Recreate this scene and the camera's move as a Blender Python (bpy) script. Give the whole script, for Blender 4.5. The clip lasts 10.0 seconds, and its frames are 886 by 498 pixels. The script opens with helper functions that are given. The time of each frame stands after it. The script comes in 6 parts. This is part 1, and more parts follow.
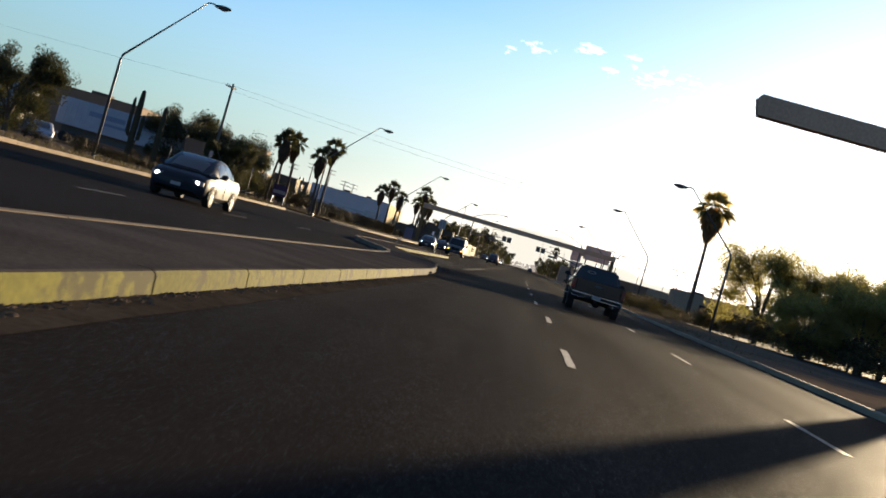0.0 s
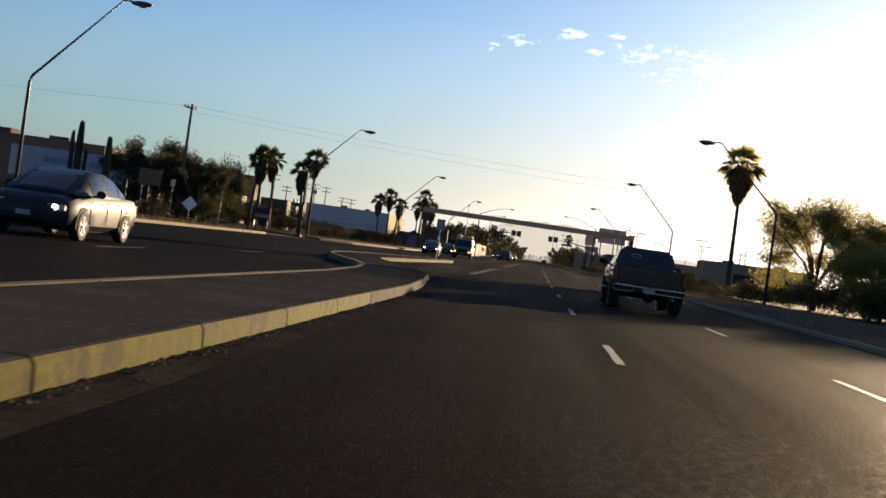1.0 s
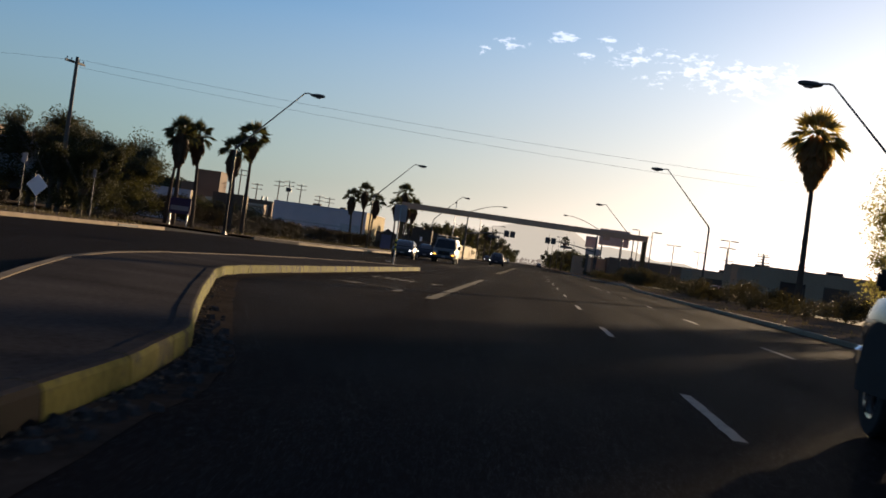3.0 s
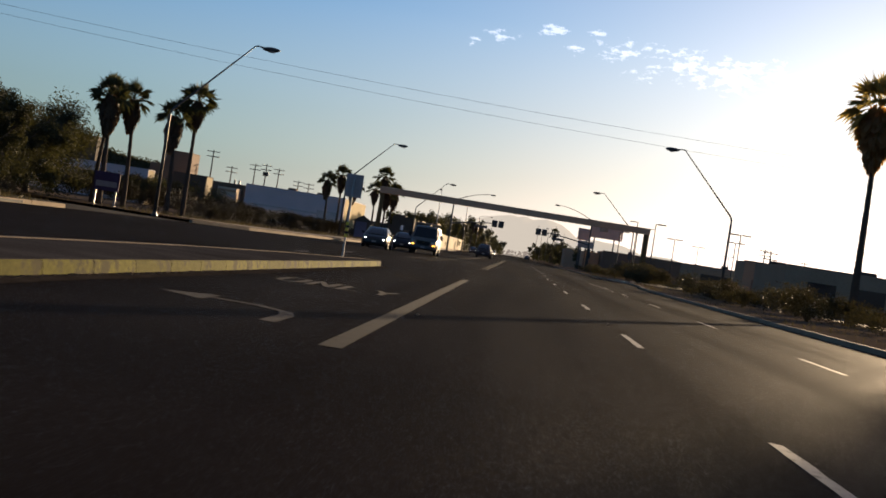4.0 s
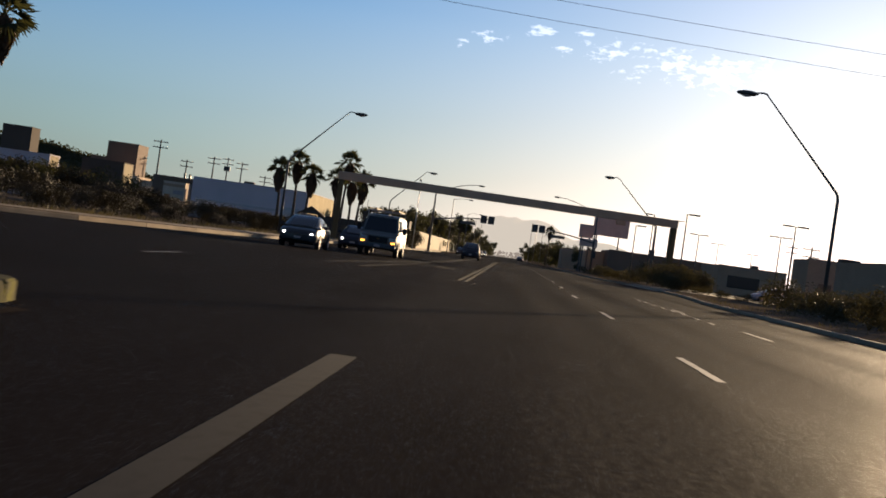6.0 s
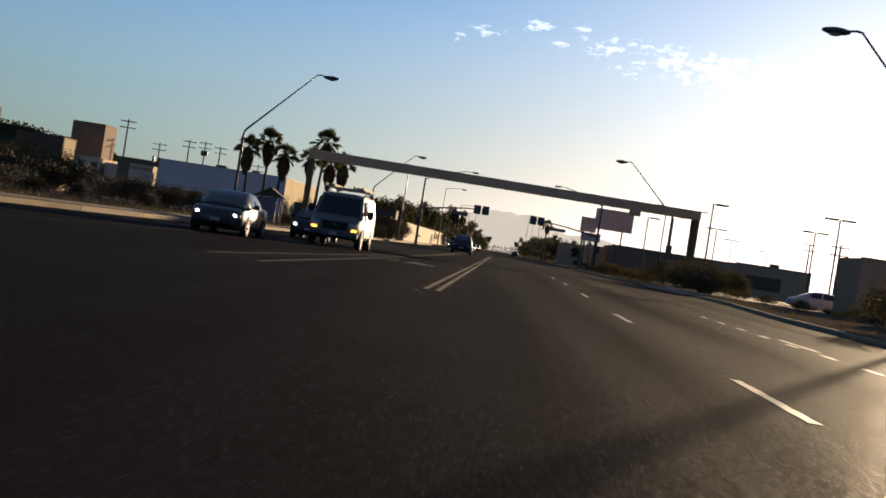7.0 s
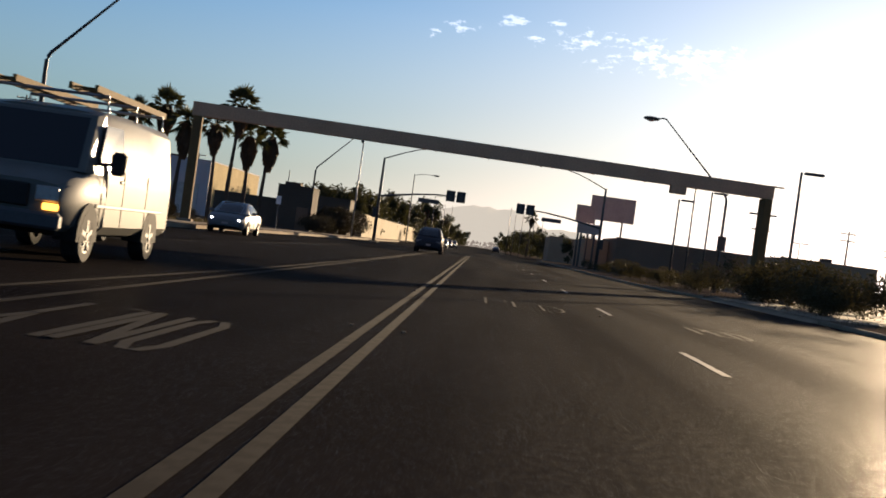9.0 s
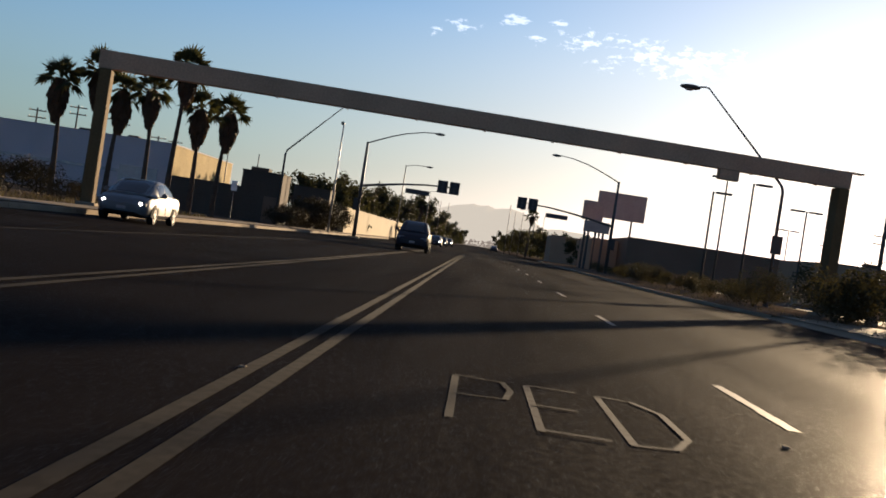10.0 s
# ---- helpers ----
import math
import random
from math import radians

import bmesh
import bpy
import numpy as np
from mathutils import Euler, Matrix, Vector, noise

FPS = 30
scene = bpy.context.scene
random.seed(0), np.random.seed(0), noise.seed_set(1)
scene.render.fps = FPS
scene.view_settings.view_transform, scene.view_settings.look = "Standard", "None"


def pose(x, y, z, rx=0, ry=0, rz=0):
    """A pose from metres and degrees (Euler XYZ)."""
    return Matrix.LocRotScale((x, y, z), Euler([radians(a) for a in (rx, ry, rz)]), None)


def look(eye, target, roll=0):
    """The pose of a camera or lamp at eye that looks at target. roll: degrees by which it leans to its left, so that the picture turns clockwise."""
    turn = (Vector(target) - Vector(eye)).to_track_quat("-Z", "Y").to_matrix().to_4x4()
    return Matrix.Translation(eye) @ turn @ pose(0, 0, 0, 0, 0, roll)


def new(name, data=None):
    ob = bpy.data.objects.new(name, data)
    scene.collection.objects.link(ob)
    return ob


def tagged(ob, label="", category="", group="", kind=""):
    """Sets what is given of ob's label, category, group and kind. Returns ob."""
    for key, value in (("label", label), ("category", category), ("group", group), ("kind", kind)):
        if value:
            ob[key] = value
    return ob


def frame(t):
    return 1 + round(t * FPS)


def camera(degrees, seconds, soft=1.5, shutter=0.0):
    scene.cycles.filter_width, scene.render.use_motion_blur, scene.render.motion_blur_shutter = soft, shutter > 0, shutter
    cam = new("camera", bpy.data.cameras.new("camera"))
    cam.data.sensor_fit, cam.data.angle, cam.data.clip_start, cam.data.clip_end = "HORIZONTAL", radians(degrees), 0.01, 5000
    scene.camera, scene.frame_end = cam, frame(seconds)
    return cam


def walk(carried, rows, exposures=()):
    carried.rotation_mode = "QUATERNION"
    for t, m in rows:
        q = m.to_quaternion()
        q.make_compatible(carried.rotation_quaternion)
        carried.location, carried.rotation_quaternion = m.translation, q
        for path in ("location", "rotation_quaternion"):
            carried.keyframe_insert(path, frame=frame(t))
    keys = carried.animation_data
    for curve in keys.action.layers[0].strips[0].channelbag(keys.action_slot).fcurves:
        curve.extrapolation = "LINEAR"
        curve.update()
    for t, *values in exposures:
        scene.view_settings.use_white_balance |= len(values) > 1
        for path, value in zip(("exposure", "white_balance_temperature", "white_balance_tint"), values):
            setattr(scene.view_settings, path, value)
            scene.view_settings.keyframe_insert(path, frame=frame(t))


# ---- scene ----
cam = camera(36.9, 10.0, soft=1.7, shutter=0.15)
PATH = [
    (0, (1.18, 2.0, 0.87), (1.055, 3.996, 0.864), 16.1),
    (0.5, (1.05, 8.03, 0.865), (0.907, 10.025, 0.88), 10.3),
    (1, (0.975, 14.136, 0.914), (0.832, 16.131, 0.911), 8.1),
    (1.5, (0.898, 20.518, 0.852), (0.764, 22.513, 0.867), 8.5),
    (2, (0.641, 27.435, 0.823), (0.509, 29.43, 0.833), 7.7),
    (2.5, (0.478, 34.629, 0.897), (0.34, 36.625, 0.906), 7.6),
    (4, (-0.22, 56.818, 0.957), (-0.329, 58.815, 0.95), 8.9),
    (4.5, (-0.235, 64.157, 0.879), (-0.345, 66.154, 0.872), 8.9),
    (5, (-0.344, 71.863, 0.884), (-0.451, 73.86, 0.88), 8.5),
    (5.5, (-0.435, 79.454, 0.895), (-0.534, 81.451, 0.894), 7.9),
    (7, (-0.634, 103.184, 0.817), (-0.72, 105.182, 0.807), 8.9),
    (7.5, (-0.616, 111.38, 0.926), (-0.701, 113.379, 0.911), 8.3),
    (8, (-0.646, 119.408, 0.943), (-0.727, 121.406, 0.933), 7.7),
    (8.5, (-0.726, 127.89, 1.033), (-0.792, 129.889, 1.018), 7.5),
    (9, (-0.765, 136.283, 0.947), (-0.819, 138.282, 0.936), 7.9),
    (9.5, (-0.59, 144.189, 0.935), (-0.641, 146.188, 0.919), 8.2),
    (10, (-0.505, 152.005, 0.945), (-0.556, 154.004, 0.932), 8.7),
]
walk(cam, [(t, look(eye, target, roll)) for t, eye, target, roll in PATH], exposures=[(0.0, 1.72, 6050, 14), (0.8, 1.42, 6280, 18), (2.4, 1.0, 6450, 20), (3.8, 1.07, 6400, 20), (10.0, 1.1, 6280, 19)])

# ---- world, sun ----
SUN_AZ, SUN_EL = radians(19.8), radians(6.6)
world = bpy.data.worlds.new("world")
scene.world = world
world.use_nodes = True
wn, wl = world.node_tree.nodes, world.node_tree.links
wn.clear()
w_out = wn.new("ShaderNodeOutputWorld")
w_bg = wn.new("ShaderNodeBackground")
w_sky = wn.new("ShaderNodeTexSky")
w_sky.sky_type = "NISHITA"
w_sky.sun_disc = False
w_sky.sun_elevation = SUN_EL
w_sky.sun_rotation = SUN_AZ
w_sky.air_density, w_sky.dust_density, w_sky.ozone_density = 1.0, 0.6, 4.0
w_bg.inputs["Strength"].default_value = 0.066
# a thin band of small clouds in the south-western sky
w_co = wn.new("ShaderNodeTexCoord")
w_map = wn.new("ShaderNodeMapping")
w_map.inputs["Scale"].default_value = (110, 110, 240)
w_noise = wn.new("ShaderNodeTexNoise")
w_noise.inputs["Scale"].default_value = 1.0
w_noise.inputs["Detail"].default_value = 6.0
w_noise.inputs["Roughness"].default_value = 0.62
w_ramp = wn.new("ShaderNodeValToRGB")
w_ramp.color_ramp.elements[0].position, w_ramp.color_ramp.elements[1].position = 0.62, 0.88
w_mix = wn.new("ShaderNodeMixRGB")
w_mix.blend_type = "ADD"
w_mix.inputs["Color2"].default_value = (3.4, 3.2, 3.1, 1)
# dusty air greys the lowest sky
w_sep = wn.new("ShaderNodeSeparateXYZ")
wl.new(w_co.outputs["Generated"], w_sep.inputs["Vector"])
w_low = wn.new("ShaderNodeMapRange")
w_low.inputs["From Min"].default_value, w_low.inputs["From Max"].default_value = 0.0, 0.17
w_low.inputs["To Min"].default_value, w_low.inputs["To Max"].default_value = 0.42, 1.12
wl.new(w_sep.outputs["Z"], w_low.inputs["Value"])
w_hsv = wn.new("ShaderNodeHueSaturation")
w_high = wn.new("ShaderNodeMapRange")
w_high.inputs["From Min"].default_value, w_high.inputs["From Max"].default_value = 0.3, 0.75
w_high.inputs["To Min"].default_value, w_high.inputs["To Max"].default_value = 1.0, 0.62
wl.new(w_sep.outputs["Z"], w_high.inputs["Value"])
w_sat = wn.new("ShaderNodeMath")
w_sat.operation = "MULTIPLY"
wl.new(w_low.outputs["Result"], w_sat.inputs[0])
wl.new(w_high.outputs["Result"], w_sat.inputs[1])
wl.new(w_sat.outputs["Value"], w_hsv.inputs["Saturation"])
w_dim = wn.new("ShaderNodeMapRange")
w_dim.inputs["From Min"].default_value, w_dim.inputs["From Max"].default_value = 0.0, 0.16
w_dim.inputs["To Min"].default_value, w_dim.inputs["To Max"].default_value = 0.74, 1.0
wl.new(w_sep.outputs["Z"], w_dim.inputs["Value"])
wl.new(w_dim.outputs["Result"], w_hsv.inputs["Value"])
wl.new(w_sky.outputs["Color"], w_hsv.inputs["Color"])
wl.new(w_co.outputs["Generated"], w_map.inputs["Vector"])
wl.new(w_map.outputs["Vector"], w_noise.inputs["Vector"])


def cloud_dir(az, el):
    return (math.sin(az) * math.cos(el), math.cos(az) * math.cos(el), math.sin(el))


CLOUDS = [(-3.3, 8.8, 0.7), (-1.95, 9.2, 1.0), (0.2, 9.75, 1.0), (1.1, 9.05, 0.8), (2.0, 9.95, 0.6), (3.3, 9.25, 1.7), (4.3, 8.3, 1.1), (4.65, 9.5, 1.0), (6.0, 9.0, 2.2), (7.8, 8.8, 2.4), (9.8, 9.0, 2.3)]
last = None
for az, el, size in CLOUDS:
    off = wn.new("ShaderNodeVectorMath")
    off.operation = "SUBTRACT"
    off.inputs[1].default_value = cloud_dir(radians(az), radians(el))
    wl.new(w_co.outputs["Generated"], off.inputs[0])
    sq = wn.new("ShaderNodeVectorMath")
    sq.operation = "MULTIPLY"
    sq.inputs[1].default_value = (1, 1, 2.4)
    wl.new(off.outputs["Vector"], sq.inputs[0])
    ln = wn.new("ShaderNodeVectorMath")
    ln.operation = "LENGTH"
    wl.new(sq.outputs["Vector"], ln.inputs[0])
    mr = wn.new("ShaderNodeMapRange")
    mr.inputs["From Min"].default_value, mr.inputs["From Max"].default_value = radians(size) * 0.2, radians(size)
    mr.inputs["To Min"].default_value, mr.inputs["To Max"].default_value = 1.0, 0.0
    wl.new(ln.outputs["Value"], mr.inputs["Value"])
    if last is None:
        last = mr.outputs["Result"]
    else:
        mx = wn.new("ShaderNodeMath")
        mx.operation = "MAXIMUM"
        wl.new(last, mx.inputs[0])
        wl.new(mr.outputs["Result"], mx.inputs[1])
        last = mx.outputs["Value"]
w_shape = wn.new("ShaderNodeMath")
w_shape.operation = "MULTIPLY_ADD"
w_shape.inputs[1].default_value = 0.47
wl.new(last, w_shape.inputs[0])
w_contrast = wn.new("ShaderNodeMapRange")
w_contrast.inputs["From Min"].default_value, w_contrast.inputs["From Max"].default_value = 0.36, 0.64
w_contrast.inputs["To Min"].default_value, w_contrast.inputs["To Max"].default_value = 0.0, 0.62
wl.new(w_noise.outputs["Fac"], w_contrast.inputs["Value"])
wl.new(w_contrast.outputs["Result"], w_shape.inputs[2])
wl.new(w_shape.outputs["Value"], w_ramp.inputs["Fac"])
wl.new(w_ramp.outputs["Color"], w_mix.inputs["Fac"])
# away from the sun the low haze turns cooler
w_away = wn.new("ShaderNodeMapRange")
w_away.inputs["From Min"].default_value, w_away.inputs["From Max"].default_value = 0.0, -0.3
wl.new(w_sep.outputs["X"], w_away.inputs["Value"])
w_near = wn.new("ShaderNodeMapRange")
w_near.inputs["From Min"].default_value, w_near.inputs["From Max"].default_value = 0.17, 0.05
wl.new(w_sep.outputs["Z"], w_near.inputs["Value"])
w_fac = wn.new("ShaderNodeMath")
w_fac.operation = "MULTIPLY"
wl.new(w_away.outputs["Result"], w_fac.inputs[0])
wl.new(w_near.outputs["Result"], w_fac.inputs[1])
w_cool = wn.new("ShaderNodeMixRGB")
w_cool.blend_type = "MULTIPLY"
w_cool.inputs["Color2"].default_value = (0.8, 1.02, 1.06, 1)
wl.new(w_fac.outputs["Value"], w_cool.inputs["Fac"])
wl.new(w_hsv.outputs["Color"], w_cool.inputs["Color1"])
wl.new(w_cool.outputs["Color"], w_mix.inputs["Color1"])
wl.new(w_mix.outputs["Color"], w_bg.inputs["Color"])
wl.new(w_bg.outputs["Background"], w_out.inputs["Surface"])

sun = new("sun", bpy.data.lights.new("sun", "SUN"))
sun.data.energy, sun.data.angle, sun.data.color = 5.0, radians(0.6), (1.0, 0.76, 0.43)
sun.matrix_world = look((300 * math.sin(SUN_AZ), 300 * math.cos(SUN_AZ), 300 * math.tan(SUN_EL)), (0, 0, 0))



# ---- materials ----
def mat(name, color, rough=0.7, metal=0.0, var=0.25, scale=6.0, fine=60.0, bump=0.0, spec=0.5, coat=0.0, emit=0.0, rand=0.0):
    m = bpy.data.materials.new(name)
    m.use_nodes = True
    n, l = m.node_tree.nodes, m.node_tree.links
    b = n["Principled BSDF"]
    b.inputs["Roughness"].default_value = rough
    b.inputs["Metallic"].default_value = metal
    b.inputs["Specular IOR Level"].default_value = spec
    b.inputs["Coat Weight"].default_value = coat
    b.inputs["Coat Roughness"].default_value = 0.11
    co = n.new("ShaderNodeTexCoord")
    big, small = n.new("ShaderNodeTexNoise"), n.new("ShaderNodeTexNoise")
    big.inputs["Scale"].default_value, big.inputs["Detail"].default_value = scale, 5
    small.inputs["Scale"].default_value, small.inputs["Detail"].default_value = fine, 3
    l.new(co.outputs["Object"], big.inputs["Vector"])
    l.new(co.outputs["Object"], small.inputs["Vector"])
    add = n.new("ShaderNodeMath")
    add.operation = "MULTIPLY_ADD"
    add.inputs[1].default_value = 0.5
    l.new(small.outputs["Fac"], add.inputs[0])
    half = n.new("ShaderNodeMath")
    half.operation = "MULTIPLY"
    half.inputs[1].default_value = 0.5
    l.new(big.outputs["Fac"], half.inputs[0])
    l.new(half.outputs["Value"], add.inputs[2])
    rng = n.new("ShaderNodeMapRange")
    rng.inputs["From Min"].default_value, rng.inputs["From Max"].default_value = 0.3, 0.7
    rng.inputs["To Min"].default_value, rng.inputs["To Max"].default_value = 1 - var, 1 + var
    l.new(add.outputs["Value"], rng.inputs["Value"])
    last = rng.outputs["Result"]
    if rand:
        info = n.new("ShaderNodeObjectInfo")
        r2 = n.new("ShaderNodeMapRange")
        r2.inputs["To Min"].default_value, r2.inputs["To Max"].default_value = 1 - rand, 1 + rand
        l.new(info.outputs["Random"], r2.inputs["Value"])
        mul = n.new("ShaderNodeMath")
        mul.operation = "MULTIPLY"
        l.new(last, mul.inputs[0])
        l.new(r2.outputs["Result"], mul.inputs[1])
        last = mul.outputs["Value"]
    vm = n.new("ShaderNodeVectorMath")
    vm.operation = "SCALE"
    vm.inputs[0].default_value = color
    l.new(last, vm.inputs["Scale"])
    l.new(vm.outputs["Vector"], b.inputs["Base Color"])
    if bump:
        bp = n.new("ShaderNodeBump")
        bp.inputs["Strength"].default_value = bump
        bp.inputs["Distance"].default_value = 0.01
        l.new(small.outputs["Fac"], bp.inputs["Height"])
        l.new(bp.outputs["Normal"], b.inputs["Normal"])
    if emit:
        b.inputs["Emission Color"].default_value = (*color, 1)
        b.inputs["Emission Strength"].default_value = emit
    return m


def leaf_mat(name, color, trans=0.35, var=0.35):
    m = mat(name, color, rough=0.7, var=var, scale=1.5, fine=12, spec=0.08)
    n, l = m.node_tree.nodes, m.node_tree.links
    b = n["Principled BSDF"]
    out = n["Material Output"]
    t = n.new("ShaderNodeBsdfTranslucent")
    t.inputs["Color"].default_value = (color[0] * 1.5, color[1] * 1.5, color[2] * 0.8, 1)
    mix = n.new("ShaderNodeMixShader")
    mix.inputs["Fac"].default_value = trans
    l.new(b.outputs["BSDF"], mix.inputs[1])
    l.new(t.outputs["BSDF"], mix.inputs[2])
    l.new(mix.outputs["Shader"], out.inputs["Surface"])
    return m


def worn_mat(name, paint, under, scale, cover, rand=0.0, var=0.4, bump=0.12):
    """Paint flaking off a darker base: cover is the share of paint that is left."""
    m = mat(name, paint, 0.85, var=var, scale=1.3, fine=18, bump=bump, spec=0.02, rand=rand)
    n, l = m.node_tree.nodes, m.node_tree.links
    b = n["Principled BSDF"]
    old = b.inputs["Base Color"].links[0].from_socket
    co = n.new("ShaderNodeTexCoord")
    ns = n.new("ShaderNodeTexNoise")
    ns.inputs["Scale"].default_value, ns.inputs["Detail"].default_value, ns.inputs["Roughness"].default_value = scale, 8, 0.72
    l.new(co.outputs["Object"], ns.inputs["Vector"])
    r = n.new("ShaderNodeMapRange")
    mid = 0.5 + (cover - 0.5) * 0.4
    r.inputs["From Min"].default_value, r.inputs["From Max"].default_value = mid - 0.035, mid + 0.035
    l.new(ns.outputs["Fac"], r.inputs["Value"])
    mx = n.new("ShaderNodeMixRGB")
    l.new(r.outputs["Result"], mx.inputs["Fac"])
    l.new(old, mx.inputs["Color1"])
    mx.inputs["Color2"].default_value = (*under, 1)
    l.new(mx.outputs["Color"], b.inputs["Base Color"])
    return m


def glass_mat(name, color=(0.02, 0.025, 0.03)):
    m = bpy.data.materials.new(name)
    m.use_nodes = True
    b = m.node_tree.nodes["Principled BSDF"]
    b.inputs["Base Color"].default_value = (*color, 1)
    b.inputs["Roughness"].default_value = 0.04
    b.inputs["Specular IOR Level"].default_value = 0.32
    return m


def asphalt_mat():
    """Dark worn asphalt: dull binder with a few polished stones and lane streaks."""
    m = mat("asphalt", (0.0178, 0.0146, 0.0134), rough=0.55, var=0.28, scale=0.3, fine=45, spec=0.0)
    n, l = m.node_tree.nodes, m.node_tree.links
    b = n["Principled BSDF"]
    co = n.new("ShaderNodeTexCoord")
    v = n.new("ShaderNodeTexVoronoi")
    v.inputs["Scale"].default_value = 190
    l.new(co.outputs["Object"], v.inputs["Vector"])
    bp = n.new("ShaderNodeBump")
    bp.inputs["Strength"].default_value, bp.inputs["Distance"].default_value = 0.1, 0.003
    l.new(v.outputs["Distance"], bp.inputs["Height"])
    l.new(bp.outputs["Normal"], b.inputs["Normal"])
    sep = n.new("ShaderNodeSeparateColor")
    l.new(v.outputs["Color"], sep.inputs["Color"])
    pick = n.new("ShaderNodeMapRange")
    pick.inputs["From Min"].default_value, pick.inputs["From Max"].default_value = 0.9, 1.0
    pick.inputs["To Min"].default_value, pick.inputs["To Max"].default_value = 0.0012, 0.016
    l.new(sep.outputs["Red"], pick.inputs["Value"])
    gloss = n.new("ShaderNodeMapRange")
    gloss.inputs["From Min"].default_value, gloss.inputs["From Max"].default_value = 0.9, 0.95
    gloss.inputs["To Min"].default_value, gloss.inputs["To Max"].default_value = 0.82, 0.36
    l.new(sep.outputs["Red"], gloss.inputs["Value"])
    l.new(gloss.outputs["Result"], b.inputs["Roughness"])
    mp = n.new("ShaderNodeMapping")
    mp.inputs["Scale"].default_value = (0.8, 0.025, 1)
    l.new(co.outputs["Object"], mp.inputs["Vector"])
    ns = n.new("ShaderNodeTexNoise")
    ns.inputs["Scale"].default_value, ns.inputs["Detail"].default_value = 1.0, 4
    l.new(mp.outputs["Vector"], ns.inputs["Vector"])
    r = n.new("ShaderNodeMapRange")
    r.inputs["From Min"].default_value, r.inputs["From Max"].default_value = 0.35, 0.65
    r.inputs["To Min"].default_value, r.inputs["To Max"].default_value = 0.35, 1.0
    l.new(ns.outputs["Fac"], r.inputs["Value"])
    mul = n.new("ShaderNodeMath")
    mul.operation = "MULTIPLY"
    l.new(pick.outputs["Result"], mul.inputs[0])
    l.new(r.outputs["Result"], mul.inputs[1])
    clump = n.new("ShaderNodeTexNoise")
    clump.inputs["Scale"].default_value, clump.inputs["Detail"].default_value = 16, 2
    l.new(co.outputs["Object"], clump.inputs["Vector"])
    spots = n.new("ShaderNodeMapRange")
    spots.inputs["From Min"].default_value, spots.inputs["From Max"].default_value = 0.46, 0.64
    spots.inputs["To Min"].default_value, spots.inputs["To Max"].default_value = 0.5, 1.6
    l.new(clump.outputs["Fac"], spots.inputs["Value"])
    glint = n.new("ShaderNodeMath")
    glint.operation = "MULTIPLY"
    l.new(mul.outputs["Value"], glint.inputs[0])
    l.new(spots.outputs["Result"], glint.inputs[1])
    l.new(glint.outputs["Value"], b.inputs["Specular IOR Level"])
    return m


M_ASPHALT = asphalt_mat()
M_DIRT = mat("desert_dirt", (0.13, 0.097, 0.068), 0.95, var=0.4, scale=0.25, fine=6, bump=0.2, spec=0.0)
M_LOT = mat("lot_asphalt", (0.04, 0.036, 0.033), 0.85, var=0.3, scale=0.3, fine=30, bump=0.2, spec=0.02)
M_CONC = mat("concrete", (0.25, 0.195, 0.135), 0.85, var=0.3, scale=0.8, fine=25, bump=0.15, spec=0.03, rand=0.08)
M_MEDIAN = mat("median_concrete", (0.06, 0.054, 0.05), 0.9, var=0.45, scale=0.7, fine=18, bump=0.12, spec=0.0)
M_GUTTER = mat("dirty_gutter", (0.042, 0.034, 0.027), 0.9, var=0.5, scale=1.5, fine=14, bump=0.1, spec=0.0)
M_YKERB = worn_mat("flaking_yellow_painted_concrete", (0.112, 0.104, 0.02), (0.06, 0.053, 0.026), 1.3, 0.6, 0.2)
# darkened copy of the yellow kerb paint, with the shade put into its colour
M_YKERB_SHADED = worn_mat("shade_darkened_yellow_kerb", (0.024, 0.021, 0.011), (0.012, 0.0105, 0.0095), 1.6, 0.35, 0.2)
M_CONC_DUSTY = mat("dusty_kerb_concrete", (0.14, 0.112, 0.085), 0.9, var=0.35, scale=1.0, fine=20, bump=0.15, spec=0.02, rand=0.12)
M_WHITE_PAINT = worn_mat("worn_white_road_paint", (0.165, 0.152, 0.14), (0.042, 0.034, 0.028), 9.0, 0.68, var=0.25, bump=0.01)
M_DULL_PAINT = worn_mat("dull_white_road_paint", (0.056, 0.053, 0.053), (0.026, 0.023, 0.021), 9.0, 0.66, var=0.25, bump=0.01)
white_bsdf = M_WHITE_PAINT.node_tree.nodes["Principled BSDF"]
white_bsdf.inputs["Specular IOR Level"].default_value, white_bsdf.inputs["Roughness"].default_value = 0.1, 0.65
M_FADED_PAINT = worn_mat("faded_white_road_paint", (0.032, 0.031, 0.0305), (0.027, 0.026, 0.0255), 7.0, 0.6, var=0.08, bump=0.01)
M_YELLOW_PAINT = worn_mat("faded_yellow_road_paint", (0.036, 0.031, 0.025), (0.025, 0.021, 0.018), 7.0, 0.52, var=0.1, bump=0.01)
M_STEEL = mat("galvanised_steel", (0.33, 0.33, 0.33), 0.5, metal=0.7, var=0.2, scale=2, fine=20)
M_POST = mat("dull_grey_post_paint", (0.14, 0.13, 0.125), 0.7, var=0.25, scale=3, fine=20, spec=0.2)
M_DARKSTEEL = mat("dark_painted_steel", (0.05, 0.047, 0.045), 0.55, var=0.25, scale=2, fine=20)
M_BEAM = mat("brown_weathered_beam", (0.50, 0.31, 0.20), 0.85, var=0.25, scale=0.5, fine=12, bump=0.15, spec=0.05)
M_COLUMN = mat("tan_concrete_column", (0.13, 0.088, 0.044), 0.85, var=0.22, scale=0.8, fine=15, bump=0.2, spec=0.05)
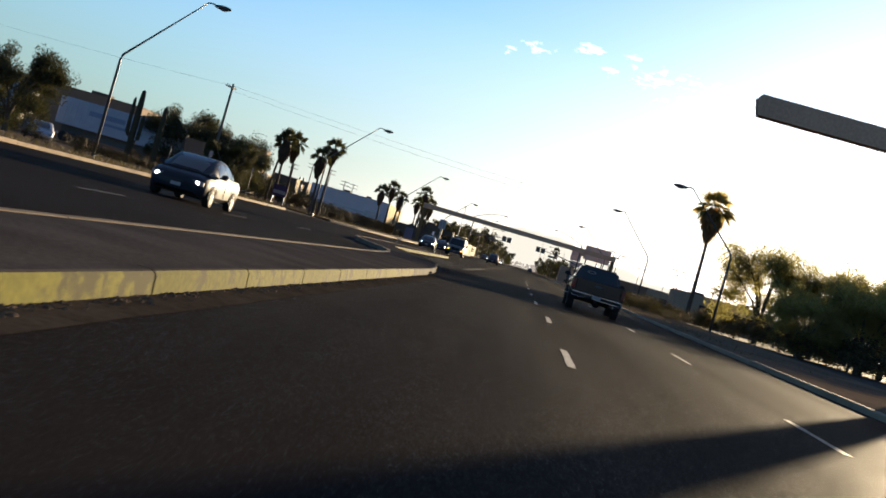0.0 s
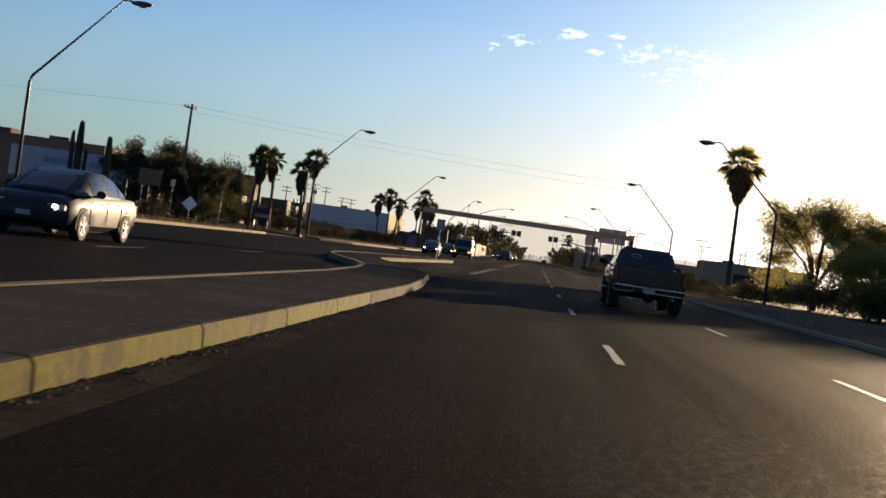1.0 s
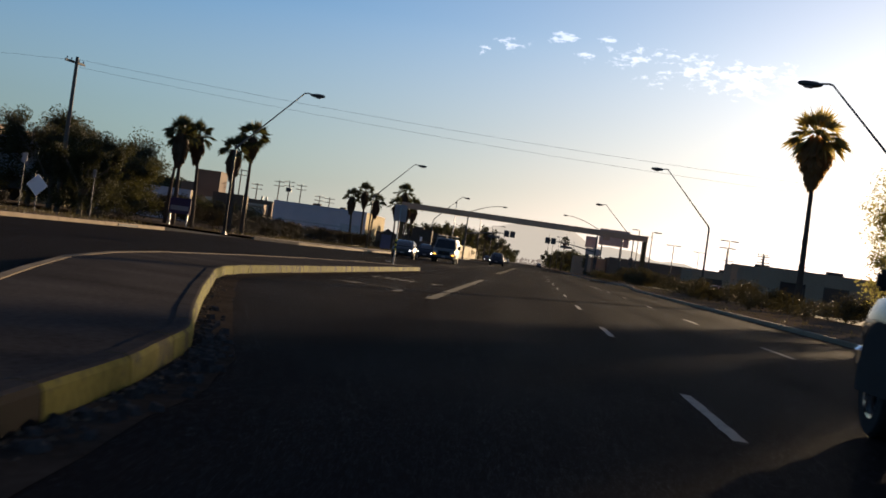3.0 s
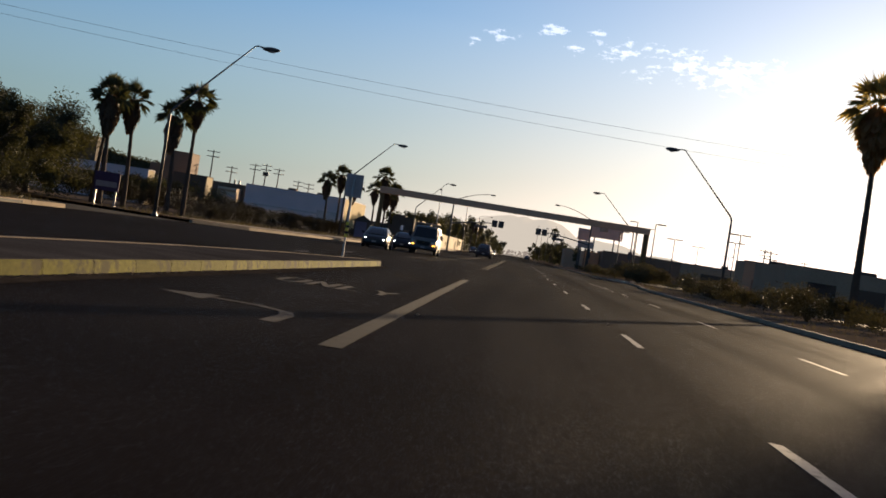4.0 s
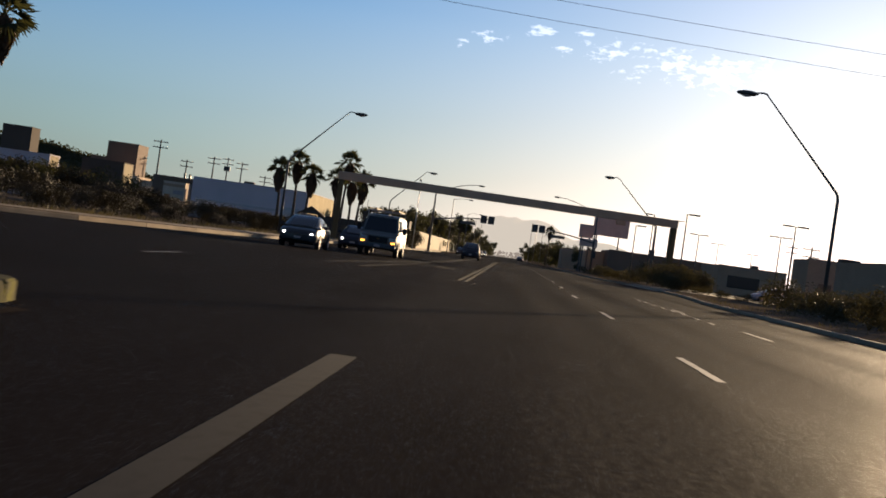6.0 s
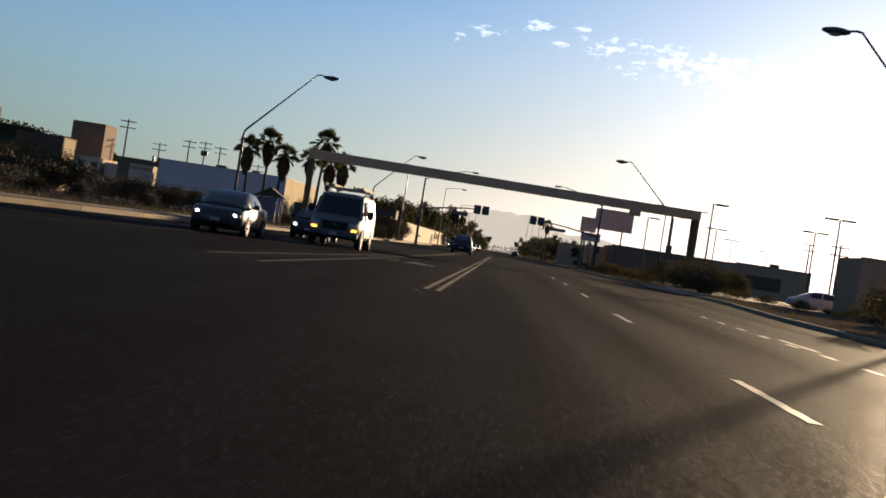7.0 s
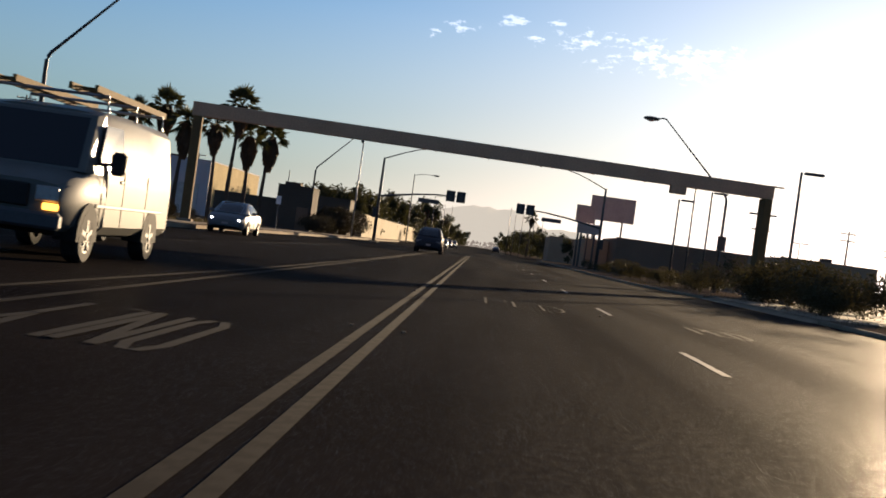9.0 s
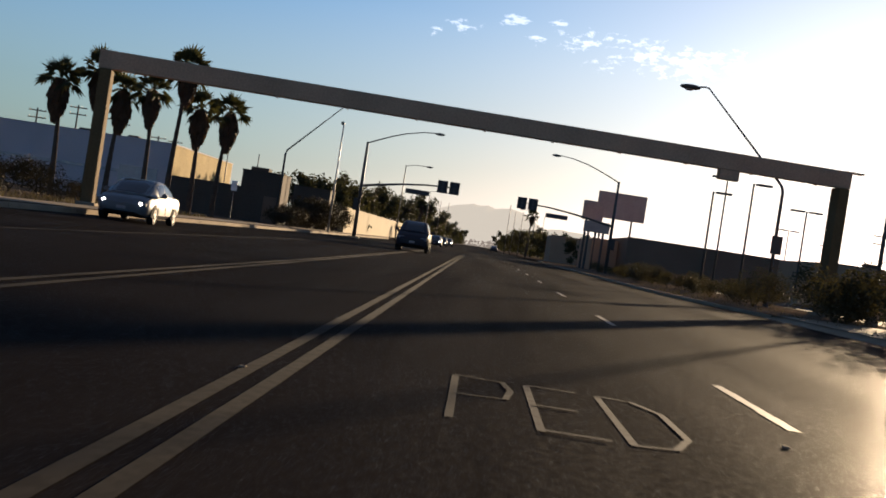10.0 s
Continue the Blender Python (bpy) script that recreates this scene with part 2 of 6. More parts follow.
M_WOODPOLE = mat("weathered_pole_wood", (0.11, 0.085, 0.065), 0.85, var=0.3, scale=2, fine=25, bump=0.3)
M_SIGNBACK = mat("bare_aluminium_sign_back", (0.32, 0.265, 0.255), 0.6, metal=0.2, var=0.15, scale=3, fine=15)
M_SIGNWHITE = mat("white_sign_sheet", (0.72, 0.72, 0.74), 0.5, var=0.1, scale=3, fine=15)
M_BLACK = mat("black_rubber", (0.02, 0.02, 0.02), 0.85, var=0.3, scale=4, fine=30, spec=0.25)
M_CHROME = mat("chrome", (0.72, 0.72, 0.73), 0.12, metal=1.0, var=0.05)
M_GLASS = glass_mat("tinted_glass")
M_LAMP_ON = mat("lit_headlight", (1.0, 0.95, 0.85), 0.2, emit=6.0)
M_LENS = mat("grey_lamp_lens", (0.16, 0.16, 0.17), 0.25, var=0.1, spec=0.4)
M_AMBER = mat("amber_marker_lamp", (1.0, 0.42, 0.05), 0.3, emit=2.2)
M_RED = mat("red_tail_lamp", (0.12, 0.01, 0.009), 0.2, var=0.1, spec=0.6)
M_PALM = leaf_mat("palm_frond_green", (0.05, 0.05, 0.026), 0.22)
# lighter frond and thatch copies for the lone palm, imitating the sun's glare
M_PALM_SUNLIT = leaf_mat("backlit_palm_frond", (0.21, 0.165, 0.09), 0.8)
M_SKIRT_SUNLIT = leaf_mat("backlit_palm_thatch", (0.34, 0.21, 0.12), 0.7)
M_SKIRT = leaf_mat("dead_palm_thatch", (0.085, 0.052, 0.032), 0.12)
M_TRUNK = mat("palm_trunk_bark", (0.075, 0.056, 0.043), 0.95, var=0.35, scale=3, fine=25, bump=0.5, spec=0.1)
M_BARK = mat("tree_bark", (0.10, 0.08, 0.06), 0.95, var=0.3, scale=4, fine=30, bump=0.5, spec=0.1)
M_LEAF = leaf_mat("mesquite_leaf", (0.047, 0.045, 0.023), 0.22)
# leaf colour raised to imitate backlight and glare on the car park trees
M_LEAF_BACKLIT = leaf_mat("backlit_olive_leaf", (0.2, 0.175, 0.095), 0.85)
M_SHRUB = leaf_mat("dusty_shrub_leaf", (0.038, 0.03, 0.018), 0.06)
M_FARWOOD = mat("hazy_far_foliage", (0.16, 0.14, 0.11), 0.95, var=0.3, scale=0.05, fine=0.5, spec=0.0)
# a weak warm glow on the foliage stands in for distance haze
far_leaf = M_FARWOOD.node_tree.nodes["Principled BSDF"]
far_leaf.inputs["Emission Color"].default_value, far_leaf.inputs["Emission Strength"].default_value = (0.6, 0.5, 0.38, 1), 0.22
M_DRY = leaf_mat("dry_grass", (0.10, 0.08, 0.045), 0.15)
M_CACTUS = mat("saguaro_skin", (0.05, 0.044, 0.028), 0.8, var=0.35, scale=2, fine=18, bump=0.4, spec=0.05)
M_WALLWHITE = mat("painted_warehouse_wall", (0.45, 0.405, 0.42), 0.85, var=0.12, scale=0.4, fine=10, spec=0.1)
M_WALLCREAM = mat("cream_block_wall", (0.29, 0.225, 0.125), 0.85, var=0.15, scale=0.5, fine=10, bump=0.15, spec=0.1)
# sunlit copy of the warehouse wall: warm sunlight mixed into the colour
M_WALL_SUNLIT = mat("sunlit_warehouse_wall", (0.36, 0.27, 0.12), 0.85, var=0.3, scale=0.35, fine=6, bump=0.12, spec=0.05)
M_WALLBROWN = mat("brown_block_wall", (0.165, 0.108, 0.076), 0.85, var=0.2, scale=0.4, fine=10, bump=0.15, spec=0.1)
M_WALLPALE = mat("pale_tan_painted_wall", (0.50, 0.39, 0.29), 0.9, var=0.2, scale=0.5, fine=9, bump=0.1, spec=0.05)
M_WALLTAN = mat("tan_stucco_wall", (0.33, 0.22, 0.145), 0.9, var=0.18, scale=0.5, fine=9, bump=0.15, spec=0.05)
M_DUSTY = leaf_mat("pale_dusty_leaf", (0.06, 0.05, 0.028), 0.14)
M_WALLDARK = mat("dark_stucco", (0.085, 0.066, 0.052), 0.9, var=0.2, scale=0.4, fine=8, spec=0.1)
M_TRAILER = mat("white_trailer_skin", (0.33, 0.33, 0.37), 0.5, var=0.12, scale=0.8, fine=14, spec=0.2)
M_BLUE = mat("faded_blue_lettering_paint", (0.17, 0.19, 0.27), 0.6, var=0.2)
M_BILLBOARD = mat("billboard_back_panel", (0.52, 0.36, 0.30), 0.8, var=0.2, scale=0.6, fine=8, spec=0.1)
M_SIGYEL = mat("black_signal_housing", (0.028, 0.027, 0.026), 0.6, var=0.2)
M_STRIPE_Y = mat("yellow_reflective_tape", (0.75, 0.55, 0.04), 0.5, var=0.1)
M_BLACKPAINT = mat("black_car_paint", (0.012, 0.011, 0.013), 0.5, var=0.08, spec=0.1, coat=0.9)
M_SILVER = mat("grey_car_paint", (0.045, 0.043, 0.043), 0.45, metal=0.1, var=0.08, spec=0.06, coat=0.35)
M_PALESILVER = mat("pale_silver_car_paint", (0.15, 0.148, 0.15), 0.45, metal=0.2, var=0.08, spec=0.08, coat=0.4)
M_BLUEGREY = mat("slate_blue_car_paint", (0.024, 0.024, 0.03), 0.5, var=0.08, spec=0.03, coat=0.18)
M_DARKCAR = mat("charcoal_car_paint", (0.04, 0.037, 0.043), 0.55, var=0.08, spec=0.012, coat=0.12)
M_VANPAINT = mat("pale_grey_van_paint", (0.12, 0.12, 0.11), 0.5, var=0.08, spec=0.04, coat=0.15)
M_RUST = mat("weathered_wooden_ladder", (0.15, 0.095, 0.035), 0.8, var=0.25, spec=0.1)
M_PLASTIC = mat("grey_plastic_trim", (0.06, 0.06, 0.065), 0.6, var=0.15)


# ---- mesh helpers ----
def bm_box(bm, c, s, rot=None):
    m = Matrix.Translation(c) @ (rot if rot else Matrix()) @ Matrix.Diagonal((*s, 1))
    return bmesh.ops.create_cube(bm, size=1.0, matrix=m)["verts"]


def bm_tube(bm, pts, radii, n=8, cap=True):
    pts = [Vector(p) for p in pts]
    if not isinstance(radii, (list, tuple)):
        radii = [radii] * len(pts)
    rings = []
    for i, p in enumerate(pts):
        d = (pts[min(i + 1, len(pts) - 1)] - pts[max(i - 1, 0)]).normalized()
        a = d.cross(Vector((0.0, 0.0, 1.0)) if abs(d.z) < 0.95 else Vector((1.0, 0.0, 0.0))).normalized()
        b = d.cross(a).normalized()
        rings.append([bm.verts.new(p + (a * math.cos(2 * math.pi * k / n) + b * math.sin(2 * math.pi * k / n)) * radii[i]) for k in range(n)])
    for r, q in zip(rings, rings[1:]):
        for k in range(n):
            bm.faces.new((r[k], r[(k + 1) % n], q[(k + 1) % n], q[k]))
    if cap:
        bm.faces.new(rings[0][::-1])
        bm.faces.new(rings[-1])
    return rings


def bm_disc_solid(bm, c, r, w, n=20, axis="x"):
    d = {"x": (w / 2, 0, 0), "y": (0, w / 2, 0), "z": (0, 0, w / 2)}[axis]
    c, d = Vector(c), Vector(d)
    bm_tube(bm, [c - d, c + d], r, n)


def bm_slab(bm, outline, z0, z1):
    """A solid from an outline of (x, y) pairs, from z0 to z1."""
    a = [bm.verts.new((x, y, z0)) for x, y in outline]
    b = [bm.verts.new((x, y, z1)) for x, y in outline]
    n = len(a)
    for i in range(n):
        bm.faces.new((a[i], a[(i + 1) % n], b[(i + 1) % n], b[i]))
    bm.faces.new(a[::-1])
    bm.faces.new(b)


def bevel(bm, w, seg=1, angle=30):
    bmesh.ops.recalc_face_normals(bm, faces=bm.faces)
    es = [e for e in bm.edges if len(e.link_faces) == 2 and e.calc_face_angle(0) > radians(angle)]
    bmesh.ops.bevel(bm, geom=es, offset=w, segments=seg, affect="EDGES", clamp_overlap=True)


def mesh_of(name, bm, material, smooth=False):
    bmesh.ops.recalc_face_normals(bm, faces=bm.faces)
    me = bpy.data.meshes.new(name)
    bm.to_mesh(me)
    bm.free()
    me.materials.append(material)
    if smooth:
        for p in me.polygons:
            p.use_smooth = True
    return me


def part(name, bm, material, parent, label="", smooth=False):
    ob = new(name, mesh_of(name, bm, material, smooth))
    ob.parent = parent
    return tagged(ob, label)


def thing(name, m, label, category, group="", kind=""):
    ob = new(name)
    ob.matrix_world = m
    return tagged(ob, label, category, group, kind)


def solid(name, bm, material, label, category, kind="", group="", smooth=False):
    return tagged(new(name, mesh_of(name, bm, material, smooth)), label, category, group, kind)


def raw_mesh(name, verts, faces, material, smooth=False):
    me = bpy.data.meshes.new(name)
    me.from_pydata(verts, [], faces)
    me.materials.append(material)
    if smooth:
        for p in me.polygons:
            p.use_smooth = True
    return me


# ---- ground, road, verges ----
def lerp(table, y):
    for (y0, a), (y1, b) in zip(table, table[1:]):
        if y <= y1:
            return a + (b - a) * max(0.0, (y - y0)) / (y1 - y0)
    return table[-1][1]


KERB_L = [(-60, -19.4), (112, -19.3), (128, -17.8), (135, -15.6), (150, -14.1), (158, -13.9), (180, -13.8), (205, -13.5), (240, -13.2), (300, -12.5), (700, -12.0)]
KERB_R = [(-60, 8.15), (60, 8.15), (110, 8.2), (146, 8.5), (154, 9.1), (162, 9.75), (178, 10.0), (197, 9.6), (204, 8.7), (212, 7.9), (300, 7.8), (700, 7.8)]


def strip(name, ys, left, right, z_l, z_r, material, label, category, rough_z=0.0):
    """A sheet between two edge lines given as functions of y, in 6 columns."""
    bm = bmesh.new()
    rows = []
    for y in ys:
        a, b = left(y), right(y)
        row = []
        for k in range(7):
            f = k / 6
            row.append(bm.verts.new((a + (b - a) * f, y, z_l + (z_r - z_l) * f + rough_z * noise.noise((a + (b - a) * f, y * 0.4, 3)) * (0 < k < 6))))
        rows.append(row)
    for r, q in zip(rows, rows[1:]):
        for k in range(6):
            bm.faces.new((r[k], r[k + 1], q[k + 1], q[k]))
    return solid(name, bm, material, label, category, "structure")


def build_ground():
    bm = bmesh.new()
    bmesh.ops.create_grid(bm, x_segments=24, y_segments=24, size=4800)
    for v in bm.verts:
        v.co.z = -0.06
    solid("ground", bm, M_DIRT, "flat dry desert ground reaching the horizon", "ground", "structure")
    ys = [-60 + 5 * i for i in range(73)] + [320 + 60 * i for i in range(40)]
    strip("road", ys, lambda y: lerp(KERB_L, y) - 0.02, lambda y: lerp(KERB_R, y) + 0.02, 0, 0, M_ASPHALT, "wide worn dark asphalt road with faded lane paint", "road")
    strip("verge_left", [y for y in ys if y <= 112], lambda y: -90, lambda y: lerp(KERB_L, y) - 0.3, 0.4, 0.15, M_DIRT, "bare tan dirt verge with scattered gravel", "verge", 0.08)
    strip("verge_left_far", [128] + [y for y in ys if 128 < y <= 620], lambda y: -140, lambda y: lerp(KERB_L, y) - 0.3, 0.4, 0.15, M_DIRT, "bare tan dirt verge behind the pavement", "verge", 0.08)
    strip("side_street", [111.5, 116, 120, 124, 128.5], lambda y: -90, lambda y: lerp(KERB_L, y), 0.1, 0.004, M_LOT, "asphalt side street mouth between the kerbs", "road")
    strip("verge_right", [y for y in ys if y <= 620], lambda y: lerp(KERB_R, y) + 0.15, lambda y: 16, 0.14, 0.2, M_DIRT, "dusty tan roadside verge with dry weeds", "verge", 0.08)
    strip("parking_lot", [y for y in ys if y <= 620], lambda y: 15.9, lambda y: 120, 0.16, 0.16, M_LOT, "grey asphalt car park behind the shrubs", "car park")
    strip("pavement", [y for y in ys if 130 <= y <= 620], lambda y: lerp(KERB_L, y) - 2.1, lambda y: lerp(KERB_L, y) - 0.3, 0.21, 0.19, M_CONC, "narrow pale concrete pavement along the kerb", "pavement")


build_ground()


def kerb_run(name, line, y0, y1, outward, material, label, step=3.05, high=0.17):
    """A kerb of separate cast lengths along a line x(y); outward is -1 or 1 for the side away from the road."""
    root = thing(name, Matrix(), label, "kerb", kind="structure")
    y = y0
    rnd = random.Random(len(name))
    while y < y1 - 0.5:
        ye = min(y + step, y1)
        xa, xb = lerp(line, y), lerp(line, ye)
        d = Vector((xb - xa, ye - y, 0))
        bm = bmesh.new()
        h = high + rnd.uniform(-0.008, 0.008)
        w = 0.16
        prof = [(0.0, -0.02), (0.012, h - 0.03), (0.035, h), (w, h), (w, -0.02)]
        ends = []
        for p, base in ((0.012, Vector((xa, y, 0))), (1 - 0.012 / 3, Vector((xa, y, 0)))):
            ends.append([bm.verts.new(base + d * (0.004 if p < 0.5 else 0.996) + Vector((outward * u, 0, v))) for u, v in prof])
        n = len(prof)
        for i in range(n):
            bm.faces.new((ends[0][i], ends[0][(i + 1) % n], ends[1][(i + 1) % n], ends[1][i]))
        bm.faces.new(ends[0][::-1])
        bm.faces.new(ends[1])
        part("kerb_length", bm, material, root)
        y = ye
    return root


kerb_run("kerb_left_near", KERB_L, -20, 112, -1, M_CONC, "pale concrete kerb along the far roadway", 6.1)
kerb_run("kerb_left_far", KERB_L, 128, 330, -1, M_CONC, "pale concrete kerb beside the pavement", 6.1)
kerb_run("kerb_right_near", KERB_R, -20, 178, 1, M_CONC, "pale concrete kerb beside the dusty verge", 6.1, 0.13)
kerb_run("kerb_right_far", KERB_R, 197, 330, 1, M_CONC, "broken pale concrete kerb beside the shrubs", 6.1, 0.13)

bm = bmesh.new()
bm_box(bm, (0, 0, 0.075), (0.03, 3.2, 0.11))
drain = solid("storm_drain", bm, M_BLACK, "dark storm drain slot in the concrete kerb", "drain", "structure")
drain.location = (lerp(KERB_L, 105.5) + 0.004, 105.5, 0)

bm = bmesh.new()
profile = ((-0.25, 0.006), (0.0, 0.03), (0.22, 0.15), (1.6, 0.19), (6.0, 0.235))
rows = []
for k in range(9):
    y = 178.0 + 19.0 * k / 8
    rows.append([bm.verts.new((lerp(KERB_R, y) + dx, y, z)) for dx, z in profile])
for r, q in zip(rows, rows[1:]):
    for k in range(4):
        bm.faces.new((r[k], r[k + 1], q[k + 1], q[k]))
solid("driveway_apron", bm, M_CONC, "sloping concrete driveway apron at a kerb gap", "driveway", "structure")

# the raised median: it runs beside the lane, then swings away to open a turning bay
MED_R = [(-40, -1.12), (38, -1.2), (43, -1.4), (46, -1.6), (49, -1.78), (51.3, -2.06), (53.5, -2.6), (57, -3.4), (60.5, -4.15), (63, -4.7), (65, -5.0), (67, -5.08), (70, -5.02), (75, -4.85), (97, -4.2)]
MED_L = [(-40, -2.95), (40, -3.15), (46, -3.4), (50, -3.8), (53, -4.4), (56, -5.2), (60, -6.2), (64, -6.85), (68, -7.15), (75, -7.0), (82, -6.7), (90, -5.9), (97, -4.7)]


def build_median():
    ys = [-40, -20, 0, 10, 20, 30, 38] + [38 + 1.5 * i for i in range(1, 40)]
    ys = [y for y in ys if y <= 96.5] + [97]
    root = thing("median", Matrix(), "raised concrete median swinging aside for a turning bay", "median", kind="structure")
    bm = bmesh.new()
    rows = []
    for y in ys:
        a, b = lerp(MED_L, y) + 0.14, lerp(MED_R, y) - 0.14
        rows.append([bm.verts.new((a + (b - a) * k / 4, y, 0.158 + 0.012 * math.sin(math.pi * k / 4) + 0.004 * noise.noise((k, y, 0)))) for k in range(5)])
    for r, q in zip(rows, rows[1:]):
        for k in range(4):
            bm.faces.new((r[k], r[k + 1], q[k + 1], q[k]))
    part("slab", bm, M_MEDIAN, root, "dull brown-grey concrete slab")
    for line, sgn, material, nm in ((MED_R, -1, M_YKERB, "yellow_kerb"), (MED_L, 1, M_CONC_DUSTY, "plain_kerb")):
        y = -38.0
        rnd = random.Random(5)
        while y < 96.9:
            step = 3.05 if y < 41 else 1.525
            ye = min(y + step, 97)
            bm = bmesh.new()
            sub = 4
            rings = []
            for i in range(sub + 1):
                f = (0.006 + 0.988 * i / sub) if step < 2 else (0.007 + 0.986 * i / sub)
                yy = y + (ye - y) * f
                x = lerp(line, yy)
                h = 0.17 + 0.004 * noise.noise((x * 3, yy * 2, 1))
                prof = [(0.0, -0.02), (0.01, h - 0.035), (0.03, h - 0.008), (0.055, h), (0.16, h), (0.16, -0.02)]
                rings.append([bm.verts.new((x + sgn * u, yy, v)) for u, v in prof])
            for r, q in zip(rings, rings[1:]):
                for k in range(6):
                    bm.faces.new((r[k], r[(k + 1) % 6], q[(k + 1) % 6], q[k]))
            bm.faces.new(rings[0][::-1])
            bm.faces.new(rings[-1])
            # lengths from y 30 to 46.5 get the copy darkened for shade
            stone = part(nm, bm, M_YKERB_SHADED if material is M_YKERB and 30 < y < 46.5 else material, root, smooth=False)
            if material is M_YKERB:
                stone.data.materials.append(M_MEDIAN)
                for p in stone.data.polygons:
                    p.material_index = 1 if p.normal.z > 0.85 else 0
            y = ye
    # rounded nose
    bm = bmesh.new()
    outline = [(-4.2, 96.95), (-4.25, 97.3), (-4.38, 97.5), (-4.52, 97.5), (-4.66, 97.3), (-4.7, 96.95)]
    bm_slab(bm, outline, -0.02, 0.17)
    bevel(bm, 0.02)
    part("nose", bm, M_YKERB, root, "yellow painted median nose")
    # worn gutter apron at the foot of the yellow kerb
    bm = bmesh.new()
    prev = None
    for i in range(150):
        y = 5 + i * 0.615
        x = lerp(MED_R, y)
        w = 0.34 + 0.05 * noise.noise((y * 0.7, 0, 0))
        cur = (bm.verts.new((x + 0.005, y, 0.006)), bm.verts.new((x + w, y, 0.004)))
        if prev:
            bm.faces.new((prev[0], prev[1], cur[1], cur[0]))
        prev = cur
    solid("gutter_apron", bm, M_GUTTER, "dirty concrete gutter apron beside the yellow kerb", "gutter", "structure")
    # crumbled concrete where the kerb swings away
    rnd = random.Random(17)
    verts, faces = [], []
    for i in range(170):
        y = rnd.gauss(51.0, 2.0)
        x = lerp(MED_R, y) + 0.04 + abs(rnd.gauss(0, 0.12))
        s = rnd.uniform(0.015, 0.06)
        b0 = len(verts)
        for k in range(5):
            ang = 1.2566 * k + rnd.uniform(-0.4, 0.4)
            verts.append((x + s * math.cos(ang), y + s * math.sin(ang), 0.0))
        for k in range(5):
            ang = 1.2566 * k + rnd.uniform(-0.4, 0.4)
            verts.append((x + s * 0.7 * math.cos(ang), y + s * 0.7 * math.sin(ang), s * rnd.uniform(0.5, 1.0)))
        faces += [(b0 + k, b0 + (k + 1) % 5, b0 + 5 + (k + 1) % 5, b0 + 5 + k) for k in range(5)]
        faces.append(tuple(b0 + 5 + k for k in range(5)))
    tagged(new("kerb_rubble", raw_mesh("kerb_rubble", verts, faces, M_MEDIAN)), "crumbled concrete chunks at the median corner", "rubble", kind="stuff")
    # grit gathered along the foot of the yellow kerb
    rnd = random.Random(9)
    verts, faces = [], []
    for i in range(2600):
        y = rnd.uniform(5, 97)
        x = lerp(MED_R, y) + abs(rnd.gauss(0, 0.07)) + 0.01
        s = rnd.uniform(0.008, 0.03)
        b0 = len(verts)
        for ang in (0.3, 1.9, 3.4, 5.0):
            verts.append((x + s * math.cos(ang + i), y + s * math.sin(ang + i), 0.002))
        verts.append((x, y, s * 0.8))
        faces += [(b0 + k, b0 + (k + 1) % 4, b0 + 4) for k in range(4)]
    tagged(new("kerb_grit", raw_mesh("kerb_grit", verts, faces, M_DIRT)), "loose brown grit along the kerb foot", "grit", kind="stuff")


build_median()


# ---- road paint ----
def paint_quad(bm, x0, x1, y0, y1, z=0.005, slant=0.0):
    v = [bm.verts.new(p) for p in ((x0, y0, z), (x1, y0, z), (x1 + slant, y1, z), (x0 + slant, y1, z))]
    bm.faces.new(v)


def paint_stroke(bm, pts, w, z=0.005):
    """A painted stroke along (x, y) points, with ragged width."""
    pts = [Vector((p[0], p[1], z)) for p in pts]
    prev = None
    for i, p in enumerate(pts):
        d = (pts[min(i + 1, len(pts) - 1)] - pts[max(i - 1, 0)]).normalized()
        s = Vector((-d.y, d.x, 0)) * w / 2
        cur = (bm.verts.new(p + s), bm.verts.new(p - s))
        if prev:
            bm.faces.new((prev[0], prev[1], cur[1], cur[0]))
        prev = cur


def dash(length=3.05, w=0.10):
    """A painted lane dash with slightly wavering edges."""
    bm = bmesh.new()
    rnd = random.Random(3)
    prev = None
    for i in range(11):
        y = length * i / 10
        cur = [bm.verts.new((sx * w / 2 + rnd.uniform(-0.008, 0.008), y + (rnd.uniform(-0.03, 0.03) if i in (0, 10) else 0), 0.005)) for sx in (-1, 1)]
        if prev:
            bm.faces.new((prev[0], prev[1], cur[1], cur[0]))
        prev = cur
    return mesh_of("lane_dash", bm, M_WHITE_PAINT)


DASH_MESH = dash()
LANE_X = [(-60, 1.98), (30, 1.95), (42, 1.78), (70, 1.62), (128, 1.62), (150, 1.86), (700, 1.9)]
DASH_Y = [(-2, -5.1), (0, 19.1), (1, 30.5), (3, 53.6), (5, 77.6), (9, 127.7), (11, 152.6), (12, 164.3), (26, 335.0)]
for i in range(-2, 26):
    far_end = lerp(DASH_Y, i)
    d = new("lane_dash", DASH_MESH)
    d.location = (lerp(LANE_X, far_end), far_end - 3.05, 0)
    tagged(d, "worn white lane dash on the asphalt", "lane marking", "white dashes between the lanes", "structure")
for i in range(-2, 9):
    d = new("lane_dash", DASH_MESH)
    d.location = (4.66, 30.2 + 12.19 * i - 3.05, 0)
    tagged(d, "worn white lane dash on the asphalt", "lane marking", "white dashes of the outer lane", "structure")
for i in range(-2, 8):
    d = new("lane_dash", DASH_MESH)
    d.location = (-7.3, 26.5 + 12.19 * i, 0)
    tagged(d, "worn white lane dash on the far roadway", "lane marking", "white dashes of the far roadway", "structure")
bm = bmesh.new()
paint_quad(bm, -0.05, 0.05, 0, 0.9)
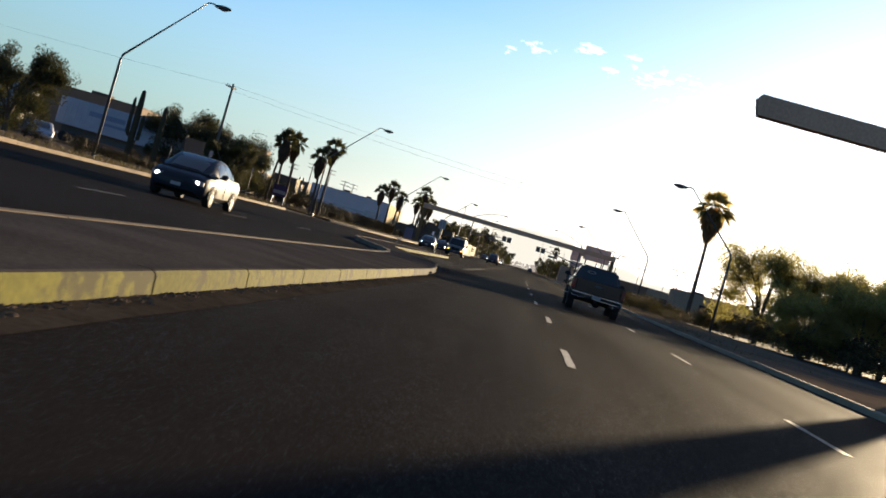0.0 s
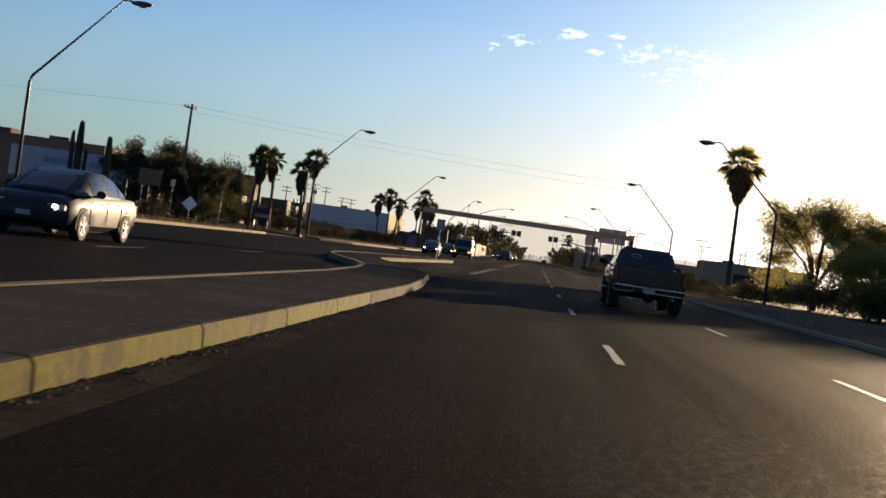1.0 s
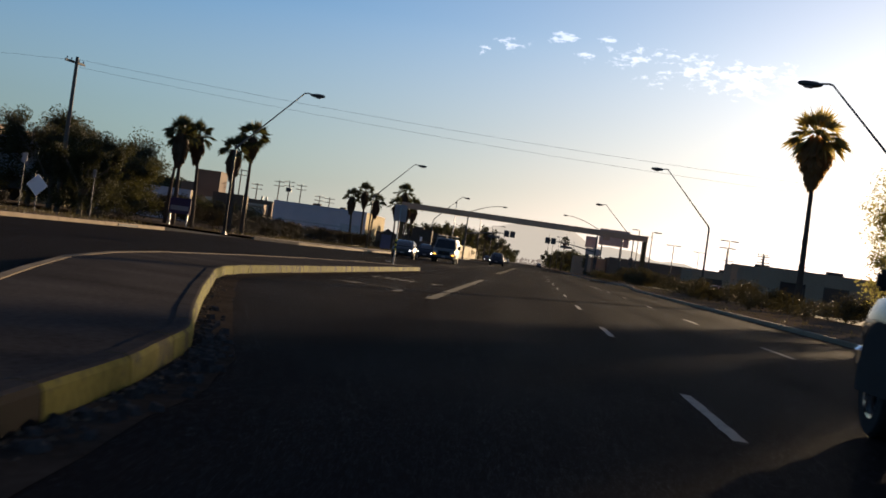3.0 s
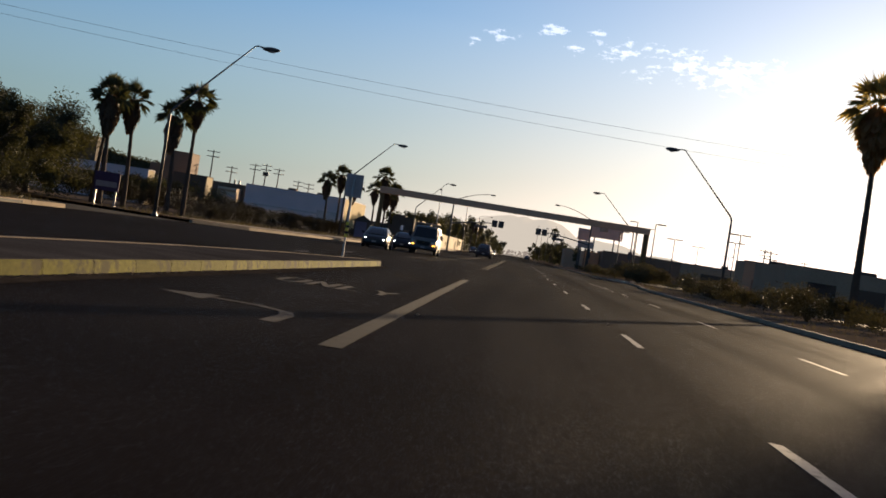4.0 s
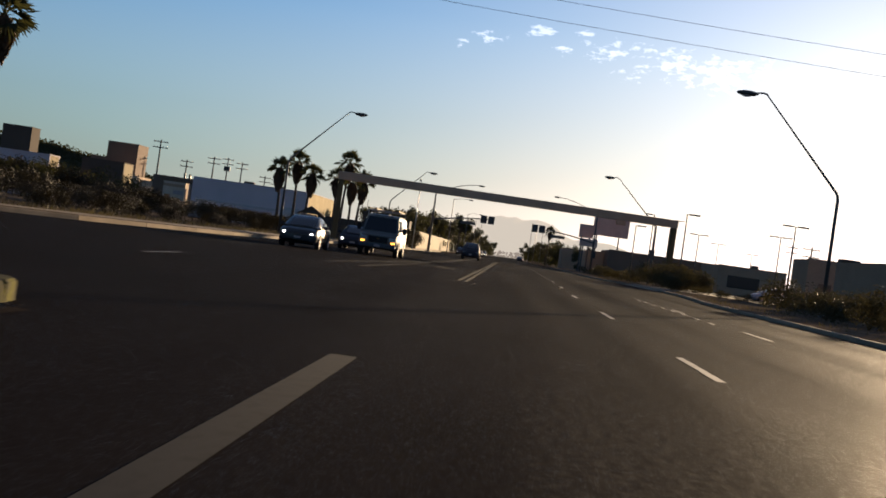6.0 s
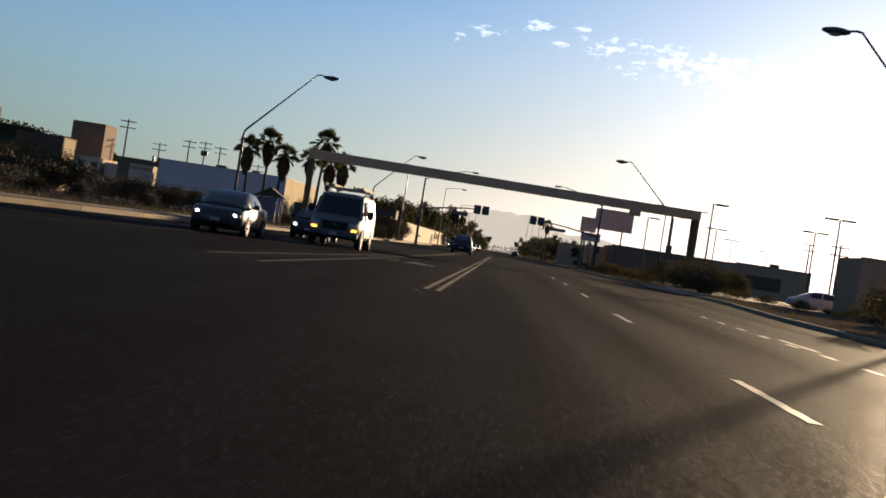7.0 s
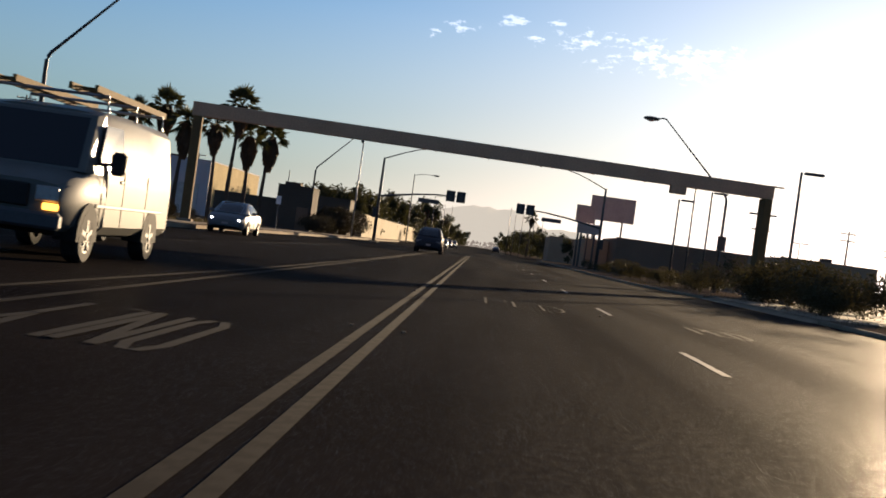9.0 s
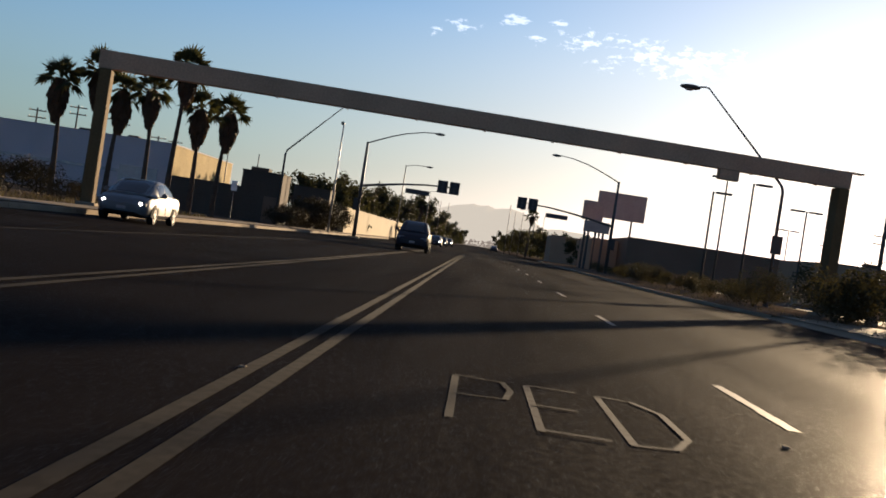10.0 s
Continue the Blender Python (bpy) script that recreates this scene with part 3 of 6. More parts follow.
SHORT = mesh_of("dotted_line", bm, M_WHITE_PAINT)
for i in range(8):
    d = new("dotted_line", SHORT)
    d.location = (4.45 - 0.004 * i, 118 + 2.4 * i, 0)
    tagged(d, "short white dotted lane mark on the asphalt", "lane marking", "dotted turn lane marks", "structure")

bm = bmesh.new()
paint_quad(bm, -1.68, -1.48, 67.4, 96.7)
solid("bay_line", bm, M_FADED_PAINT, "broad faded white line beside the turning bay", "lane marking", "structure")
bm = bmesh.new()
for xa in (-1.78, -1.57):
    paint_stroke(bm, [(xa, 125.3), (xa + 0.02, 150), (xa + 0.05, 200), (xa + 0.1, 262)], 0.1)
solid("double_centre_line", bm, M_YELLOW_PAINT, "faded double yellow centre line", "lane marking", "structure")
bm = bmesh.new()
paint_stroke(bm, [(-5.75, 126.5), (-5.2, 142), (-4.7, 160), (-4.5, 185), (-4.5, 262)], 0.11)
paint_stroke(bm, [(-4.75, 126), (-4.5, 140), (-4.42, 160), (-4.32, 185), (-4.3, 262)], 0.11)
solid("turn_bay_lines", bm, M_YELLOW_PAINT, "faded yellow lines bounding the centre turning bay", "lane marking", "structure")
bm = bmesh.new()
paint_stroke(bm, [(-10.6, 128), (-9.2, 150), (-8.7, 180), (-8.3, 262)], 0.1)
solid("far_lane_line", bm, M_FADED_PAINT, "faint white line of the far roadway", "lane marking", "structure")

GLYPHS = {
    "O": [[(0.1, 0.15), (0.1, 0.85), (0.35, 1), (0.65, 1), (0.9, 0.85), (0.9, 0.15), (0.65, 0), (0.35, 0), (0.1, 0.15)]],
    "N": [[(0.1, 0), (0.1, 1)], [(0.1, 1), (0.9, 0)], [(0.9, 0), (0.9, 1)]],
    "L": [[(0.1, 1), (0.1, 0)], [(0.1, 0), (0.85, 0)]],
    "Y": [[(0.1, 1), (0.5, 0.5)], [(0.9, 1), (0.5, 0.5)], [(0.5, 0.5), (0.5, 0)]],
    "P": [[(0.1, 0), (0.1, 1)], [(0.1, 1), (0.8, 0.97), (0.9, 0.75), (0.8, 0.53), (0.1, 0.5)]],
    "E": [[(0.1, 0), (0.1, 1)], [(0.1, 1), (0.85, 1)], [(0.1, 0.5), (0.7, 0.5)], [(0.1, 0), (0.9, 0)]],
    "D": [[(0.1, 0), (0.1, 1)], [(0.1, 1), (0.6, 0.97), (0.9, 0.75), (0.9, 0.25), (0.6, 0.03), (0.1, 0)]],
}


def road_word(name, word, x, y, cw, ch, gap, stroke, material, label, flip=False):
    root = thing(name, pose(x, y, 0, 0, 0, 180 if flip else 0), label, "road word", kind="structure")
    for i, c in enumerate(word):
        bm = bmesh.new()
        for k, s in enumerate(GLYPHS[c]):
            paint_stroke(bm, [(i * (cw + gap) + u * cw, v * ch) for u, v in s], stroke, 0.004 + 0.003 * k)
        part("letter", bm, M_FADED_PAINT if c == "P" and x < 0 else material, root)
    return root


road_word("turn_only_marking", "ONLY", -3.95, 77.7, 0.4, 1.75, 0.1, 0.11, M_DULL_PAINT, "worn white ONLY lettering on the asphalt")
road_word("crossing_marking", "PED", -0.57, 159.2, 0.48, 2.35, 0.03, 0.05, M_DULL_PAINT, "worn outlined white PED lettering on the asphalt")
road_word("crossing_marking", "PED", 3.12, 158.7, 0.31, 2.0, 0.03, 0.06, M_DULL_PAINT, "worn white PED lettering in the outer lane")
road_word("opposite_only_marking", "ONLY", -2.72, 147.6, 0.31, 3.0, 0.06, 0.09, M_FADED_PAINT, "faded white ONLY lettering for oncoming traffic", True)


def turn_arrow(x, y, label, flip=False, s=1.0):
    root = thing("turn_arrow", pose(x, y, 0, 0, 0, 180 if flip else 0), label, "road arrow", kind="structure")
    bm = bmesh.new()
    paint_stroke(bm, [(0.55 * s, -0.6), (0.55 * s, 0.5), (0.45 * s, 1.0), (0.1 * s, 1.35), (-0.44 * s, 1.45)], 0.16)
    part("shaft", bm, M_DULL_PAINT, root)
    bm = bmesh.new()
    v = [bm.verts.new(p) for p in ((-0.45 * s, 0.95, 0.005), (-0.45 * s, 1.95, 0.005), (-1.05 * s, 1.45, 0.005))]
    bm.faces.new(v)
    part("arrowhead", bm, M_DULL_PAINT, root)


turn_arrow(-2.95, 69.6, "worn white left turn arrow in the bay")
bm = bmesh.new()
paint_stroke(bm, [(-3.2, 90.25), (-2.75, 89.75), (-2.3, 89.2)], 0.12)
solid("worn_bay_mark", bm, M_FADED_PAINT, "worn slanting white mark near the median nose", "lane marking", "structure")
bm = bmesh.new()
paint_quad(bm, -1.4, 8.6, 256, 256.6)
paint_quad(bm, -12.2, -4.6, 268, 267.4)
solid("stop_lines", bm, M_FADED_PAINT, "faded white stop lines before the crossing", "lane marking", "structure")
# raised reflective markers
bm = bmesh.new()
bm_box(bm, (0, 0, 0.008), (0.05, 0.045, 0.016))
bevel(bm, 0.008)
BUTTON = mesh_of("road_stud", bm, M_CONC)
for x, y in [(-1.35, 74.0), (-1.46, 86.1), (1.58, 80.3), (-1.3, 124.0), (-1.85, 124.1), (1.52, 131.2), (1.56, 135.5), (-1.39, 149.4), (-1.91, 149.4), (-1.8, 160.0), (1.55, 160.2)]:
    d = new("road_stud", BUTTON)
    d.location = (x, y, 0)
    tagged(d, "small pale reflective stud on the asphalt", "road stud", "reflective studs along the lines", "structure")


# ---- overhead beams ----
def build_gantry():
    root = thing("road_gantry", pose(-0.9, 205.45, 0, 0, 0, 7.8), "long brown box beam on tan columns spanning the road", "gantry")
    bm = bmesh.new()
    bm_box(bm, (0, 0, 5.92), (30.75, 0.5, 0.72))
    bevel(bm, 0.03)
    part("beam", bm, M_BEAM, root, "brown weathered box beam")
    for k in range(11):
        bm = bmesh.new()
        bm_box(bm, (-14 + 2.8 * k, 0, 5.9), (0.07, 0.53, 0.74))
        part("seam_strap", bm, M_BEAM, root)
    bm = bmesh.new()
    bm_box(bm, (15.5, 0, 6.26), (0.8, 0.49, 0.06))
    part("end_cap", bm, M_BEAM, root)
    for x in (-15.05, 15.05):
        bm = bmesh.new()
        bm_box(bm, (x, 0, 2.80), (0.46, 0.9, 5.50))
        bevel(bm, 0.04)
        part("column", bm, M_COLUMN, root)
        bm = bmesh.new()
        bm_box(bm, (x, 0, 0.2), (0.75, 1.2, 0.25))
        bevel(bm, 0.03)
        part("footing", bm, M_CONC, root)
    bm = bmesh.new()
    bm_box(bm, (10.2, -0.02, 5.38), (0.85, 0.4, 0.48))
    bevel(bm, 0.03)
    part("hanging_box", bm, M_BEAM, root, "square box hung under the beam")


build_gantry()


def build_cantilever():
    root = thing("cantilever_beam", pose(0, 38.6, 0), "weathered box beam cantilevered over the outer lanes", "gantry")
    bm = bmesh.new()
    outline = [(6.12, 6.62), (6.0, 7.08), (6.1, 7.2), (12.4, 7.2), (12.4, 6.62)]
    a = [bm.verts.new((x, -0.25, z)) for x, z in outline]
    b = [bm.verts.new((x, 0.25, z)) for x, z in outline]
    for i in range(5):
        bm.faces.new((a[i], a[(i + 1) % 5], b[(i + 1) % 5], b[i]))
    bm.faces.new(a[::-1])
    bm.faces.new(b)
    part("beam", bm, M_BEAM, root)
    bm = bmesh.new()
    bm_box(bm, (12.65, 0, 3.6), (0.5, 1.1, 7.2))
    bevel(bm, 0.04)
    part("column", bm, M_COLUMN, root)


build_cantilever()


# ---- street lamps ----
def street_lamp(x, y, side, top=9.75, bend=5.85, reach=4.75):
    """side: 1 when the arm leans to +x."""
    root = thing("street_lamp", pose(x, y, 0.1), "slender dark street lamp with a long slanting arm", "street lamp", "street lamps along the road")
    bm = bmesh.new()
    bm_box(bm, (0, 0, 0.02), (0.32, 0.32, 0.08))
    bm_tube(bm, [(0, 0, 0.05), (0, 0, 0.22)], [0.14, 0.11], 10)
    part("base", bm, M_DARKSTEEL, root)
    bm = bmesh.new()
    s = side
    r = 0.5
    pts = [(0, 0, 0.1), (0, 0, bend - r)]
    for k in range(1, 6):
        f = k / 5
        ang = f * radians(50)
        pts.append((s * r * (1 - math.cos(ang)) * 1.3, 0, bend - r + r * 1.3 * math.sin(ang)))
    lx, lz = pts[-1][0], pts[-1][2]
    hx, hz = s * (reach - 0.75), top - 0.05
    pts += [(lx + (hx - lx) * 0.5, 0, lz + (hz - lz) * 0.5), (hx, 0, hz)]
    rad = [0.095, 0.075, 0.073, 0.07, 0.067, 0.065, 0.062, 0.045, 0.033]
    bm_tube(bm, pts, rad, 10)
    part("pole", bm, M_DARKSTEEL, root, smooth=True)
    bm = bmesh.new()
    bm_tube(bm, [(hx - s * 0.05, 0, hz - 0.02), (hx + s * 0.15, 0, hz + 0.02), (s * (reach - 0.25), 0, hz - 0.03)], [0.04, 0.04, 0.04], 8)
    part("elbow", bm, M_DARKSTEEL, root, smooth=True)
    bm = bmesh.new()
    bmesh.ops.create_uvsphere(bm, u_segments=14, v_segments=8, radius=0.5, matrix=Matrix.Translation((s * (reach + 0.1), 0, hz - 0.07)) @ Matrix.Diagonal((1.0, 0.42, 0.26, 1)))
    part("lamp_head", bm, M_DARKSTEEL, root, smooth=True)
    bm = bmesh.new()
    bmesh.ops.create_uvsphere(bm, u_segments=12, v_segments=6, radius=0.22, matrix=Matrix.Translation((s * (reach + 0.15), 0, hz - 0.15)) @ Matrix.Diagonal((1.1, 0.7, 0.45, 1)))
    part("lens", bm, M_SIGNBACK, root, smooth=True)


street_lamp(-23.4, 74.0, 1, top=10.05, bend=6.15, reach=4.65)
for x, y in ((-19.5, 126.5), (-17.4, 184.5), (-15.6, 250)):
    street_lamp(x, y, 1)
street_lamp(14.5, 93.5, -1, top=9.25, bend=5.75, reach=4.5)
for x, y, r in ((13.85, 147.6, 4.55), (13.1, 214.0, 4.85)):
    street_lamp(x, y, -1, reach=r)


# ---- traffic signals ----
def signal_mast(x, y, side, reach, top):
    root = thing("signal_mast", pose(x, y, 0.15), "dark signal mast with curved lamp arm and two signal heads", "traffic signal", "signal masts at the crossing")
    s = side
    bm = bmesh.new()
    bm_tube(bm, [(0, 0, 0), (0, 0, 4.9), (0, 0, top - 1.5)], [0.17, 0.14, 0.1], 10)
    part("pole", bm, M_DARKSTEEL, root, smooth=True)
    bm = bmesh.new()
    pts = [(0, 0, top - 1.6)] + [(s * 5.6 * f, 0, top - 1.6 + 1.65 * math.sin(f * math.pi / 2 * 0.98)) for f in (0.15, 0.35, 0.55, 0.8, 1)]
    bm_tube(bm, pts, [0.06, 0.055, 0.05, 0.045, 0.04, 0.04], 8)
    part("lamp_arm", bm, M_DARKSTEEL, root, smooth=True)
    bm = bmesh.new()
    bmesh.ops.create_uvsphere(bm, u_segments=12, v_segments=6, radius=0.5, matrix=Matrix.Translation((s * 5.9, 0, top)) @ Matrix.Diagonal((0.85, 0.4, 0.24, 1)))
    part("lamp_head", bm, M_DARKSTEEL, root, smooth=True)
    bm = bmesh.new()
    pts = [(0, 0, 4.3)] + [(s * reach * f, 0, 4.3 + 0.95 * math.sin(f * math.pi / 2)) for f in (0.2, 0.45, 0.7, 1)]
    bm_tube(bm, pts, [0.11, 0.1, 0.085, 0.07, 0.055], 8)
    part("signal_arm", bm, M_DARKSTEEL, root, smooth=True)
    for k, dx in enumerate((reach - 0.85, reach + 0.15)):
        bm = bmesh.new()
        bm_box(bm, (s * dx, -0.12, 5.2), (0.84, 0.05, 1.05))
        bevel(bm, 0.015)
        plate = part("backplate", bm, M_SIGYEL, root)
        bm = bmesh.new()
        bm_box(bm, (s * dx, 0.06, 5.2), (0.36, 0.22, 0.98))
        bevel(bm, 0.02)
        part("housing", bm, M_SIGYEL, plate)
        for j in range(3):
            bm = bmesh.new()
            bm_disc_solid(bm, (s * dx, -0.16, 4.88 + 0.32 * j), 0.13, 0.06, 14, "y")
            part("lens", bm, M_DARKSTEEL, plate)
    bm = bmesh.new()
    bm_box(bm, (s * reach * 0.62, 0.02, 4.45), (2.0, 0.04, 0.4))
    bevel(bm, 0.01)
    part("street_sign", bm, M_DARKSTEEL, root, "dark street sign panel under the arm")
    bm = bmesh.new()
    bm_box(bm, (-s * 0.28, 0, 2.7), (0.35, 0.3, 1.0))
    bevel(bm, 0.03)
    part("side_signal", bm, M_SIGYEL, root)
    bm = bmesh.new()
    bm_box(bm, (0, 0, -0.05), (0.9, 0.9, 0.14))
    part("footing", bm, M_CONC, root)


signal_mast(-10.9, 263, 1, 7.6, 9.5)
signal_mast(11.2, 272, -1, 8.2, 9.9)


def straight_lamp(x, y, h, side):
    root = thing("straight_arm_lamp", pose(x, y, 0.05), "thin street lamp with a short level arm", "street lamp", "far street lamps")
    bm = bmesh.new()
    bm_tube(bm, [(0, 0, -0.1), (0, 0, h)], [0.1, 0.06], 8)
    part("pole", bm, M_DARKSTEEL, root, smooth=True)
    bm = bmesh.new()
    bm_tube(bm, [(0, 0, h - 0.1), (side * 1.2, 0, h + 0.15), (side * 2.6, 0, h + 0.2)], 0.04, 6)
    part("arm", bm, M_DARKSTEEL, root, smooth=True)
    bm = bmesh.new()
    bmesh.ops.create_uvsphere(bm, u_segments=12, v_segments=6, radius=0.5, matrix=Matrix.Translation((side * 3.0, 0, h + 0.16)) @ Matrix.Diagonal((0.9, 0.4, 0.24, 1)))
    part("lamp_head", bm, M_DARKSTEEL, root, smooth=True)


straight_lamp(-11.0, 320, 9.6, 1)
straight_lamp(-10.8, 400, 9.6, 1)
straight_lamp(10.5, 430, 9.6, -1)

# ---- poles, wires ----
def utility_pole(x, y, h, yaw=0, arms=2, label="weathered wooden utility pole with crossarms", gear=False):
    root = thing("utility_pole", pose(x, y, 0.1, 0, 0, yaw), label, "utility pole", "wooden utility poles")
    bm = bmesh.new()
    bm_tube(bm, [(0, 0, -0.3), (0, 0, h * 0.5), (0, 0, h)], [0.17, 0.14, 0.1], 8)
    part("pole", bm, M_WOODPOLE, root, smooth=True)
    for k in range(arms):
        bm = bmesh.new()
        bm_box(bm, (0, 0.12, h - 0.35 - 0.9 * k), (2.3, 0.1, 0.13))
        arm = part("crossarm", bm, M_WOODPOLE, root)
        for dx in (-1.0, -0.45, 0.45, 1.0):
            bm = bmesh.new()
            bm_tube(bm, [(dx, 0.12, h - 0.28 - 0.9 * k), (dx, 0.12, h - 0.12 - 0.9 * k)], [0.05, 0.035], 6)
            part("insulator", bm, M_SIGNBACK, arm)
    if gear:
        for dx in (-0.35, 0.35):
            bm = bmesh.new()
            bm_tube(bm, [(dx, -0.1, h - 2.6), (dx, -0.1, h - 1.7)], 0.26, 10)
            part("transformer", bm, M_DARKSTEEL, root)


utility_pole(-29.0, 122.0, 9.6, 80, 1, "tall wooden utility pole rising behind the trees")
utility_pole(-56.6, 293, 11.3, 10)
utility_pole(-59.5, 322.6, 9.9, 5)
utility_pole(-55.75, 327.3, 11.3, 5)
utility_pole(-55.8, 339.3, 12.0, 0, 2, "wooden utility pole carrying two transformers", True)
utility_pole(-53.0, 339.3, 11.5, 0)
utility_pole(-50.4, 350.5, 9.9, 5)
utility_pole(-48.4, 353, 9.8, 5)
utility_pole(45.4, 306, 9.2, 20)
utility_pole(58, 330, 8.6, 20)
utility_pole(36, 250, 7.2, 15)


def wire(p, q, sag, r=0.007, name="overhead_wire", label="thin dark overhead wire spanning the road"):
    bm = bmesh.new()
    p, q = Vector(p), Vector(q)
    pts = []
    for i in range(25):
        f = i / 24
        pts.append(p.lerp(q, f) - Vector((0, 0, sag * 4 * f * (1 - f))))
    bm_tube(bm, pts, r, 5)
    solid(name, bm, M_DARKSTEEL, label, "wire", group="overhead wires")


wire((-29, 122, 9.55), (42, 131, 9.2), 1.0)
wire((-29, 122.1, 9.1), (42, 131.5, 8.5), 1.0)
wire((-29, 122, 9.5), (-95, 118, 10.5), 0.9)


def plain_pole(x, y, h, r=0.06, label="thin bare metal pole", material=None, name="pole", head=False):
    root = thing(name, pose(x, y, 0.1), label, "pole")
    bm = bmesh.new()
    bm_tube(bm, [(0, 0, -0.2), (0, 0, h)], [r, r * 0.6], 8)
    part("shaft", bm, material or M_DARKSTEEL, root, smooth=True)
    if head:
        bm = bmesh.new()
        bmesh.ops.create_uvsphere(bm, u_segments=10, v_segments=6, radius=0.16, matrix=Matrix.Translation((-0.1, 0, h)))
        part("camera_dome", bm, M_DARKSTEEL, root, smooth=True)
    return root


plain_pole(-13.0, 262, 9.2, 0.09, "thin metal pole topped by a small dome", name="dome_pole", head=True, material=M_STEEL)
plain_pole(-21.4, 258, 5.4, label="thin dark post beside the dark building")
plain_pole(-19.6, 262, 5.6, label="thin dark post beside the dark building")
plain_pole(20, 118, 6.5, 0.03, "thin whip mast behind the shrubs")
for x, y, h in ((4.9, 420, 10), (6.3, 430, 9), (8.2, 440, 9.5), (10.2, 440, 11), (12.4, 430, 9), (-9.5, 430, 9), (-8.8, 470, 10)):
    plain_pole(x, y, h, 0.08, "distant slender pole down the road", name="distant_pole")


def lot_light(x, y, h, heads, yaw=0):
    root = thing("car_park_light", pose(x, y, 0.15, 0, 0, yaw), "tall car park light with flat box heads", "car park light", "car park lights")
    bm = bmesh.new()
    bm_tube(bm, [(0, 0, 0), (0, 0, 0.7)], 0.25, 10)
    part("footing", bm, M_CONC, root)
    bm = bmesh.new()
    bm_tube(bm, [(0, 0, 0.6), (0, 0, h)], [0.08, 0.065], 8)
    part("pole", bm, M_DARKSTEEL, root, smooth=True)
    for dx in heads:
        bm = bmesh.new()
        bm_box(bm, (dx * 0.62, 0, h - 0.04), (0.95, 0.42, 0.13))
        bevel(bm, 0.03)
        part("lamp_head", bm, M_DARKSTEEL, root)


lot_light(14.3, 201.5, 6.55, (1,))
lot_light(12.9, 231.5, 6.1, (1,))
lot_light(15.0, 230.5, 6.85, (1,))
lot_light(16.2, 246, 8.2, (-1,))
lot_light(21.4, 243.5, 6.5, (-1, 1))
lot_light(31, 290, 7.2, (-1, 1))
lot_light(38, 300, 6.6, (-1, 1))
lot_light(23.2, 200, 6.7, (-1, 1))
lot_light(25.6, 217.5, 6.4, (-1, 1))


# ---- billboards ----
def billboard(x, y, w, h, z, label, legs):
    root = thing("billboard", pose(x, y, 0.15), label, "billboard", "billboards beyond the crossing")
    bm = bmesh.new()
    bm_box(bm, (0, 0, z + h / 2), (w, 0.3, h))
    bevel(bm, 0.04)
    panel = part("panel", bm, M_BILLBOARD, root)
    for k in range(5):
        bm = bmesh.new()
        bm_box(bm, (-w / 2 + w * (k + 0.5) / 5, -0.2, z + h / 2), (0.1, 0.1, h))
        part("rib", bm, M_BILLBOARD, panel)
    for dx in legs:
        bm = bmesh.new()
        bm_tube(bm, [(dx, 0.1, 0), (dx, 0.1, z + 0.4)], 0.13, 8)
        part("leg", bm, M_DARKSTEEL, root)


billboard(17.5, 328, 6.4, 3.5, 6.95, "wide brown billboard seen from behind on posts", (-2.4, 1.6))
billboard(11.6, 300, 2.3, 2.15, 5.5, "small brown sign panel beside the billboard", (-0.6, 0.6))
billboard(11.9, 296, 2.8, 1.2, 4.1, "low dark sign board below the billboards", (-0.8, 0.8))


# ---- median sign ----
def median_sign():
    x, y = -5.2, 95.4
    root = thing("median_sign", pose(x, y, 0.165, 0, 0, 6), "bare-backed rectangular sign on a striped post", "road sign")
    bm = bmesh.new()
    bm_tube(bm, [(0, 0, -0.1), (0, 0, 2.3)], 0.032, 8)
    post = part("post", bm, M_STEEL, root, "galvanised metal post")
    for k in range(5):
        bm = bmesh.new()
        bm_tube(bm, [(0, 0, 0.56 + 0.09 * k), (0, 0, 0.65 + 0.09 * k)], 0.046, 10)
        part("stripe", bm, M_STRIPE_Y if k % 2 == 0 else M_BLACK, post)
    bm = bmesh.new()
    bm_box(bm, (0.02, 0.05, 2.08), (0.5, 0.012, 0.68))
    bevel(bm, 0.004)
    plate = part("plate", bm, M_SIGNBACK, root, "bare metal back of the sign plate")
    bm = bmesh.new()
    bm_box(bm, (0.02, 0.036, 2.08), (0.05, 0.02, 0.6))
    part("bracket", bm, M_STEEL, plate)


median_sign()


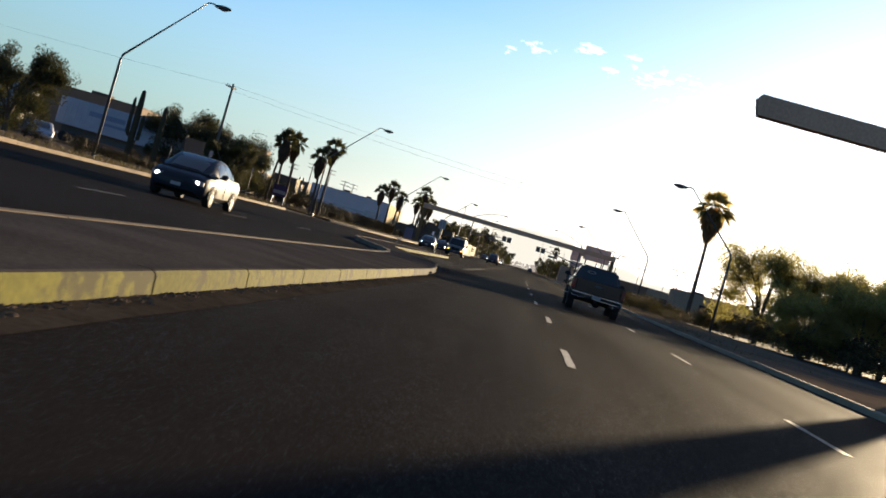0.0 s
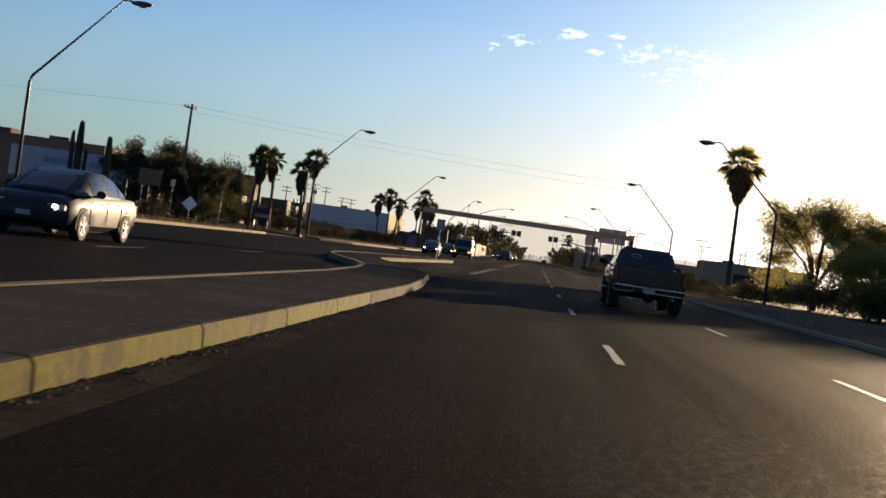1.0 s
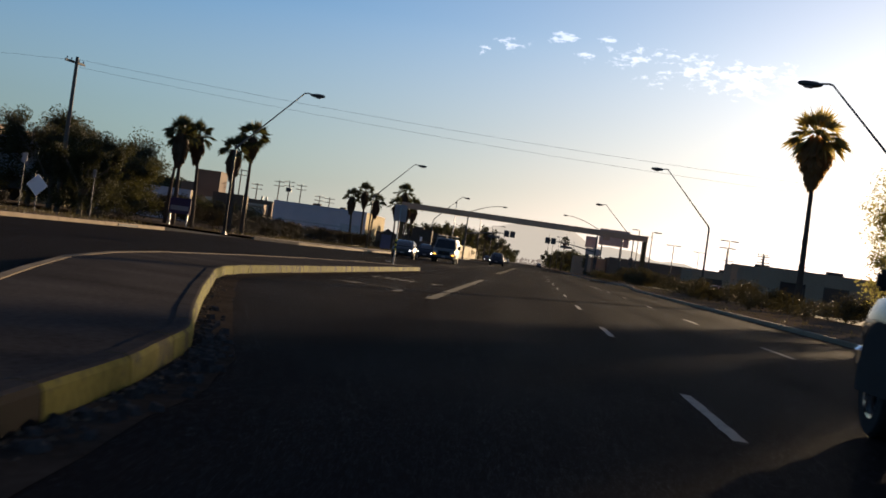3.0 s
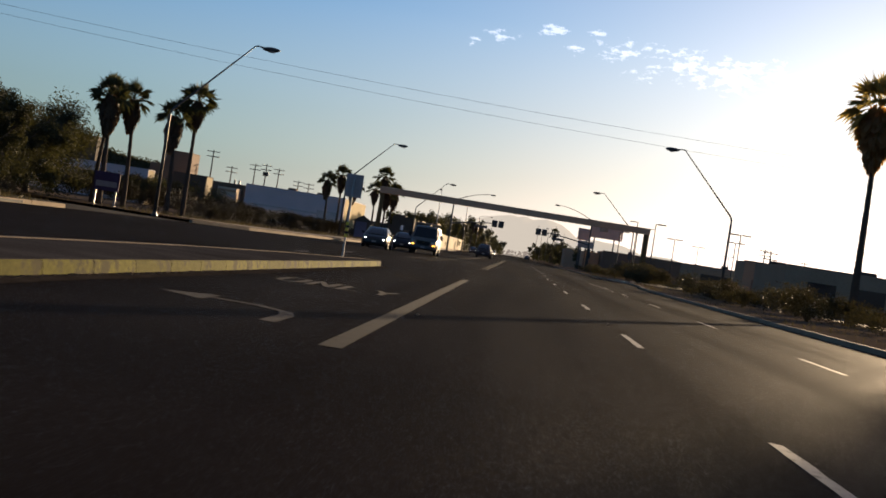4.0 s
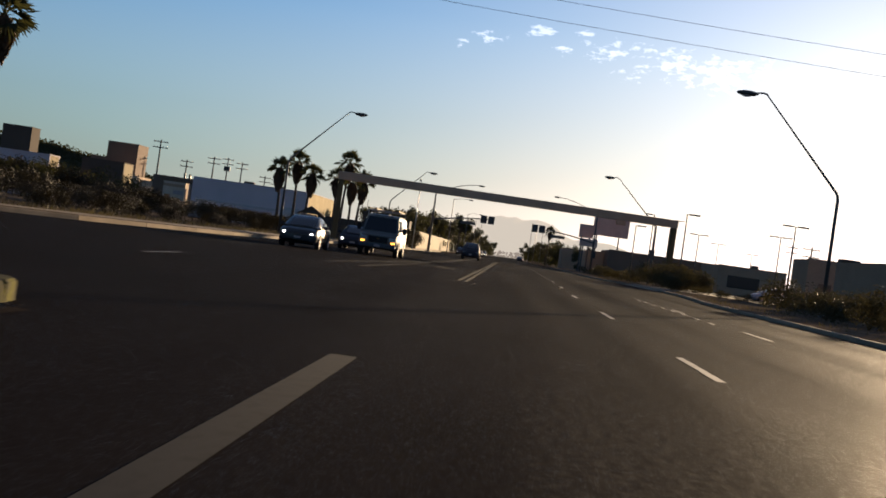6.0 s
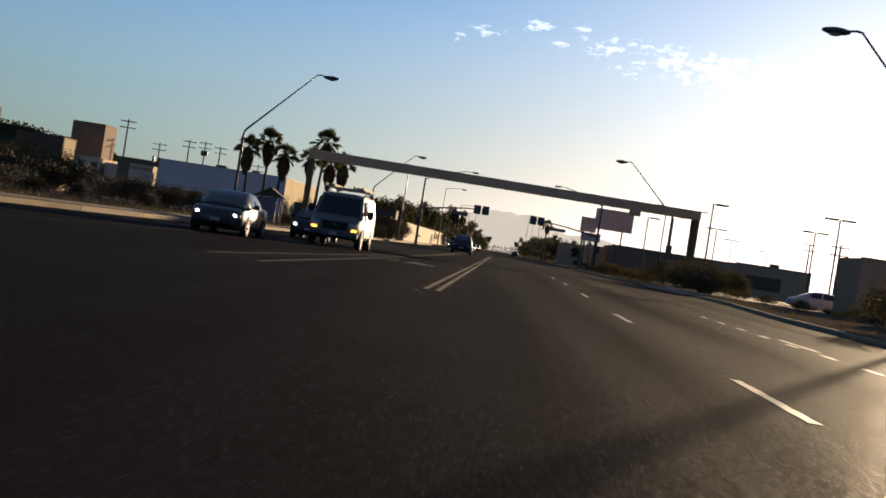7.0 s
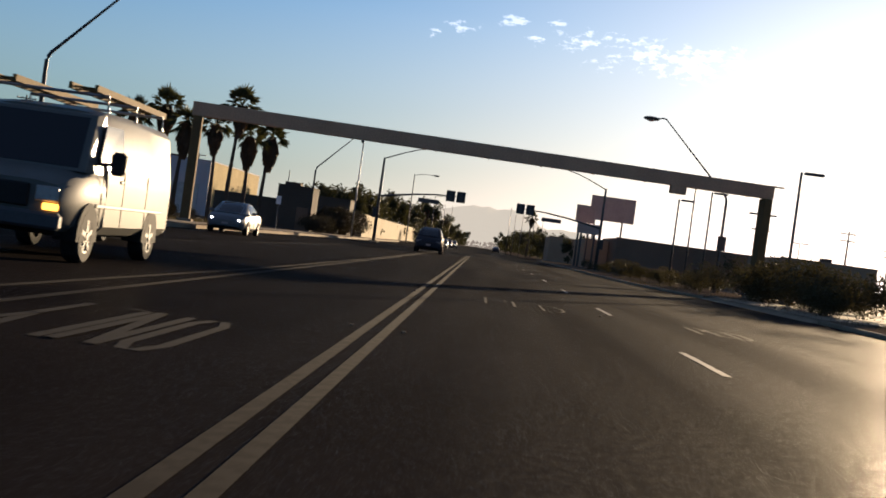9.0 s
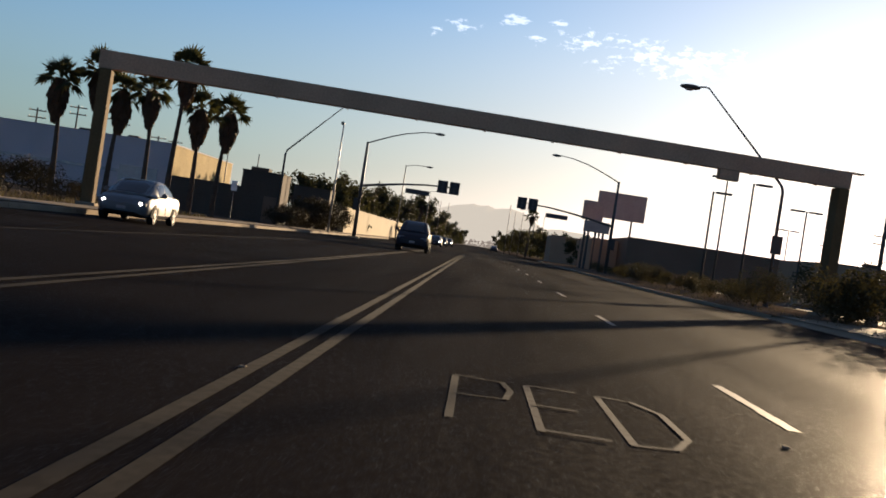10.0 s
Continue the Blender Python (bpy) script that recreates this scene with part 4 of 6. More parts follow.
# ---- palms ----
def palm_meshes(seed, h, skirt_len, crown_r, fronds=38, lean=0.0, thick=1.0, droop=112, pod=0.40, fronds_mat=None, skirt_mat=None):
    rnd = random.Random(seed)
    fronds_mat, skirt_mat = fronds_mat or M_PALM, skirt_mat or M_SKIRT
    top = Vector((lean, 0.15 * lean, h - crown_r * 0.8))
    bm = bmesh.new()
    pts, rad = [], []
    n = 26
    for i in range(n + 1):
        f = i / n
        pts.append((top.x * f * f, top.y * f * f, -0.2 + (top.z + 0.2) * f))
        rad.append((0.30 - 0.12 * min(1, f * 1.6)) * thick * (1 + (0.07 if i % 2 else -0.03)))
    bm_tube(bm, pts, rad, 10)
    trunk = mesh_of("trunk", bm, M_TRUNK)
    # dead thatch hanging in a bulging, tapered pod
    verts, faces = [], []
    rmax = crown_r * pod
    for i in range(int(460 * skirt_len / 2)):
        a = rnd.uniform(0, 2 * math.pi)
        f = rnd.random() ** 0.9
        z0 = top.z + 0.15 - f * skirt_len * 0.85
        rr = 0.16 + rmax * (0.55 + 1.5 * f if f < 0.3 else 1.0 * (1 - (f - 0.3) / 0.7) ** 0.8)
        ln = rnd.uniform(0.35, 0.7)
        r0 = rr * rnd.uniform(0.45, 0.8)
        r1 = rr * rnd.uniform(0.8, 1.08)
        p = Vector((top.x + r0 * math.cos(a), top.y + r0 * math.sin(a), z0))
        q = Vector((top.x + r1 * math.cos(a), top.y + r1 * math.sin(a), z0 - ln))
        sd = Vector((-math.sin(a), math.cos(a), 0)) * rnd.uniform(0.08, 0.2)
        b = len(verts)
        verts += [tuple(p - sd * 0.4), tuple(p + sd * 0.4), tuple(q + sd), tuple(q - Vector((0, 0, rnd.uniform(0.05, 0.3)))), tuple(q - sd)]
        faces += [(b, b + 1, b + 2, b + 3, b + 4)]
    skirt = raw_mesh("thatch_skirt", verts, faces, skirt_mat)
    verts, faces = [], []
    for i in range(fronds):
        a = i * 2.39996 + rnd.uniform(-0.25, 0.25)
        el = radians(84 - droop * ((i + 0.5) / fronds) ** 1.05 + rnd.uniform(-12, 12))
        d = Vector((math.cos(a) * math.cos(el), math.sin(a) * math.cos(el), math.sin(el)))
        s = Vector((-math.sin(a), math.cos(a), 0))
        pet = crown_r * rnd.uniform(0.34, 0.62)
        base = top + Vector((0, 0, 0.1))
        hub = base + d * pet + Vector((0, 0, -0.08 * pet))
        b = len(verts)
        verts += [tuple(base - s * 0.035), tuple(base + s * 0.035), tuple(hub + s * 0.025), tuple(hub - s * 0.025)]
        faces.append((b, b + 1, b + 2, b + 3))
        fan = crown_r * rnd.uniform(0.5, 0.7)
        roll = rnd.uniform(-0.8, 0.8)
        u = s.cross(d)
        s2 = (s * math.cos(roll) + u * math.sin(roll)).normalized()
        sag = 0.1 + 0.35 * (i / fronds)
        k_n = 11
        dirs = []
        for k in range(k_n):
            g = radians(-70 + 140 * k / (k_n - 1))
            dirs.append((d * math.cos(g) + s2 * math.sin(g)).normalized())
        for k, dd in enumerate(dirs):
            ln = fan * (1 - 0.28 * abs(k - 5) / 5) * rnd.uniform(0.85, 1.15)
            g = radians(-70 + 140 * k / (k_n - 1))
            side = (s2 * math.cos(g) - d * math.sin(g)) * fan * 0.062
            mid = hub + dd * ln * 0.55 - Vector((0, 0, 0.06 * ln))
            tip = hub + dd * ln - Vector((0, 0, ln * sag * rnd.uniform(0.5, 1.4)))
            b = len(verts)
            verts += [tuple(hub), tuple(mid - side), tuple(tip), tuple(mid + side)]
            faces += [(b, b + 1, b + 2), (b, b + 2, b + 3)]
    crown = raw_mesh("crown", verts, faces, fronds_mat)
    return trunk, skirt, crown


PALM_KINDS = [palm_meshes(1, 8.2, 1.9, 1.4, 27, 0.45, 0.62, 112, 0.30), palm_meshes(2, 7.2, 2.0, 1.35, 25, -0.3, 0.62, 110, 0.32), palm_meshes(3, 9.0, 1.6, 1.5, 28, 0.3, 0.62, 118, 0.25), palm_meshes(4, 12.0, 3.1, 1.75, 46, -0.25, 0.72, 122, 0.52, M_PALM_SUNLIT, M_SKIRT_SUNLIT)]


def palm(x, y, h, kind, yaw, label, group):
    base_h = (8.2, 7.2, 9.0, 12.0)[kind]
    s = h / base_h
    root = thing("fan_palm", pose(x, y, 0.15, 0, 0, yaw), label, "palm tree", group)
    for nm, me in zip(("trunk", "thatch_skirt", "crown"), PALM_KINDS[kind]):
        ob = new(nm, me)
        ob.parent = root
        ob.scale = (min(s, 1.1), min(s, 1.1), s)
    return root


G1, G2 = "palms beside the side street", "palms near the gantry"
L1 = "fan palm with green crown and brown thatch skirt"
for x, y, h, k, yaw in ((-26.1, 136, 7.2, 0, 0), (-25.0, 134, 7.5, 1, 70), (-24.3, 136.5, 7.6, 0, 140), (-21.2, 135, 6.8, 1, 20), (-20.6, 136.5, 8.1, 2, 100)):
    palm(x, y, h, k, yaw, L1, G1)
for x, y, h, k, yaw in ((-25.4, 228, 7.75, 1, 30), (-24.1, 230.2, 8.9, 0, 100), (-22.7, 229.5, 7.6, 1, 160), (-18.6, 222.2, 7.2, 0, 250), (-18.6, 227.5, 9.35, 2, 10), (-18.2, 232, 7.4, 1, 80), (-18.2, 239, 8.05, 1, 190)):
    palm(x, y, h, k, yaw, L1, G2)
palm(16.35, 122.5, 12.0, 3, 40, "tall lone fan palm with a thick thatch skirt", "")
palm(9.2, 420, 9.6, 2, 0, "distant fan palm down the road", "")
palm(-13.0, 420, 8.2, 0, 60, "distant fan palm down the road", "")


# ---- broadleaf trees and shrubs ----
def leaf_cloud(rnd, centres, count, size, flat=0.0):
    verts, faces = [], []
    for i in range(count):
        c, r = centres[rnd.randrange(len(centres))]
        d = Vector((rnd.gauss(0, 1), rnd.gauss(0, 1), rnd.gauss(0, 0.8)))
        d = d.normalized() * r * rnd.random() ** 0.45
        p = Vector(c) + d
        a = Vector((rnd.gauss(0, 1), rnd.gauss(0, 1), rnd.gauss(0, 0.7))).normalized()
        b = a.orthogonal().normalized()
        s = size * rnd.uniform(0.5, 1.3)
        k = len(verts)
        verts += [tuple(p - a * s), tuple(p + b * s * 0.45), tuple(p + a * s), tuple(p - b * s * 0.45)]
        faces.append((k, k + 1, k + 2, k + 3))
    return verts, faces


def tree_meshes(seed, h, spread, leaves, leaf=0.11, low=0, full=0):
    rnd = random.Random(seed)
    bm = bmesh.new()
    centres = []
    fork = h * 0.22
    bm_tube(bm, [(0, 0, -0.2), (0.06, 0.02, fork * 0.5), (0, 0, fork)], [0.24, 0.19, 0.17], 8)
    for i in range(7):
        a = 2 * math.pi * i / 7 + rnd.uniform(-0.3, 0.3)
        r = spread * rnd.uniform(0.45, 0.85)
        top = Vector((r * math.cos(a), r * math.sin(a), h * rnd.uniform(0.6, 0.86)))
        mid = Vector((r * 0.4 * math.cos(a), r * 0.4 * math.sin(a), (fork + top.z) * 0.52))
        bm_tube(bm, [(0, 0, fork * 0.9), tuple(mid), tuple(top)], [0.12, 0.075, 0.03], 6)
        for j in range(5):
            b = a + rnd.uniform(-0.9, 0.9)
            q = mid.lerp(top, rnd.uniform(0.3, 1.0))
            e = q + Vector((math.cos(b) * spread * 0.36, math.sin(b) * spread * 0.36, rnd.uniform(-0.08, 0.24) * h))
            bm_tube(bm, [tuple(q), tuple(q.lerp(e, 0.5) + Vector((0, 0, 0.1))), tuple(e)], [0.045, 0.03, 0.012], 5)
            centres.append((e, spread * rnd.uniform(0.16, 0.3)))
            centres.append((q.lerp(e, 0.6), spread * rnd.uniform(0.12, 0.2)))
    for i in range(low):
        a = rnd.uniform(0, 6.28)
        r = spread * rnd.uniform(0.4, 0.95)
        centres.append((Vector((r * math.cos(a), r * math.sin(a), h * rnd.uniform(0.1, 0.5))), spread * rnd.uniform(0.16, 0.26)))
    # twig clumps that close the dome between the limbs
    for i in range(full):
        a = rnd.uniform(0, 6.28)
        up = rnd.uniform(0.05, 1.0)
        r = spread * math.sqrt(max(0.02, 1.0 - up * up)) * rnd.uniform(0.55, 1.02)
        centres.append((Vector((r * math.cos(a), r * math.sin(a), h * (0.38 + 0.56 * up * rnd.uniform(0.85, 1.05)))), spread * rnd.uniform(0.13, 0.24)))
    trunk = mesh_of("trunk", bm, M_BARK)
    v, f = leaf_cloud(rnd, centres, leaves, leaf)
    return trunk, v, f


def tree_kind(seed, h, spread, leaves, material, leaf=0.11, low=0, full=0):
    t, v, f = tree_meshes(seed, h, spread, leaves, leaf, low, full)
    return t, raw_mesh("crown", v, f, material)


TREES = [tree_kind(11, 6.0, 3.2, 24000, M_LEAF, 0.09, 30), tree_kind(12, 6.4, 3.0, 23000, M_LEAF, 0.09, 26), tree_kind(13, 5.6, 3.6, 24000, M_LEAF, 0.09, 30), tree_kind(14, 6.5, 3.6, 34000, M_LEAF_BACKLIT, 0.08, 20, 60), tree_kind(15, 6.2, 3.8, 34000, M_LEAF_BACKLIT, 0.08, 24, 60), tree_kind(16, 6.0, 3.2, 3600, M_LEAF, 0.24, 30), tree_kind(17, 6.4, 3.0, 3600, M_LEAF, 0.24, 26), tree_kind(18, 5.6, 3.6, 3800, M_LEAF, 0.24, 30)]


def tree(x, y, kind, yaw, s, label, group=""):
    root = thing("tree", pose(x, y, 0.15, 0, 0, yaw), label, "tree", group)
    for nm, me in zip(("trunk", "crown"), TREES[kind]):
        ob = new(nm, me)
        ob.parent = root
        ob.scale = (s, s, s)


T1 = "bushy dark green desert tree with a ragged crown"
for x, y, k, yaw, s in ((-35.2, 133, 0, 0, 1.1), (-32.5, 130, 1, 40, 1.0), (-29.5, 132, 2, 90, 0.98), (-28.2, 128, 0, 150, 0.85), (-27.2, 121, 1, 210, 0.72), (-31, 138, 2, 250, 1.08), (-27.8, 124.5, 2, 20, 0.72)):
    tree(x, y, k, yaw, s, T1, "trees beside the side street")
for x, y, k, yaw, s in ((-29.5, 76, 0, 0, 0.82), (-33, 82, 2, 100, 0.75)):
    tree(x, y, k, yaw, s, T1)
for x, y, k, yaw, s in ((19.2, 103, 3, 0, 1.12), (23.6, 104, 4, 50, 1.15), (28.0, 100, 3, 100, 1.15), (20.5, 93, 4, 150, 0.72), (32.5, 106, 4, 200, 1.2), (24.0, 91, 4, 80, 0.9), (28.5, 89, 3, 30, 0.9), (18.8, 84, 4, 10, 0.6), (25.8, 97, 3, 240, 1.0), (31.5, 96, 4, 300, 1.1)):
    tree(x, y, k, yaw, s, "backlit roadside tree with thin outer twigs", "trees beside the car park")
for x, y, k, yaw, s in ((-17.4, 292, 0, 0, 0.95), (-18.5, 300, 1, 60, 0.95), (-17.6, 312, 2, 120, 1.0), (-18, 328, 0, 30, 1.1), (-17.5, 345, 1, 70, 1.1), (-18, 365, 2, 10, 1.2), (-21, 300, 2, 200, 1.0), (-17.0, 395, 0, 40, 1.4), (-14.5, 425, 1, 90, 1.4), (-13.5, 460, 2, 40, 1.4)):
    tree(x, y, k + 5, yaw, s, "dark street tree beside the far roadway", "trees beyond the crossing")
for x, y, k, yaw, s in ((12.5, 380, 0, 0, 0.8), (13.5, 395, 1, 60, 0.8), (12.6, 415, 2, 120, 0.9), (13, 450, 0, 30, 1.0), (12.5, 480, 1, 70, 1.1), (14.5, 350, 1, 70, 0.7), (-13.5, 500, 0, 0, 1.2), (13.5, 540, 2, 0, 1.2), (-13.5, 560, 2, 60, 1.2)):
    tree(x, y, k + 5, yaw, s, "small dark tree far down the road", "trees beyond the crossing")


rnd = random.Random(77)
for i in range(26):
    side = -1 if i % 2 else 1
    y = 575 + 24 * i + rnd.uniform(-8, 8)
    tree(side * rnd.uniform(12.5, 17), y, i % 3 + 5, rnd.uniform(0, 360), rnd.uniform(0.9, 1.5), "small hazy tree far down the road", "trees at the road's far end")


def far_wood():
    """Low woods and roofs that close the road's far end, one joined mesh."""
    rnd = random.Random(88)
    verts, faces = [], []
    for i in range(4200):
        x = rnd.uniform(-420, 420)
        if abs(x) < 9 and rnd.random() < 0.4:
            continue
        y = rnd.uniform(1250, 1420)
        top = 5.5 + 3.5 * noise.noise((x * 0.035, 3, 0)) + 2.0 * noise.noise((x * 0.15, 7, 0))
        z = rnd.random() * max(1.5, top)
        s = rnd.uniform(0.7, 1.7)
        a = Vector((rnd.gauss(0, 1), rnd.gauss(0, 0.4), rnd.gauss(0, 1))).normalized()
        b = a.cross(Vector((0, 1, 0))).normalized()
        p = Vector((x, y, z))
        k = len(verts)
        verts += [tuple(p - a * s), tuple(p + b * s * 0.7), tuple(p + a * s), tuple(p - b * s * 0.7)]
        faces.append((k, k + 1, k + 2, k + 3))
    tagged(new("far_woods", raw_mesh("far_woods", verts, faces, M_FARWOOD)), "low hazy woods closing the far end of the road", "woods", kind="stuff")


far_wood()


def wooded_rise():
    """A low rise covered with dark trees behind the pale hall, one joined mesh."""
    rnd = random.Random(91)
    profile = [(-190, 17), (-135, 15), (-118, 13.2), (-103, 11.5), (-95, 8.5), (-88, 4.5)]

    def crest(x):
        return lerp(profile, x) + 1.0 * noise.noise((x * 0.12, 2, 0)) + 0.2 * noise.noise((x * 0.5, 5, 0))
    verts, faces = [], []
    for i in range(69):
        x = -190 + 1.5 * i
        h = crest(x) - 0.7
        verts += [(x, 404, -0.5), (x, 418, 0.65 * h), (x, 428, h), (x, 450, -0.5)]
        if i:
            k = 4 * i
            faces += [(k - 4 + n, k + n, k + n + 1, k - 3 + n) for n in range(3)]
    for i in range(9000):
        x = rnd.uniform(-190, -88)
        f = rnd.random() ** 0.6
        p = Vector((x, 404 + 24 * f, f * crest(x) + rnd.uniform(-0.2, 0.3)))
        s = rnd.uniform(0.2, 0.42)
        a = Vector((rnd.gauss(0, 1), rnd.gauss(0, 0.5), rnd.gauss(0, 1))).normalized()
        b = a.cross(Vector((0.1, 1, 0.1))).normalized()
        k = len(verts)
        verts += [tuple(p - a * s), tuple(p + b * s * 0.7), tuple(p + a * s), tuple(p - b * s * 0.7)]
        faces.append((k, k + 1, k + 2, k + 3))
    tagged(new("wooded_rise", raw_mesh("wooded_rise", verts, faces, M_LEAF)), "dark scrub on a low rise behind the pale hall", "woods", kind="stuff")


wooded_rise()


def shrub_mesh(seed, w, h, leaves, material, leaf=0.06):
    rnd = random.Random(seed)
    centres = []
    for i in range(9):
        a = rnd.uniform(0, 6.28)
        r = w * 0.5 * rnd.random() ** 0.6
        centres.append((Vector((r * math.cos(a), r * math.sin(a), h * rnd.uniform(0.3, 0.72))), w * rnd.uniform(0.22, 0.34)))
    v, f = leaf_cloud(rnd, centres, leaves, leaf)
    v = [(x, y, max(z, 0.0)) for x, y, z in v]
    k = len(v)
    for i in range(14):
        a = rnd.uniform(0, 6.28)
        x, y = 0.3 * w * math.cos(a), 0.3 * w * math.sin(a)
        v += [(0, 0, -0.05), (0.025, 0, -0.05), (x, y, h * 0.6)]
        f.append((k, k + 1, k + 2))
        k += 3
    return raw_mesh("shrub", v, f, material)


SHRUBS = [shrub_mesh(21, 1.8, 1.4, 1500, M_SHRUB), shrub_mesh(22, 2.4, 1.9, 2000, M_SHRUB, 0.07), shrub_mesh(23, 1.4, 0.9, 1100, M_SHRUB, 0.05), shrub_mesh(24, 2.8, 2.6, 2600, M_LEAF, 0.08), shrub_mesh(25, 1.8, 1.4, 1500, M_DUSTY), shrub_mesh(26, 2.4, 1.7, 2000, M_DUSTY, 0.07), shrub_mesh(27, 1.4, 0.9, 1100, M_DUSTY, 0.05), shrub_mesh(28, 2.8, 2.4, 2600, M_DUSTY, 0.08), shrub_mesh(29, 2.8, 2.6, 2600, M_SHRUB, 0.08)]


def shrub(x, y, kind, yaw, s, label, group, z=0.15):
    ob = new("shrub", SHRUBS[kind])
    ob.matrix_world = pose(x, y, z, 0, 0, yaw) @ Matrix.Diagonal((s, s, s, 1))
    tagged(ob, label, "shrub", group)


rnd = random.Random(31)
for i in range(46):
    y = 137 + i * 1.75 + rnd.uniform(-0.8, 0.8)
    x = lerp(KERB_L, y) - rnd.uniform(4.0, 8.5)
    shrub(x, y, rnd.choice((0, 1, 1, 0)), rnd.uniform(0, 360), rnd.uniform(0.5, 0.8), "dense dark shrub on the dirt verge", "shrubs behind the far pavement", 0.2)
for i in range(40):
    y = 140 + i * 1.9 + rnd.uniform(-0.8, 0.8)
    shrub(lerp(KERB_L, y) - rnd.uniform(8.0, 13.0), y, rnd.choice((1, 8, 8, 1)), rnd.uniform(0, 360), rnd.uniform(0.62, 0.85), "tall dark brown shrub behind the pavement", "shrubs behind the far pavement", 0.2)
for i in range(24):
    shrub(rnd.uniform(-47, -30.5), rnd.uniform(184, 203), rnd.choice((8, 3)), rnd.uniform(0, 360), rnd.uniform(1.0, 1.35), "tall dense bush before the pale hall", "bushes before the pale hall", 0.3)
for i in range(34):
    shrub(rnd.uniform(-34, -21.5), rnd.uniform(52, 112), rnd.choice((0, 2, 2)), rnd.uniform(0, 360), rnd.uniform(0.5, 0.95), "low dusty shrub on bare dirt", "shrubs on the dirt verge", 0.2)
for i in range(60):
    y = 158 + i * 1.9 + rnd.uniform(-0.8, 0.8)
    shrub(rnd.uniform(11.2, 15.5) + (0.8 if y < 182 else 0) - (1.6 if y > 212 else 0), y, 6 if y < 182 else rnd.choice((4, 5, 5, 7)), rnd.uniform(0, 360), rnd.uniform(0.35, 0.6) if y < 182 else rnd.uniform(0.75, 1.0) if 199 < y < 211 else rnd.uniform(0.45, 0.7), "dense backlit shrub beside the kerb", "shrubs beside the car park", 0.17)
for i in range(52):
    y = 98 + i * 1.05 + rnd.uniform(-0.8, 0.8)
    shrub(rnd.uniform(10.4, 17.5), y, rnd.choice((4, 6, 6, 5)), rnd.uniform(0, 360), rnd.uniform(0.6, 0.95), "low backlit shrub on the dusty verge", "shrubs on the near verge", 0.17)
for x, y, k, s in ((12.0, 187, 7, 1.0), (12.6, 191, 7, 1.1), (11.7, 197, 7, 1.0), (13.3, 196, 5, 1.2), (13.5, 186, 7, 0.95)):
    shrub(x, y, k, rnd.uniform(0, 360), s, "large rounded shrub beside the kerb", "shrubs beside the car park", 0.17)

for i in range(22):
    shrub(rnd.uniform(16.5, 31), rnd.uniform(82, 108), rnd.choice((5, 7, 7)), rnd.uniform(0, 360), rnd.uniform(0.9, 1.35), "tall tangled shrub beneath the roadside trees", "shrubs under the roadside trees", 0.17)

for i in range(30):
    shrub(rnd.uniform(-15.8, -14.4), 246 + i * 1.25, 8, rnd.uniform(0, 360), rnd.uniform(0.5, 0.8) if i < 14 else rnd.uniform(1.0, 1.3), "tall dark hedge shrub beside the pavement", "hedge before the crossing", 0.17)

verts, faces = [], []
for i in range(9000):
    left = rnd.random() < 0.75
    y = rnd.uniform(45, 230)
    if left:
        if 112 < y < 128:
            continue
        x = lerp(KERB_L, y) - (2.4 if y > 128 else 0.5) - abs(rnd.gauss(0, 3))
    else:
        x = lerp(KERB_R, y) + 0.4 + abs(rnd.gauss(0, 2.0))
    h = rnd.uniform(0.08, 0.3) if left else rnd.uniform(0.05, 0.16)
    a = rnd.uniform(0, 6.28)
    b = len(verts)
    verts += [(x - 0.02 * math.cos(a), y - 0.02 * math.sin(a), 0.12), (x + 0.02 * math.cos(a), y + 0.02 * math.sin(a), 0.12), (x + rnd.gauss(0, 0.08), y + rnd.gauss(0, 0.08), 0.15 + h)]
    faces.append((b, b + 1, b + 2))
tagged(new("dry_grass", raw_mesh("dry_grass", verts, faces, M_DRY)), "sparse dry straw-coloured grass on the verges", "grass", kind="stuff")


def saguaro(x, y, h, yaw, label, arms):
    root = thing("saguaro_cactus", pose(x, y, 0.25, 0, 0, yaw), label, "cactus", "saguaro cacti on the verge")

    def limb(bm, pts, r):
        rings = bm_tube(bm, pts, r, 20)
        for ring in rings:
            c = sum((v.co for v in ring), Vector()) / len(ring)
            for k, v in enumerate(ring):
                if k % 2:
                    v.co = c + (v.co - c) * 0.82
    bm = bmesh.new()
    limb(bm, [(0, 0, -0.2), (0, 0, h * 0.4), (0, 0, h * 0.8), (0, 0, h - 0.12), (0, 0, h)], [0.2, 0.23, 0.22, 0.15, 0.03])
    part("stem", bm, M_CACTUS, root)
    for s, z0, top in arms:
        bm = bmesh.new()
        limb(bm, [(0, 0, z0), (s * 0.28, 0, z0 + 0.05), (s * 0.44, 0, z0 + 0.3), (s * 0.48, 0, top - 0.25), (s * 0.46, 0, top)], [0.13, 0.14, 0.15, 0.12, 0.03])
        part("arm", bm, M_CACTUS, root)


saguaro(-28.4, 95.5, 5.35, 0, "tall saguaro cactus with upright arms", ((-1, 1.9, 4.7), (1, 1.5, 3.6)))
saguaro(-26.5, 95.5, 4.6, 90, "single-stemmed green saguaro cactus on dirt", ())


